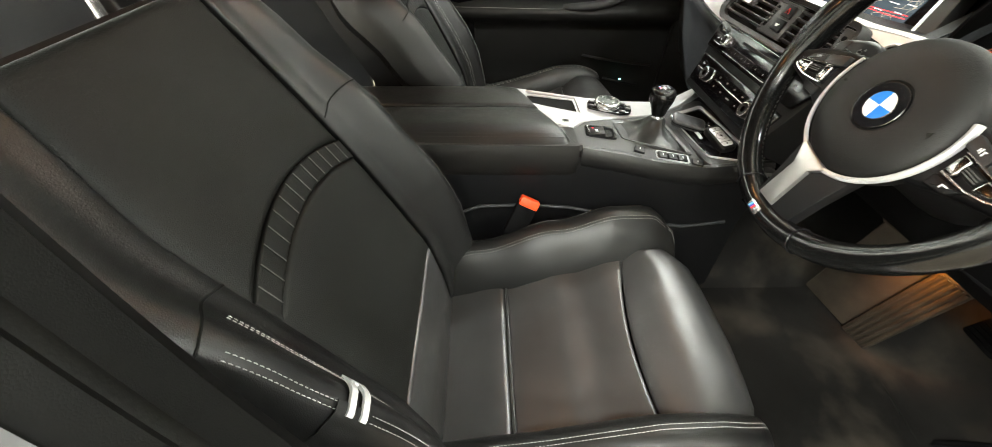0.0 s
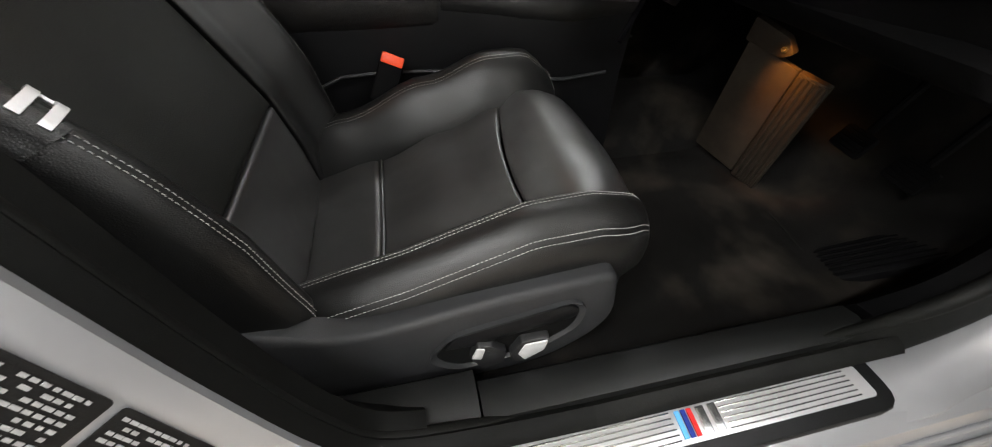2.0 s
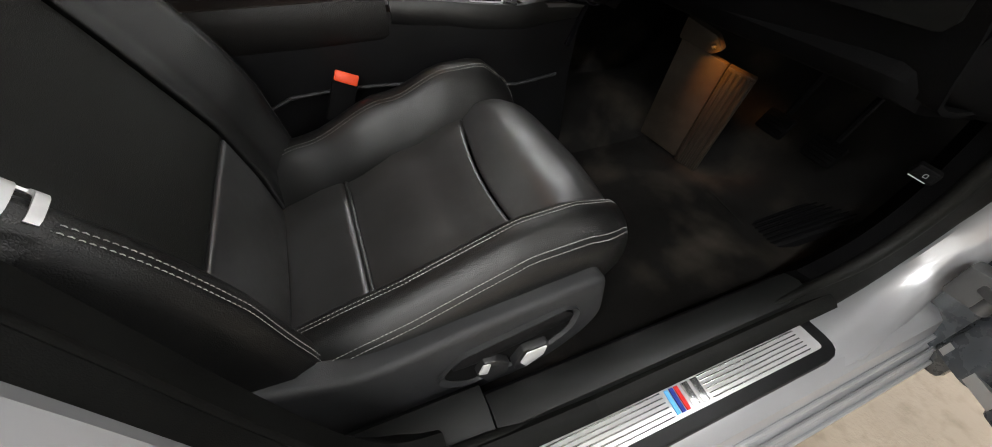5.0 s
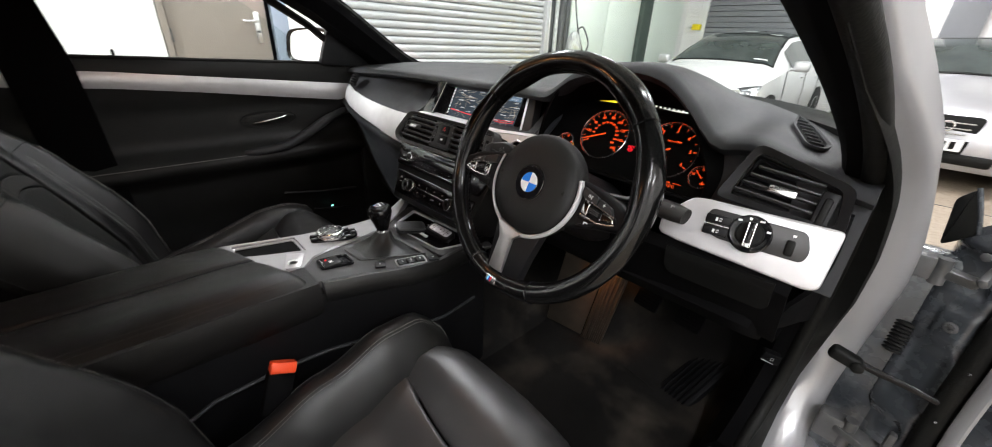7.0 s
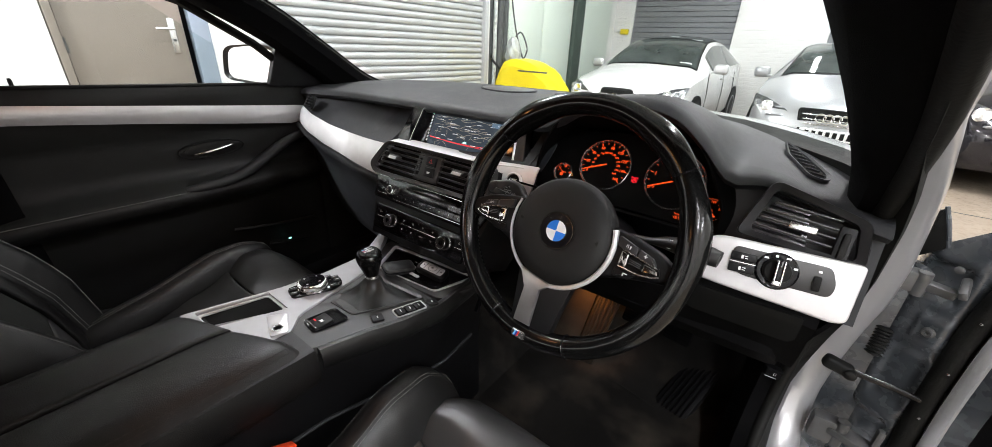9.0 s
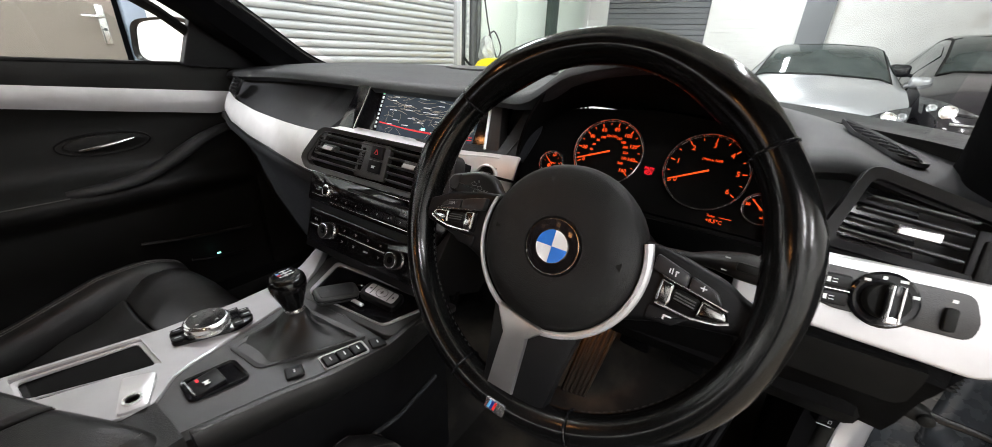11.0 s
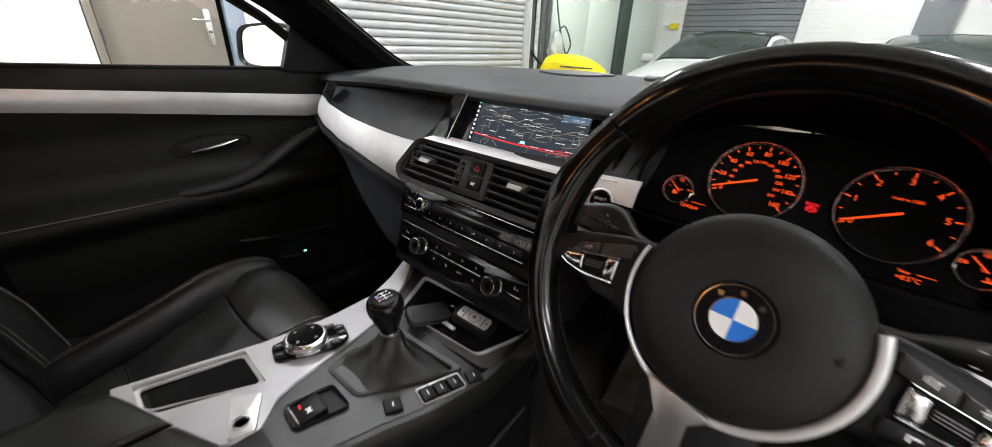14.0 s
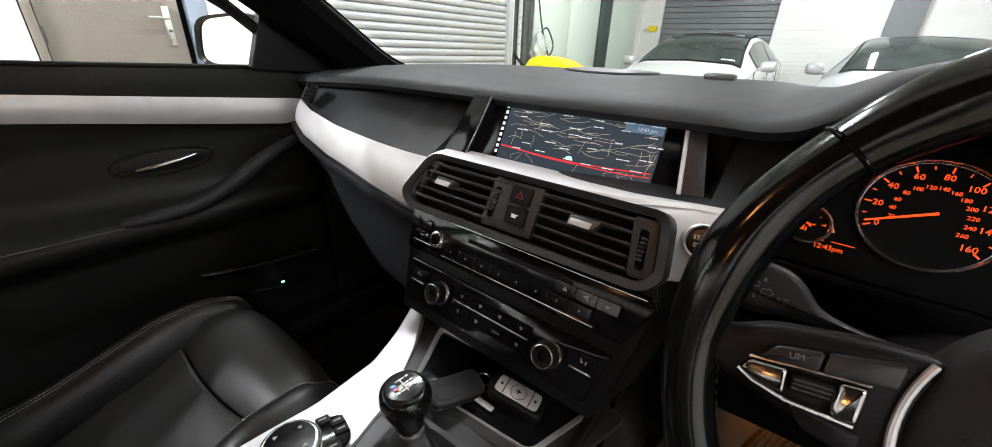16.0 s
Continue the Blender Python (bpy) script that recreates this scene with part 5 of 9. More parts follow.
switch = part("light_switch_panel", plate(fillet(lsp, 0.008), RT @ Matrix.Translation((0, 0, 0.004)), 0.003, 0.001), CONSOLE_PLASTIC, dash, "grey light switch panel")
part("switch_bezel", lathe([(0.0265, 0), (0.0265, 0.004), (0.024, 0.006), (0.018, 0.005), (0, 0.005)], RT @ Matrix.Translation((-0.002, 0.002, 0.006)), 36), GLOSS, switch)
part("rotary_knob", lathe([(0.0175, 0), (0.017, 0.008), (0.0155, 0.010), (0, 0.010)], RT @ Matrix.Translation((-0.002, 0.002, 0.010)), 32), RUBBER, switch)
part("knob_grip", box((-0.002, 0.002, 0.024), (0.0105, 0.033, 0.012), 0.003, 2, RT), GLOSS, switch)
for dx in (-0.006, 0.002):
    part("grip_edge", box((dx, 0.001, 0.0275), (0.0022, 0.034, 0.008), 0.001, 2, RT), CHROME, switch, "bright grip edge")
part("grip_edge", box((-0.002, -0.0135, 0.028), (0.0105, 0.006, 0.006), 0.001, 2, RT), CHROME, switch, "bright grip edge")
bars("switch_symbol", [(-0.018, 0.018, 0.005, 0.0025), (-0.006, 0.0225, 0.0035, 0.0035), (0.008, 0.022, 0.006, 0.0025), (0.0185, 0.010, 0.005, 0.003)], RT @ Matrix.Translation((0, 0, 0.0125)), WHITE_MARK, switch)
for dy in (0.011, -0.006):
    b = part("fog_button", box((-0.044, dy, 0.008), (0.033, 0.013, 0.005), 0.002, 2, RT), PLASTIC, switch)
    bars("fog_symbol", [(-0.046, dy, 0.003, 0.005), (-0.041, dy + 0.0015, 0.004, 0.001), (-0.041, dy - 0.0015, 0.004, 0.001)], RT @ Matrix.Translation((0, 0, 0.0107)), WHITE_MARK, b)
part("strip", box((-0.044, 0.0025, 0.009), (0.034, 0.002, 0.003), 0.0006, 1, RT), CHROME, switch, "bright strip")
part("dimmer_wheel", box((0.0455, -0.003, 0.009), (0.010, 0.022, 0.006), 0.003, 2, RT), RUBBER, switch)
bars("dimmer_symbol", [(0.047, 0.014, 0.004, 0.003)], RT @ Matrix.Translation((0, 0, 0.0072)), WHITE_MARK, switch)
# driver's lower panels
def knee(u, v):
    x = lerp(0.245, 0.745, u)
    pts = [(0.605, 0.915), (0.600, 0.895), (0.622, 0.865), (0.640, 0.82), (0.66, 0.785), (0.72, 0.77), (0.86, 0.76)]
    i = v * 6
    k = min(int(i), 5)
    y, z = lerp(pts[k][0], pts[k + 1][0], i - k), lerp(pts[k][1], pts[k + 1][1], i - k)
    return Vector((x, y + 0.03 * (u - 0.7), z - 0.015 * (x > 0.7) * (x - 0.7) * 10))
# knee panel carries the shade below the dashboard in its colour
part("knee_panel", sheet(knee, 20, 14, 0.006), SHADE_BLACK, dash, "dark knee panel")
def flap(u, v):
    """The small hatch below the light switch, its lower corners rounded."""
    x = lerp(0.578, 0.728, u)
    low = 0.857 + 0.014 * max(0.0, 1 - u / 0.07) ** 2 + 0.010 * max(0.0, (u - 0.93) / 0.07) ** 2
    z = lerp(0.905, low, v)
    return Vector((x, 0.604 + 0.02 * (x - 0.578) + 0.30 * max(0.0, 0.895 - z) - 0.004, z))
part("hatch", sheet(flap, 24, 6, 0.008), PILLAR_BLACK, dash, "small black hatch below the light switch")
# the edge's highlight, added as a silver tube
part("hatch_highlight", tube([flap(u, 1.0) + Vector((0, -0.0012, -0.0008)) for u in [k / 24 for k in range(23)]], 0.0011, 6), ALU, dash, "highlight along the lower edge, drawn as a thin bright bar")
def end_cap(u, v):
    """The dashboard's rounded end, from its front face back to the door seal."""
    z = lerp(1.0, 0.735, v)
    xf = glide(z, (0.735, 0.722), (0.80, 0.733), (0.86, 0.742), (0.90, 0.760), (0.935, 0.768), (1.0, 0.766))
    yf = glide(z, (0.735, 0.835), (0.765, 0.740), (0.80, 0.672), (0.84, 0.638), (0.90, 0.632), (1.0, 0.668))
    yb = glide(z, (0.735, 0.866), (0.80, 0.842), (0.90, 0.800), (1.0, 0.735))
    k = 1 - (1 - u) ** 2.2
    return Vector((lerp(xf, 0.764, k), lerp(yf, yb + 0.004, u ** 1.15), z))
# end cap and lower cover darkened the same way, shade in the colour
part("end_cap", sheet(end_cap, 14, 18, 0.006), SHADE_BLACK, dash, "black rounded end of the dashboard")
part("lower_cover", loft([[Vector((x, 0.652 + e, 0.792)), Vector((x, 0.640 + e, 0.815 - 0.05 * e)), Vector((x, 0.636 + e, 0.800 - 0.5 * e)), Vector((x, 0.650 + e, 0.776 - 0.5 * e)), Vector((x, 0.70, 0.756)), Vector((x, 0.86, 0.72)), Vector((x, 0.86, 0.75))] for e, x in ((0.0, 0.30), (0.0, 0.45), (0.0, 0.60), (0.0, 0.690), (0.006, 0.712), (0.026, 0.726))]), SHADE_BLACK, dash, "dark lower cover with a rounded end")
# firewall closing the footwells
# bulkhead and under-dash also painted dark for the shade there
part("bulkhead", box((0, 1.26, 0.68), (1.50, 0.03, 0.66), 0.005), SHADE_BLACK, dash)
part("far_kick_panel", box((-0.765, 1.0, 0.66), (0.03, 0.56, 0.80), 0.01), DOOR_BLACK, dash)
part("under_dash", box((0.0, 1.0, 0.86), (1.46, 0.50, 0.05), 0.02), SHADE_BLACK, dash)

# ---- centre console ----
console = thing("centre_console", "black centre console with silver trim, cup holder and leather armrest", "console", (0, 0.1, FLOOR_Z))


def ctop(y):
    return line(y, (-0.5, 0.735), (0.10, 0.762), (0.30, 0.752), (0.45, 0.738), (0.58, 0.745))


def right_edge(y):
    return line(y, (-0.5, 0.118), (0.2, 0.120), (0.30, 0.142), (0.36, 0.157), (0.46, 0.165), (0.54, 0.158), (0.60, 0.154))


def left_edge(y):
    return line(y, (-0.5, -0.150), (0.095, -0.143), (0.26, -0.112), (0.35, -0.110), (0.44, -0.127), (0.555, -0.173), (0.60, -0.19))


rings = []
for k in range(25):
    y = lerp(-0.62, 0.60, k / 24)
    a, b, z = left_edge(y), right_edge(y), ctop(y) - 0.006
    rings.append([Vector((a, y, z - 0.02)), Vector((a + 0.012, y, z)), Vector((b - 0.02, y, z)), Vector((b - 0.002, y, z - 0.012)), Vector((b, y, z - 0.05)), Vector((b - 0.012, y, z - 0.16)), Vector((b - 0.002, y, 0.33)), Vector((a + 0.002, y, 0.33)), Vector((a + 0.012, y, z - 0.16))])
part("console_body", loft(rings), PLASTIC, console, angle=30)
part("side_ledge", tube([Vector((right_edge(y) - 0.004, y, ctop(y) - 0.155 - 0.02 * (y < 0))) for y in [lerp(-0.45, 0.56, k / 20) for k in range(21)]], 0.004, 6), SOFT, console)
# leather roll along the driver's edge
roll = []
for k in range(19):
    y = lerp(0.212, 0.60, k / 18)
    b, z = right_edge(y), ctop(y)
    roll.append([Vector((b + dx, y, z + dz)) for dx, dz in ((-0.015, 0.002), (-0.009, 0.0044), (-0.003, 0.0030), (0.001, -0.004), (0.003, -0.018), (0.001, -0.036), (-0.006, -0.046), (-0.022, -0.046))])
part("leather_roll", loft(roll), LEATHER, console, "black leather edge roll")
part("stitching", stitches([Vector((right_edge(y) - 0.004, y, ctop(y) + 0.0042)) for y in [lerp(0.22, 0.57, k / 30) for k in range(31)]], 0.004, 0.003, 0.0008), DARK_STITCH, console, smooth=False)
def silver_in(y):
    return line(y, (0.095, -0.125), (0.115, -0.06), (0.14, 0.020), (0.17, 0.042), (0.205, 0.044), (0.235, 0.010), (0.26, 0.000), (0.29, -0.008), (0.35, -0.026), (0.41, -0.048), (0.50, -0.104), (0.56, -0.150), (0.60, -0.172))


# upper deck
deck = []
for k in range(23):
    y = lerp(0.16, 0.455, k / 22)
    deck.append([Vector((silver_in(y) - 0.006, y, ctop(y) - 0.008)), Vector((silver_in(y) - 0.006, y, ctop(y) + 0.002)), Vector((right_edge(y) - 0.014, y, ctop(y) + 0.003)), Vector((right_edge(y) - 0.010, y, ctop(y) - 0.008))])
part("deck", loft(deck), CONSOLE_PLASTIC, console, "dark grey console deck", angle=30)
# silver trim down the passenger side, round the cup holder
def silver_strip(y0, y1, xa, xb, n):
    rows = []
    for k in range(n + 1):
        y = lerp(y0, y1, k / n)
        a, b = xa(y), max(xb(y), xa(y) + 0.008)
        z = ctop(y) + (0.0 if y < 0.5 else (y - 0.5) * 0.25)
        rows.append([Vector((a, y, z - 0.014)), Vector((a + 0.001, y, z + 0.004)), Vector((a + 0.003, y, z + 0.006)), Vector((b - 0.003, y, z + 0.006)), Vector((b - 0.001, y, z + 0.004)), Vector((b, y, z - 0.014))])
    return loft(rows)


def hole_l(y):
    return left_edge(y) + 0.011


def hole_r(y):
    return line(y, (0.112, -0.085), (0.126, -0.064), (0.232, -0.032))


# console strip in the darker copy, toned down by colour
part("silver_trim", join(silver_strip(0.095, 0.114, left_edge, silver_in, 6), silver_strip(0.114, 0.234, left_edge, hole_l, 8), silver_strip(0.114, 0.234, hole_r, silver_in, 8), silver_strip(0.234, 0.60, left_edge, silver_in, 30)), SHADED_SILVER, console, "satin silver console trim", angle=30)
hole = [(hole_l(0.114), 0.114), (hole_r(0.114), 0.114), (hole_r(0.234), 0.234), (hole_l(0.234), 0.234)]
ho = fillet(hole, 0.010)
hc = Vector((-0.088, 0.174))
hi = [hc + (Vector((p.x, p.y)) - hc) * 0.93 for p in ho]
part("cup_holder_rim", frame_plate([hc + (Vector((p.x, p.y)) - hc) * 1.03 for p in ho], hi, pose(0, 0, ctop(0.17) + 0.0045, -2, 0, 0) , 0.0022, 0.001), ALU, console, "bright cup holder rim")
# flat plate on the uncut console, blackened to read as a deep well
part("cup_holder_shade", plate(ho, pose(0, 0, ctop(0.17) - 0.008), 0.004), RECESS_SHADE, console, "near-black plate painted as the shaded depth of the cup holder")
# controller
ID = axes((-0.058, 0.305, ctop(0.306) + 0.006), (0.25, 0.97, -0.02), (-0.97, 0.25, 0.0))
ctrl = part("controller_base", plate(fillet([(-0.048, -0.020), (0.03, -0.027), (0.054, -0.012), (0.052, 0.022), (-0.020, 0.028), (-0.050, 0.018)], 0.010), ID, 0.006, 0.002), GLOSS, console)
knob = part("controller_knob", lathe([(0.028, 0), (0.0285, 0.003), (0.025, 0.004), (0.0245, 0.006), (0.029, 0.008), (0.0292, 0.013), (0.027, 0.0155), (0.0245, 0.016)], ID @ Matrix.Translation((-0.004, 0.0, 0.005)), 44), CHROME, console, "chrome ringed rotary controller")
part("controller_cap", lathe([(0.0246, 0), (0.0244, 0.001), (0.0, 0.0014)], ID @ Matrix.Translation((-0.004, 0, 0.0203)), 36), GLOSS, knob)
for a in (45, 135, 225, 315):
    q = radians(a)
    c = Vector((-0.004 + 0.017 * math.cos(q), 0.017 * math.sin(q), 0.0284))
    part("arrow", plate([(c.x + 0.0028 * math.cos(q + d), c.y + 0.0028 * math.sin(q + d)) for d in (0, 2.094, 4.189)], ID @ Matrix.Translation((0, 0, 0.0217)), 0.0004), DIM_MARK, knob)
for k, (x, y) in enumerate(((0.044, 0.012), (0.045, -0.001), (0.032, -0.018), (0.031, 0.021), (-0.040, 0.010), (-0.040, -0.009))):
    b = part("controller_button", box((x, y, 0.007), (0.015, 0.011, 0.004), 0.002, 2, ID), PLASTIC, console)
    bars("legend", [(x, y, 0.008, 0.0018)], ID @ Matrix.Translation((0, 0, 0.0091)), DIM_MARK, b)
# parking brake switch
PM = axes((0.054, 0.262, ctop(0.262) + 0.003), (0.99, -0.02, 0), (0.14, 0.99, -0.04))
pko, pki = fillet([(-0.026, -0.031), (0.018, -0.034), (0.028, 0.031), (-0.021, 0.031)], 0.009), fillet([(-0.0225, -0.0275), (0.015, -0.0305), (0.0242, 0.0275), (-0.0175, 0.0275)], 0.007)
pk = part("brake_switch_frame", frame_plate(pko, pki, PM, 0.004, 0.001), GLOSS, console)
part("recess", plate(pki, PM @ Matrix.Translation((0, 0, -0.0005)), 0.001), GLOSS, pk)
part("brake_switch", box((-0.001, -0.008, 0.003), (0.033, 0.034, 0.007), 0.003, 2, PM @ pose(0, 0, 0, 6, 0, 0)), PLASTIC, pk)
part("switch_edge", box((-0.002, -0.0262, 0.0045), (0.032, 0.0022, 0.005), 0.001, 1, PM), CHROME, pk, "bright switch edge")
bars("brake_symbol", [(0.001, -0.010, 0.0012, 0.007), (0.007, -0.010, 0.0012, 0.007), (0.004, -0.010, 0.0036, 0.0044)], PM @ Matrix.Translation((0, 0, 0.0072)), WHITE_MARK, pk)
bars("brake_lamp", [(-0.008, -0.0165, 0.006, 0.0022)], PM @ Matrix.Translation((0, 0, 0.0066)), GLOW_DEEP, pk)
# lighter lid by the armrest
LM = axes((0.006, 0.195, ctop(0.185) + 0.006), (0.94, -0.34, 0), (0.34, 0.94, 0))
part("lighter_lid", plate(fillet([(-0.03, -0.012), (0.036, -0.012), (0.036, 0.016), (-0.022, 0.022)], 0.006), LM, 0.004, 0.001), ALU, console, "silver socket lid")
part("lighter_ring", lathe([(0.0095, 0), (0.0095, 0.004), (0.007, 0.004), (0.0068, 0.001), (0, 0.001)], LM @ Matrix.Translation((0.020, 0.002, 0.003)), 24), CHROME, console)
# gear lever with gaiter
GM = (0.046, 0.366)
gz = ctop(GM[1]) + 0.003
part("gaiter_frame", frame_plate(fillet([(-0.046, -0.066), (0.028, -0.062), (0.084, 0.072), (-0.066, 0.056)], 0.010), fillet([(-0.040, -0.059), (0.024, -0.055), (0.074, 0.064), (-0.058, 0.049)], 0.009), pose(GM[0], GM[1], gz, -2, 0, 0), 0.005, 0.002), CONSOLE_PLASTIC, console)
gear = thing("gear_lever", "black leather gear lever with chrome collar and shift pattern on top", "gear lever", (GM[0], GM[1], gz), "")
gr = []
for k in range(11):
    t = k / 10
    w = line(t, (0, 0.058), (0.10, 0.050), (0.25, 0.034), (0.5, 0.024), (0.8, 0.019), (1, 0.0155))
    ctr = Vector((lerp(GM[0], 0.021, t ** 0.7), lerp(GM[1], 0.391, t ** 0.7), gz + 0.030 * t ** 0.9))
    row = []
    for j in range(32):
        a = 2 * math.pi * j / 32
        sq = line(t, (0, 0.5), (0.3, 0.75), (0.6, 1.0))
        cx, cy = math.cos(a), math.sin(a)
        cx, cy = math.copysign(abs(cx) ** sq, cx), math.copysign(abs(cy) ** sq, cy)
        fold = 1 + 0.09 * math.sin(t * math.pi) * math.sin(6 * a + 7 * t)
        row.append(ctr + Vector((w * cx * fold + 0.012 * (1 - t) * cy, w * cy * fold, 0.003 * math.sin(5 * a) * math.sin(t * math.pi))))
    gr.append(row)
part("gaiter", loft(gr), LEATHER, gear, "creased black leather gaiter", angle=70)
GK = axes((0.0205, 0.3915, gz + 0.022), (1, -0.1, 0), (0, 0.99, 0.06))
part("collar", lathe([(0.0145, 0), (0.015, 0.002), (0.0138, 0.012), (0.013, 0.014)], GK, 28), CHROME, gear, "chrome collar")
part("knob", lathe([(0.0128, 0), (0.0150, 0.005), (0.0175, 0.014), (0.0215, 0.025), (0.0252, 0.036), (0.0265, 0.045), (0.0252, 0.053), (0.0215, 0.0575), (0.0188, 0.0582)], GK @ Matrix.Translation((0, 0, 0.012)), 40), RIM_LEATHER, gear, "polished leather knob")
cap = part("knob_cap", lathe([(0.0190, 0), (0.0182, 0.0015), (0, 0.0028)], GK @ Matrix.Translation((0, 0, 0.0700)), 30), GLOSS, gear)
bars("shift_pattern", [(0, 0, 0.018, 0.0012), (-0.008, 0, 0.0012, 0.010), (-0.001, 0, 0.0012, 0.012), (0.006, 0, 0.0012, 0.012), (-0.008, 0.008, 0.002, 0.003), (-0.001, 0.009, 0.002, 0.003), (0.006, 0.009, 0.002, 0.003), (-0.001, -0.009, 0.002, 0.003), (0.006, -0.009, 0.002, 0.003)], GK @ Matrix.Translation((0, 0, 0.0730)), WHITE_MARK, cap)
for k, mt in enumerate((LIGHT_BLUE, NAVY, RED)):
    part("stripe", plate([(-0.007 + 0.0028 * k, -0.011), (-0.0046 + 0.0028 * k, -0.011), (-0.0036 + 0.0028 * k, -0.007), (-0.006 + 0.0028 * k, -0.007)], GK @ Matrix.Translation((0, 0, 0.0730)), 0.0005), mt, cap)
# driving mode buttons in a silver frame
BM = axes((0.133, 0.394, ctop(0.394) + 0.003), (0.97, -0.22, 0), (0.22, 0.97, -0.05))
bmo, bmi = fillet(rect(-0.014, -0.033, 0.015, 0.032), 0.005), fillet(rect(-0.0120, -0.0310, 0.0130, 0.0300), 0.004)
bf = part("button_frame", frame_plate(bmo, bmi, BM, 0.004, 0.001), ALU, console, "bright button frame")
part("recess", plate(bmi, BM @ Matrix.Translation((0, 0, -0.0005)), 0.001), GLOSS, bf)
for k in range(3):
    b = part("console_button", box((0.0005, -0.020 + 0.0198 * k, 0.003), (0.022, 0.0182, 0.005), 0.002, 2, BM), PLASTIC, bf)
    bars("legend", [(0.001, -0.020 + 0.0198 * k, 0.008, 0.0014)], BM @ Matrix.Translation((0, 0, 0.0057)), WHITE_MARK, b)
for x, y in ((0.116, 0.330), (0.146, 0.442)):
    mm = axes((x, y, ctop(y) + 0.003), (0.93, -0.36, 0), (0.36, 0.93, -0.05))
    b = part("console_button", box((0, 0, 0.0025), (0.022, 0.022, 0.005), 0.002, 2, mm), PLASTIC, console)
    bars("legend", [(0, 0, 0.006, 0.0018)], mm @ Matrix.Translation((0, 0, 0.0051)), WHITE_MARK, b)
# storage tray under the stack with a silver rail
tray = fillet([(-0.105, 0.555), (-0.055, 0.462), (0.115, 0.478), (0.140, 0.575)], 0.012)
tr_o = [Vector((p[0], p[1])) for p in tray]
c = Vector((0.02, 0.52))
part("tray_rail", frame_plate([c + (p - c) * 1.07 for p in tr_o], [c + (p - c) * 1.0 for p in tr_o], pose(0, 0, 0.737), 0.0065, 0.002), ALU, console, "bright tray rail")
part("tray_surround", frame_plate([c + (p - c) * 1.35 for p in tr_o], [c + (p - c) * 1.07 for p in tr_o], pose(0, 0, 0.733), 0.0085, 0.001), CONSOLE_PLASTIC, console, "dark grey tray surround")
part("tray_floor", plate(tr_o, pose(0, 0, 0.7345), 0.004), GLOSS, console)
part("tray_handle", box((0.022, 0.490, 0.7435), (0.060, 0.008, 0.004), 0.002, 2, None), ALU, console, "bright tray grip")
# two keys lying in the tray
for (kx, ky, kz, rot, nm, lab) in ((0.004, 0.474, 0.757, 74, 0, "worn dark key fob leaning on the gear gaiter"), (0.066, 0.521, 0.752, 12, 1, "black key fob with silver buttons lying in the console tray")):
    fob = thing("key_fob", lab, "key fob", (kx, ky, kz - 0.008), "key fobs")
    fmx = pose(kx, ky, kz, 8 if nm else 14, 10, rot)
    part("fob_body", plate(fillet(rect(-0.037, -0.0185, 0.037, 0.0185), 0.012), fmx @ Matrix.Translation((0, 0, -0.006)), 0.013, 0.004, 3), PLASTIC if nm else CONSOLE_PLASTIC, fob)
    if nm:
        part("fob_inlay", plate(fillet(rect(-0.029, -0.0120, 0.029, 0.0120), 0.006), fmx @ Matrix.Translation((0, 0, 0.0068)), 0.0012, 0.0005), ALU, fob, "silver fob face")
        for x0 in (-0.0175, 0.0175):
            part("fob_groove", box((x0, 0, 0.0081), (0.0012, 0.0225, 0.0008), 0.0002, 1, fmx), PLASTIC, fob)
            bars("fob_symbol", [(x0 * 1.32, 0, 0.0030, 0.0036)], fmx @ Matrix.Translation((0, 0, 0.0081)), PLASTIC, fob)
        part("fob_button", lathe([(0.0098, 0), (0.0098, 0.0012), (0.0088, 0.0014), (0, 0.0017)], fmx @ Matrix.Translation((0, 0, 0.0074)), 24), ALU, fob, "silver fob button")
        part("fob_groove", tube([fmx @ Vector((0.0100 * math.cos(a), 0.0100 * math.sin(a), 0.0082)) for a in [2 * math.pi * k / 24 for k in range(24)]], 0.0006, 5, True), PLASTIC, fob)
        bars("fob_symbol", [(0, 0, 0.0070, 0.0016), (0, 0, 0.0016, 0.0070)], fmx @ Matrix.Translation((0, 0, 0.0092)), PLASTIC, fob)
    else:
        part("fob_seam", tube([fmx @ Vector((p[0], p[1], 0.0005)) for p in fillet(rect(-0.0374, -0.0189, 0.0374, 0.0189), 0.012)], 0.0009, 6, True), GLOSS, fob)
        part("fob_face", plate(fillet([(-0.031, -0.013), (0.026, -0.014), (0.030, 0.013), (-0.031, 0.012)], 0.006), fmx @ Matrix.Translation((0, 0, 0.0068)), 0.0010, 0.0005), SIDE_PLASTIC, fob, "scuffed grey fob face")
        part("fob_ring", tube([fmx @ Vector((0.043 + 0.009 * math.cos(a), 0.009 * math.sin(a), 0.002)) for a in [2 * math.pi * k / 20 for k in range(20)]], 0.0014, 6, True), CHROME, fob)

# armrest: two padded lids
arm = thing("armrest", "black leather two-part centre armrest with stitched edge", "armrest", (0, -0.1, 0.74))


def lid(x0, x1, front, bulge):
    def f(u, v):
        x = lerp(x0, x1, u)
        y = lerp(-0.50, front(x), v)
        edge_r = max(0, (x - 0.06) / 0.06) if x1 > 0 else 0
        edge_l = max(0, (-0.11 - x) / 0.045) if x0 < -0.1 else 0
        z = 0.780 + 0.004 * math.sin(math.pi * u) - bulge * (edge_r ** 2 + edge_l ** 2) - 0.02 * max(0, v - 0.9) * 10 * (v - 0.9) * 3 - 0.01 * (1 - v)
        return Vector((x, y, z))
    return f


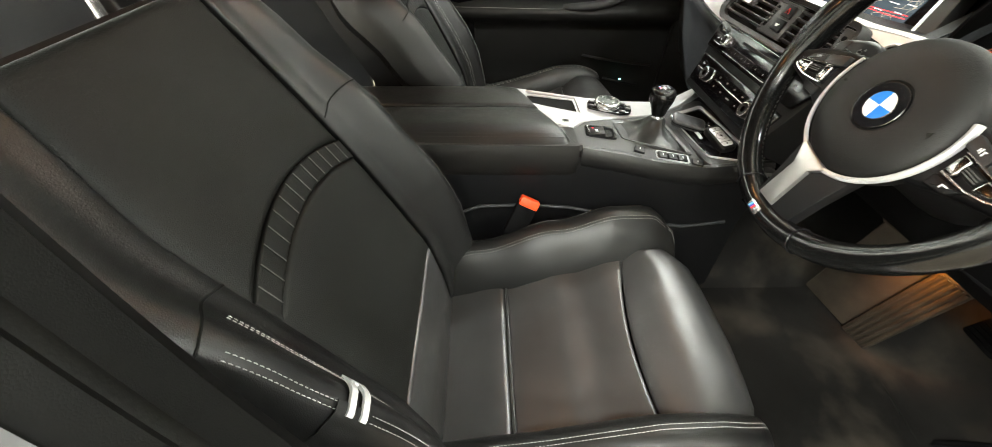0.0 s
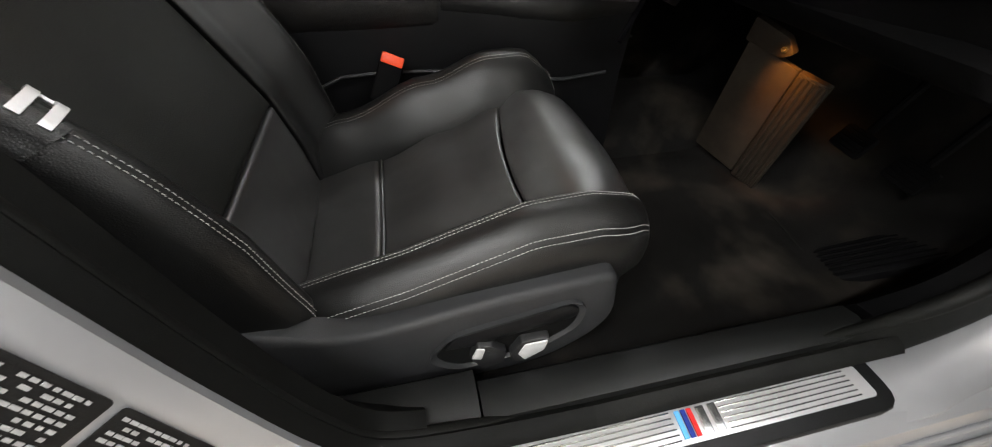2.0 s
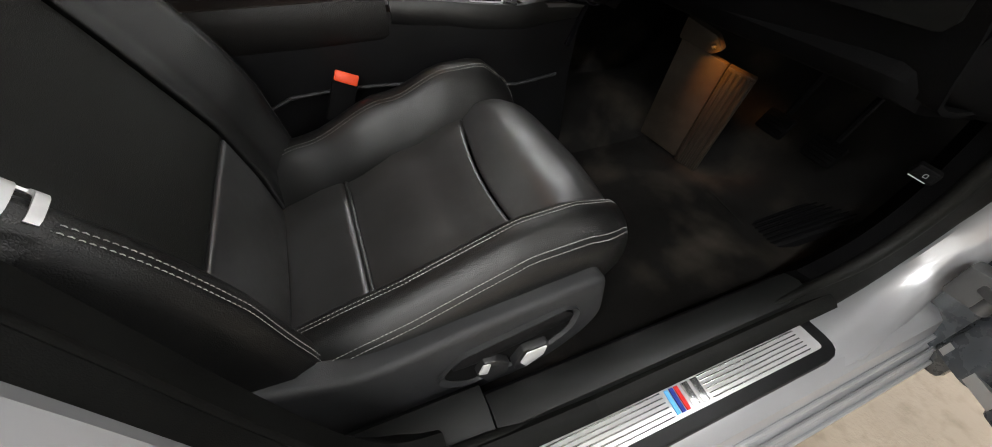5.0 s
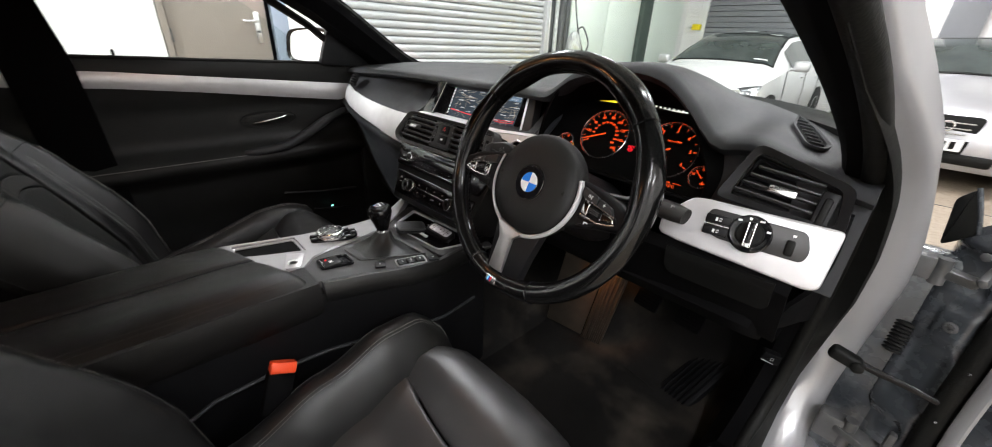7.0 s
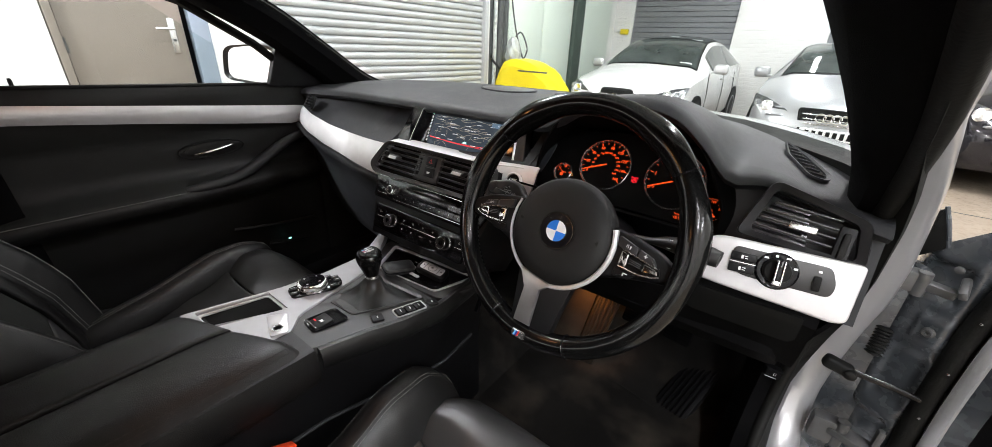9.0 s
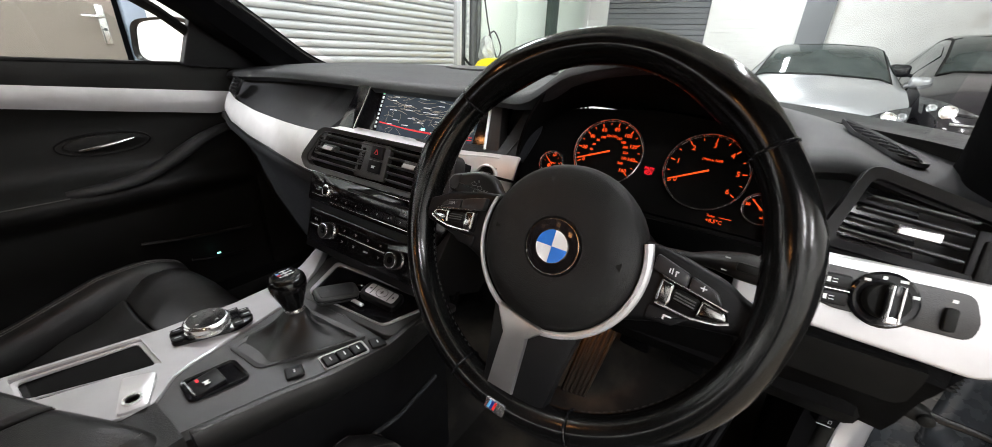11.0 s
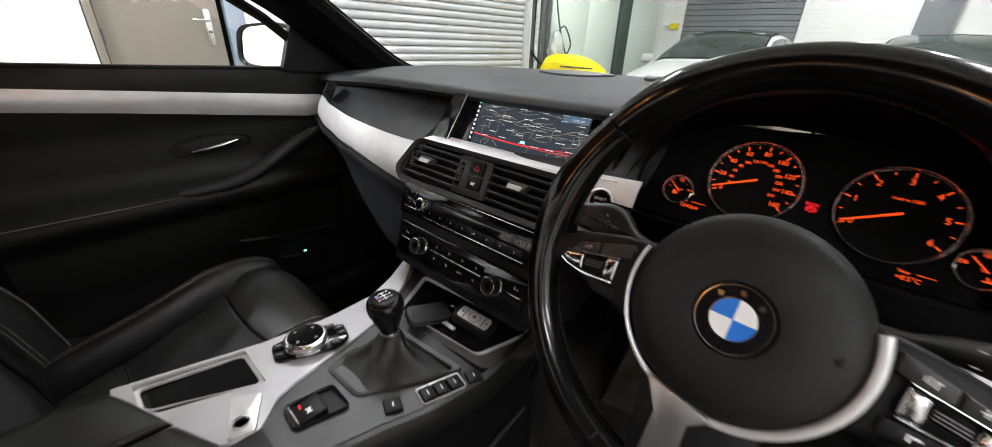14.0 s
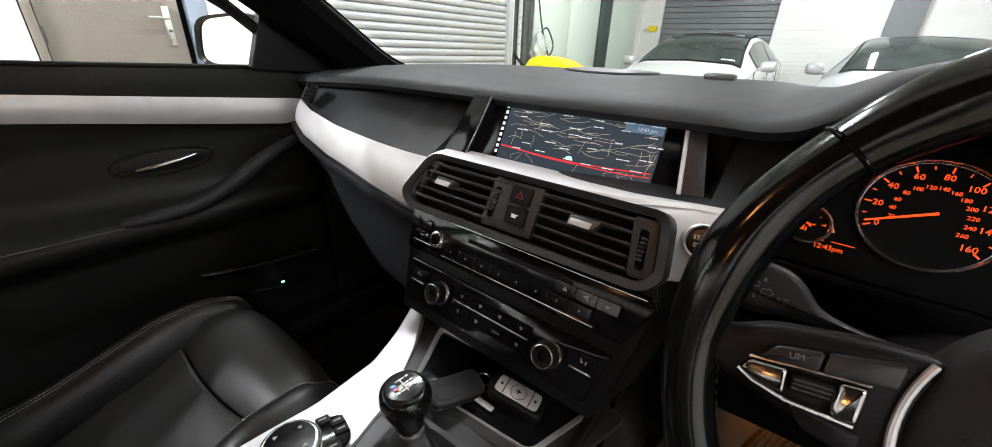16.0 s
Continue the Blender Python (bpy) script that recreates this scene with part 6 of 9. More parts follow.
part("passenger_lid", pillow(lid(-0.155, -0.028, lambda x: 0.085 + (x + 0.155) * 0.42, 0.02), 10, 14, 0.010, 0.06, 0.02, 1, 0.05), ARMREST, arm)
part("driver_lid", pillow(lid(-0.024, 0.122, lambda x: 0.142 + (x + 0.024) * 0.42, 0.022), 12, 16, 0.014, 0.07, 0.035, 1, 0.05), ARMREST, arm)
part("side_wall", loft([[Vector((0.118, y, 0.762)), Vector((0.124, y, 0.745)), Vector((0.124, y, 0.705)), Vector((0.118, y, 0.69)), Vector((0.02, y, 0.69)), Vector((0.02, y, 0.762))] for y in (-0.5, -0.2, 0.0, 0.15, 0.205)]), ARMREST, arm)
part("stitching", stitches([Vector((0.098, y, 0.7785)) for y in [lerp(-0.48, 0.185, k / 20) for k in range(21)]], 0.005, 0.003, 0.0008), RIM_STITCH, arm, smooth=False)
part("stitching", stitches([Vector((0.107, y, 0.7755)) for y in [lerp(-0.48, 0.188, k / 20) for k in range(21)]], 0.005, 0.003, 0.0008), RIM_STITCH, arm, smooth=False)

# ---- steering wheel ----
WU = Vector((0, 0.398, 0.917))
WM = axes((0.4165, 0.452, 1.011), (1, 0, -0.035), WU)
wheel_ob = thing("steering_wheel", "black leather three-spoke steering wheel with silver spoke and round centre badge", "steering wheel", (0.4165, 0.47, 0.83))
R = 0.1755
RM = WM @ Matrix.Translation((-0.0006, -0.0083, -0.0061)) @ Matrix.Rotation(-0.0407, 4, "Y") @ Matrix.Rotation(0.0553, 4, "X")
def rim_arc(a0, a1, n):
    rows = []
    for k in range(n + 1):
        a = radians(lerp(a0, a1, k / n))
        thumb = 0.0035 * (math.exp(-((math.degrees(a) - 12) / 14) ** 2) + math.exp(-((math.degrees(a) - 168) / 14) ** 2) + math.exp(-((math.degrees(a) - 55) / 12) ** 2) + math.exp(-((math.degrees(a) - 125) / 12) ** 2))
        row = []
        for j in range(16):
            q = 2 * math.pi * j / 16
            rr = 0.0158 + thumb
            row.append(RM @ Vector(((R + rr * math.cos(q)) * math.cos(a), (R + rr * math.cos(q)) * math.sin(a), (rr + 0.002) * math.sin(q))))
        rows.append(row)
    return loft(rows, True, True)


for a0, a1, nm in ((38.5, 141.5, "rim_top"), (-68.5, 37.5, "rim_right"), (142.5, 248.5, "rim_left"), (-110.5, -69.5, "rim_bottom")):
    part(nm, rim_arc(a0, a1, 34), RIM_LEATHER, wheel_ob, "polished black leather rim")
for a in (38, 142, 249, -69):
    q = radians(a)
    part("rim_seam", tube([RM @ Vector(((R + 0.0165 * math.cos(t)) * math.cos(q), (R + 0.0165 * math.cos(t)) * math.sin(q), 0.0185 * math.sin(t))) for t in [2 * math.pi * k / 20 for k in range(20)]], 0.0012, 6, True), GLOSS, wheel_ob)
for a0, a1 in ((40, 140), (-66, 36), (144, 246)):
    part("stitching", stitches([RM @ Vector(((R - 0.0158) * math.cos(radians(a)), (R - 0.0158) * math.sin(radians(a)), -0.004)) for a in [lerp(a0, a1, k / 40) for k in range(41)]], 0.004, 0.003, 0.001, (0, -0.9, 0.4)), RIM_STITCH, wheel_ob, smooth=False)
HC = WM @ Matrix.Translation((0, -0.019, 0.0))
part("airbag_cover", lathe([(0.079, -0.030), (0.080, -0.018), (0.078, -0.006), (0.072, 0.002), (0.058, 0.007), (0.035, 0.0095), (0.028, 0.0085), (0.026, 0.0060), (0.0, 0.0060)], HC @ Matrix.Diagonal((1.0, 1.0, 1, 1)), 48), AIRBAG, wheel_ob, "black domed airbag cover")
bd = part("badge_ring", lathe([(0.0255, 0), (0.0255, 0.003), (0.0245, 0.0038), (0.0155, 0.0034), (0, 0.0034)], HC @ Matrix.Translation((0, 0, 0.006)), 40), GLOSS, wheel_ob, "black ringed round badge")
part("badge_rim", tube([HC @ Vector((0.0252 * math.cos(a), 0.0252 * math.sin(a), 0.0092)) for a in [2 * math.pi * k / 40 for k in range(40)]], 0.0006, 6, True, up=(0, -0.9, 0.4)), SPOKE_CHROME, bd)
part("badge_rim", tube([HC @ Vector((0.0156 * math.cos(a), 0.0156 * math.sin(a), 0.0096)) for a in [2 * math.pi * k / 36 for k in range(36)]], 0.0006, 6, True, up=(0, -0.9, 0.4)), SPOKE_CHROME, bd)
for k in range(4):
    sec = [(0, 0)] + [(0.0152 * math.cos(radians(90 * k + 9 * j)), 0.0152 * math.sin(radians(90 * k + 9 * j))) for j in range(11)]
    part("badge_quarter", plate(sec, HC @ Matrix.Translation((0, 0, 0.0094)), 0.0006), BLUE if k % 2 else WHITE_ENAMEL, bd, smooth=False)
bars("badge_mark", [(0.0202 * math.cos(radians(a)), 0.0202 * math.sin(radians(a)), 0.004, 0.004) for a in (48, 90, 132)], HC @ Matrix.Translation((0, 0, 0.0094)), SPOKE_CHROME, bd)
arc = [HC @ Vector((0.0815 * math.cos(radians(a)), 0.0815 * math.sin(radians(a)), -0.004)) for a in [lerp(160, 380, k / 50) for k in range(51)]]
part("silver_arc", tube(arc, [lerp(0.0018, 0.0044, k / 50) for k in range(51)], 8, up=(0, -0.9, 0.4)), ALU, wheel_ob, "silver arc round the airbag cover")
# side spokes with buttons
def facing(pts, sgn):
    return pts if sgn < 0 else pts[::-1]


for sgn in (-1, 1):
    sp = fillet([(sgn * x, y) for x, y in ((0.070, 0.013), (0.100, 0.009), (0.140, -0.001), (0.158, -0.012), (0.176, -0.014), (0.174, -0.034), (0.160, -0.038), (0.128, -0.044), (0.099, -0.051), (0.070, -0.062))], 0.008)
    part("side_spoke", plate(facing(sp, sgn), WM @ Matrix.Translation((0, 0, -0.026)), 0.020, 0.006, 3), PLASTIC, wheel_ob, "black moulded side spoke")
    k1 = fillet([(sgn * x, y) for x, y in ((0.141, -0.0205), (0.1355, -0.0110), (0.1150, -0.0045), (0.1150, -0.0155))], 0.003)
    part("spoke_button", plate(facing(k1[::-1], sgn), WM @ Matrix.Translation((0, 0, -0.007)), 0.0085, 0.0015), SPOKE_BLACK, wheel_ob, "satin black spoke button")
    k2 = fillet([(sgn * x, y) for x, y in ((0.1138, -0.0155), (0.1138, -0.0042), (0.0860, 0.0045), (0.0860, -0.0090))], 0.003)
    part("spoke_button", plate(facing(k2[::-1], sgn), WM @ Matrix.Translation((0, 0, -0.007)), 0.0085, 0.0015), SPOKE_BLACK, wheel_ob, "satin black spoke button")
    s2 = part("switch_bed", plate(facing(fillet([(sgn * x, y) for x, y in ((0.1480, -0.0300), (0.1440, -0.0215), (0.0940, -0.0120), (0.0930, -0.0350), (0.1235, -0.0372))], 0.003)[::-1], sgn), WM @ Matrix.Translation((0, 0, -0.010)), 0.006, 0.001), PLASTIC, wheel_ob)
    chrome = [("inner_switch", [(0.1058, -0.0150), (0.0945, -0.0128), (0.0938, -0.0330), (0.1040, -0.0345), (0.1062, -0.0300)], 0.0105), ("outer_switch", [(0.1475, -0.0300), (0.1445, -0.0230), (0.1262, -0.0195), (0.1245, -0.0340), (0.1400, -0.0330)], 0.0115)]
    for nm, pts, high in chrome:
        part(nm, plate(facing(fillet([(sgn * x, y) for x, y in pts], 0.0025)[::-1], sgn), WM @ Matrix.Translation((0, 0, -0.008)), high, 0.003, 3), SPOKE_CHROME, s2, "smoked chrome switch")
    part("barrel", lathe([(0.0030, -0.0100), (0.0052, -0.0085), (0.0056, 0.0), (0.0052, 0.0085), (0.0030, 0.0100)], WM @ pose(sgn * 0.1152, -0.0245, -0.002, 0, 90, sgn * -10), 20), RUBBER, s2, "ribbed black barrel")
    for q in (-0.0024, 0.0, 0.0024):
        part("barrel_rib", tube([WM @ Vector((sgn * (0.1152 - 0.0078), -0.0232 + q, 0.0034)), WM @ Vector((sgn * (0.1152 + 0.0078), -0.0258 + q, 0.0034))], 0.0006, 5), VENT_BLACK, s2)
    part("lower_edge", tube([WM @ Vector((sgn * x, y, 0.0006)) for x, y in ((0.0950, -0.0342), (0.1100, -0.0356), (0.1235, -0.0366), (0.1400, -0.0340), (0.1478, -0.0305))], 0.0012, 8), CHROME, s2, "bright lower edge")
    part("upper_edge", tube([WM @ Vector((sgn * x, y, 0.0016)) for x, y in ((0.1448, -0.0218), (0.1250, -0.0176), (0.0948, -0.0115))], 0.0008, 6), CHROME, s2, "bright upper edge")
    k4 = fillet([(sgn * x, y) for x, y in ((0.122, -0.0375), (0.090, -0.0375), (0.090, -0.0500), (0.112, -0.0485))], 0.003)
    part("spoke_button", plate(facing(k4, sgn), WM @ Matrix.Translation((0, 0, -0.007)), 0.004, 0.0015), PLASTIC, wheel_ob)
words("legend", "LIM", 0.0046, WM @ Matrix.Translation((-0.1255, -0.0120, 0.0018)) @ Matrix.Rotation(0.27, 4, "Z"), DIM_MARK, wheel_ob)
for sx in (-0.058, 0.058):
    part("horn_mark", plate([(sx - 0.005, 0.000), (sx - 0.005, 0.004), (sx + 0.001, 0.003), (sx + 0.005, 0.006), (sx + 0.005, -0.002), (sx + 0.001, 0.001)][::-1], HC @ Matrix.Translation((0, 0, 0.0060)), 0.0008), RUBBER, wheel_ob)
bars("voice_symbol", [(0.0985, -0.0060, 0.0008, 0.0035), (0.1005, -0.0060, 0.0008, 0.0050), (0.1040, -0.0055, 0.0025, 0.0012), (0.1035, -0.0075, 0.0010, 0.0040)], WM @ Matrix.Translation((0, 0, 0.0016)), WHITE_MARK, wheel_ob)
bars("plus_symbol", [(0.1250, -0.0112, 0.0045, 0.0008), (0.1250, -0.0112, 0.0008, 0.0045)], WM @ Matrix.Translation((0, 0, 0.0016)), WHITE_MARK, wheel_ob)
bars("phone_symbol", [(0.107, -0.042, 0.006, 0.0014), (0.1042, -0.0435, 0.0014, 0.004)], WM @ Matrix.Translation((0, 0, -0.0028)), WHITE_MARK, wheel_ob)
# lower spoke: silver centre, dark flanks
part("lower_spoke", plate([(-0.048, -0.085), (0.046, -0.085), (0.038, -0.130), (0.034, -0.172), (-0.034, -0.172), (-0.040, -0.130)][::-1], WM @ Matrix.Translation((0, 0, -0.022)), 0.016, 0.004), PLASTIC, wheel_ob)
part("silver_spoke", plate([(-0.038, -0.088), (0.020, -0.098), (0.004, -0.112), (0.006, -0.168), (-0.022, -0.168), (-0.022, -0.115)][::-1], WM @ Matrix.Translation((-0.004, 0, -0.008)), 0.008, 0.003), SPOKE_METAL, wheel_ob, "brushed silver lower spoke")
em = RM @ Matrix.Translation((-0.008, -R, 0.0165))
part("rim_emblem", plate(fillet(rect(-0.011, -0.006, 0.011, 0.006), 0.002), em, 0.0018, 0.0006), CHROME, wheel_ob)
for k, mt in enumerate((LIGHT_BLUE, NAVY, RED)):
    part("stripe", plate([(-0.008 + 0.003 * k, -0.004), (-0.0055 + 0.003 * k, -0.004), (-0.0035 + 0.003 * k, 0.004), (-0.006 + 0.003 * k, 0.004)], em @ Matrix.Translation((0, 0, 0.0018)), 0.0004), mt, wheel_ob)
# column shroud and stalks
column = thing("steering_column", "black steering column shroud with indicator and wiper stalks", "steering column", (0.417, 0.58, 0.86))
cr = []
for k in range(9):
    t = k / 8
    c = WM @ Vector((0, -0.02 - 0.01 * t, -0.035 - 0.16 * t))
    cr.append([c + WM.to_3x3() @ Vector((0.062 * math.cos(q) * (1 + 0.25 * t), 0.050 * math.sin(q) * (1 + 0.2 * t), 0)) for q in [2 * math.pi * j / 20 for j in range(20)]])
part("shroud", loft(cr), PLASTIC, column)
for sgn in (-1, 1):
    if sgn < 0:
        fin = fillet([(-0.060, 0.0055), (-0.100, 0.0075), (-0.118, 0.0130), (-0.127, 0.0240), (-0.138, 0.0310), (-0.155, 0.0330), (-0.194, 0.0200), (-0.200, 0.0095), (-0.194, -0.0030), (-0.150, -0.0065), (-0.132, -0.0015), (-0.112, 0.0005), (-0.060, -0.0025)], [0.002, 0.01, 0.02, 0.006, 0.006, 0.008, 0.006, 0.006, 0.006, 0.008, 0.01, 0.02, 0.002])
        SP = WM @ Matrix.Translation((0, 0, -0.098)) @ Matrix.Rotation(0.05, 4, "Y")
        st = part("stalk", plate(fin, SP, 0.0165, 0.006, 3), STALK, column, "grey-black indicator stalk with a broad flat end")
        part("stalk_end", plate(fillet([(-0.178, 0.0225), (-0.190, 0.0185), (-0.195, 0.0095), (-0.190, 0.0015), (-0.180, 0.0010)], 0.002), SP @ Matrix.Translation((0, 0, 0.0155)), 0.002, 0.0008), SPOKE_BLACK, st, "black switch on the stalk's end")
        face_m = SP @ Matrix.Translation((0, 0, 0.0167))
        for sx, sy, turn in ((-0.1575, 0.0145, 1), (-0.1480, 0.0110, -1)):
            part("turn_arrow", tube([face_m @ Vector((sx + turn * a, sy + b, 0)) for a, b in ((-0.0040, 0.0), (0.0, 0.0036), (0.0, 0.0017), (0.0035, 0.0017), (0.0035, -0.0017), (0.0, -0.0017), (0.0, -0.0036))], 0.0003, 4, True), DIM_MARK, st)
        words("legend", "R", 0.0042, face_m @ Matrix.Translation((-0.1515, 0.0190, 0)), DIM_MARK, st)
        words("legend", "L", 0.0042, face_m @ Matrix.Translation((-0.1545, 0.0060, 0)), DIM_MARK, st)
        words("legend", "P", 0.0046, face_m @ Matrix.Translation((-0.1405, 0.0085, 0)), DIM_MARK, st)
        bars("stalk_symbol", [(-0.1365, 0.0102, 0.0028, 0.0006), (-0.1360, 0.0085, 0.0034, 0.0006), (-0.1365, 0.0068, 0.0028, 0.0006)], face_m, DIM_MARK, st)
        continue
    line_pts = ((0.05, 0.002, -0.100), (0.105, 0.008, -0.097), (0.124, 0.012, -0.094), (0.148, 0.014, -0.092), (0.182, 0.014, -0.090), (0.198, 0.013, -0.089))
    pts = [WM @ Vector(p) for p in line_pts]
    st = part("stalk", tube(pts, [0.006, 0.0065, 0.012, 0.0175, 0.0175, 0.0150], 16, flat=0.72), STALK, column, "grey-black wiper stalk")
    part("stalk_wheel", box((0.152, 0.0130, -0.0770), (0.019, 0.009, 0.008), 0.0025, 2, WM), RUBBER, st)
    bars("stalk_line", [(0.134, 0.018, 0.0045, 0.0012), (0.134, 0.006, 0.0045, 0.0012)], WM @ Matrix.Translation((0, 0, -0.0785)), WHITE_MARK, st)
    bars("stalk_symbol", [(-0.0015, 0.002, 0.0010, 0.004), (0.001, 0.003, 0.004, 0.0010), (0.0015, -0.001, 0.004, 0.0010), (0.002, -0.003, 0.0010, 0.003)], WM @ Matrix.Translation((0.180, 0.018, -0.0765)), DIM_MARK, st)

# ---- pedals ----
acc = thing("accelerator_pedal", "tall ribbed accelerator pedal lit amber by the footwell lamp", "pedal", (0.33, 0.90, 0.35))
AM = axes((0.3715, 0.8955, 0.4925), (0.155, 0.064, -0.027), (0.075, -0.017, 0.277))
part("pad", plate(fillet(rect(-0.062, -0.143, 0.0, 0.143), 0.004), AM @ Matrix.Translation((0, 0, -0.014)), 0.014, 0.003), PEDAL, acc)
part("side_plate", plate(fillet([(-0.180, -0.130), (-0.064, -0.140), (-0.064, 0.140), (-0.120, 0.146), (-0.180, 0.150)], 0.006), AM @ Matrix.Translation((0, 0, -0.018)), 0.012, 0.003), PEDAL, acc, "flat plate beside the pedal")
cover_plate = part("pedal_hinge", plate(fillet([(-0.185, 0.152), (-0.105, 0.150), (-0.086, 0.168), (-0.110, 0.190), (-0.185, 0.200)], 0.006), AM @ Matrix.Translation((0, 0, -0.012)), 0.016, 0.003), PEDAL, acc)
part("hinge_pin", lathe([(0.006, 0), (0.006, 0.003), (0.003, 0.0035), (0, 0.002)], AM @ Matrix.Translation((-0.106, 0.170, 0.004)), 14), CHROME, cover_plate)
for k in range(5):
    part("rib", box((-0.053 + 0.0116 * k, 0.0, 0.001), (0.0072, 0.276, 0.0044), 0.0012, 1, AM), PEDAL, acc)
# pads and levers near-black: the dark of the footwell is in their colour
for nm, x, lab in (("brake_pedal", 0.435, "brake pedal with a dusty rubber pad"), ("clutch_pedal", 0.555, "clutch pedal with a dusty rubber pad")):
    pd = thing(nm, lab, "pedal", (x, 1.03, 0.42))
    PMx = axes((x - 0.02, 1.010, 0.515), (0.98, -0.1, 0), (0, 0.55, 0.83))
    part("pad", plate(fillet(rect(-0.036, -0.026, 0.036, 0.026), 0.008), PMx, 0.010, 0.003), SHADE_BLACK, pd)
    for k in range(5):
        part("rib", box((0, -0.018 + 0.009 * k, 0.0105), (0.062, 0.003, 0.003), 0.001, 1, PMx), SHADE_BLACK, pd)
    part("lever", tube([Vector((x - 0.02, 1.022, 0.515)), Vector((x - 0.02, 1.08, 0.62)), Vector((x - 0.01, 1.13, 0.76))], 0.008, 8), SHADE_BLACK, pd)
rest = thing("foot_rest", "ribbed dark foot rest against the side of the footwell", "foot rest", (0.61, 0.96, 0.345))
FR = axes((0.600, 0.985, 0.385), (0.93, -0.30, 0.05), (0.12, 0.88, 0.42))
part("pad", plate(fillet(rect(-0.045, -0.125, 0.045, 0.14), 0.008), FR @ Matrix.Translation((0, 0, -0.02)), 0.02, 0.004), PLASTIC, rest)
# ribs darkened by colour for the footwell shade
for k in range(6):
    part("rib", box((-0.032 + 0.0128 * k, 0.0, 0.001), (0.006, 0.23, 0.005), 0.0015, 1, FR), SHADE_BLACK, rest)

# ---- front seats ----
def cushion_z(y):
    return ramp(y, (-0.10, 0.462), (0.062, 0.499), (0.18, 0.545), (0.285, 0.585)) if y < 0.285 else line(y, (0.285, 0.585), (0.33, 0.602), (0.37, 0.602), (0.405, 0.588), (0.425, 0.56), (0.432, 0.53))


def spine(s):
    """The middle of the backrest's front, from the cushion up: y, z."""
    z = lerp(0.462, 1.075, s)
    y = line(z, (0.462, -0.055), (0.55, -0.072), (0.64, -0.098), (0.80, -0.178), (0.95, -0.262), (1.06, -0.315), (1.10, -0.33))
    return Vector((0, y, z))


def spine_out(s):
    d = spine(min(s + 0.08, 1)) - spine(max(s - 0.08, 0))
    return Vector((0, d.z, -d.y)).normalized()


def car_seat(cx, side, dy, label):
    """side +1: the door is on the right of the seat."""
    seat = thing("car_seat", label, "seat", (cx, dy + 0.15, FLOOR_Z), "front seats")

    def at(dx, y, z):
        return Vector((cx + side * dx, y + dy, z))

    def seam_y(dx):
        """The seam between the centre panel and the thigh support."""
        return 0.2655 + 0.57 * (dx - 0.07) ** 2

    # cushion
    def flat(y0, y1, x0, x1):
        def f(u, v):
            x = lerp(x0, x1, u)
            y = lerp(y0, seam_y(x) - 0.001 if y1 > 0.2 else y1, v)
            return at(x, y, cushion_z(y) - 0.010 * (1 - (x / 0.19) ** 2) + 0.004)
        return f
    cushion = part("cushion_base", join(box((cx, dy + 0.16, 0.418), (0.42, 0.44, 0.07), 0.02)), PLASTIC, seat)
    part("rear_cushion_panel", pillow(flat(-0.09, 0.058, -0.168, 0.168), 8, 4, 0.006, 0.05, 0.08, side), LEATHER_SMOOTH, seat)
    part("cushion_piping", tube([at(x, 0.061, cushion_z(0.061) - 0.010 * (1 - (x / 0.19) ** 2) + 0.0032) for x in [lerp(-0.150, 0.150, k / 16) for k in range(17)]], 0.0030, 8), LEATHER_SMOOTH, seat)
    part("centre_cushion_panel", pillow(flat(0.063, 0.287, -0.168, 0.168), 10, 8, 0.005, 0.04, 0.03, side), LEATHER_SMOOTH, seat)

    def thigh(u, v):
        x = lerp(-0.172, 0.205, u)
        k = lerp(0, 1, v)
        bow = lerp(seam_y(x) + 0.001 - 0.288, 0.006 * (1 - (2 * u - 1) ** 2) - 0.012 * max(0.0, x - 0.05) / 0.15, min(1.0, k / 0.6))
        y = line(k, (0, 0.288), (0.3, 0.335), (0.55, 0.382), (0.72, 0.412), (0.86, 0.430), (1, 0.430))
        z = -0.008 * (1 - (x / 0.19) ** 2) * max(0.0, 1 - k / 0.4) + line(k, (0, 0.580), (0.12, 0.600), (0.3, 0.620), (0.55, 0.620), (0.72, 0.602), (0.86, 0.560), (1, 0.47))
        round_x = 0.03 * max(0, abs(2 * u - 1) - 0.7) / 0.3
        return at(x, y + bow - round_x * 0.6, z - round_x * 0.35)
    part("thigh_support", pillow(thigh, 10, 12, 0.006, 0.05, 0.03, side), LEATHER_SMOOTH, seat)

    def bolster(sgn, wide, high, y_end):
        """A cushion bolster: u across it from the seam over the ridge and down, v from back to front."""
        if sgn < 0:
            arch = [(0.146, -0.058), (0.154, -0.030), (0.166, -0.004), (0.180, 0.020), (0.198, 0.036), (0.218, 0.040), (0.238, 0.030), (0.250, 0.004), (0.252, -0.04), (0.246, -0.09)]
        else:
            arch = [(0.150, -0.050), (0.157, -0.022), (0.168, 0.004), (0.182, 0.018), (0.203, 0.022), (0.223, 0.012), (0.238, -0.008), (0.244, -0.030), (0.244, -0.06), (0.238, -0.10)]
        fine = smooth_path([Vector((a, b, 0)) for a, b in arch], 61)

        def f(u, v):
            i = min(max(u, 0.0), 1.0) * 60
            k = min(int(i), 59)
            q = fine[k].lerp(fine[k + 1], i - k)
            y = lerp(-0.085, y_end, v)
            if sgn < 0:
                zr = ramp(y, (-0.10, 0.490), (0.0, 0.528), (0.165, 0.588), (0.285, 0.628), (0.345, 0.630), (0.39, 0.606), (0.43, 0.550))
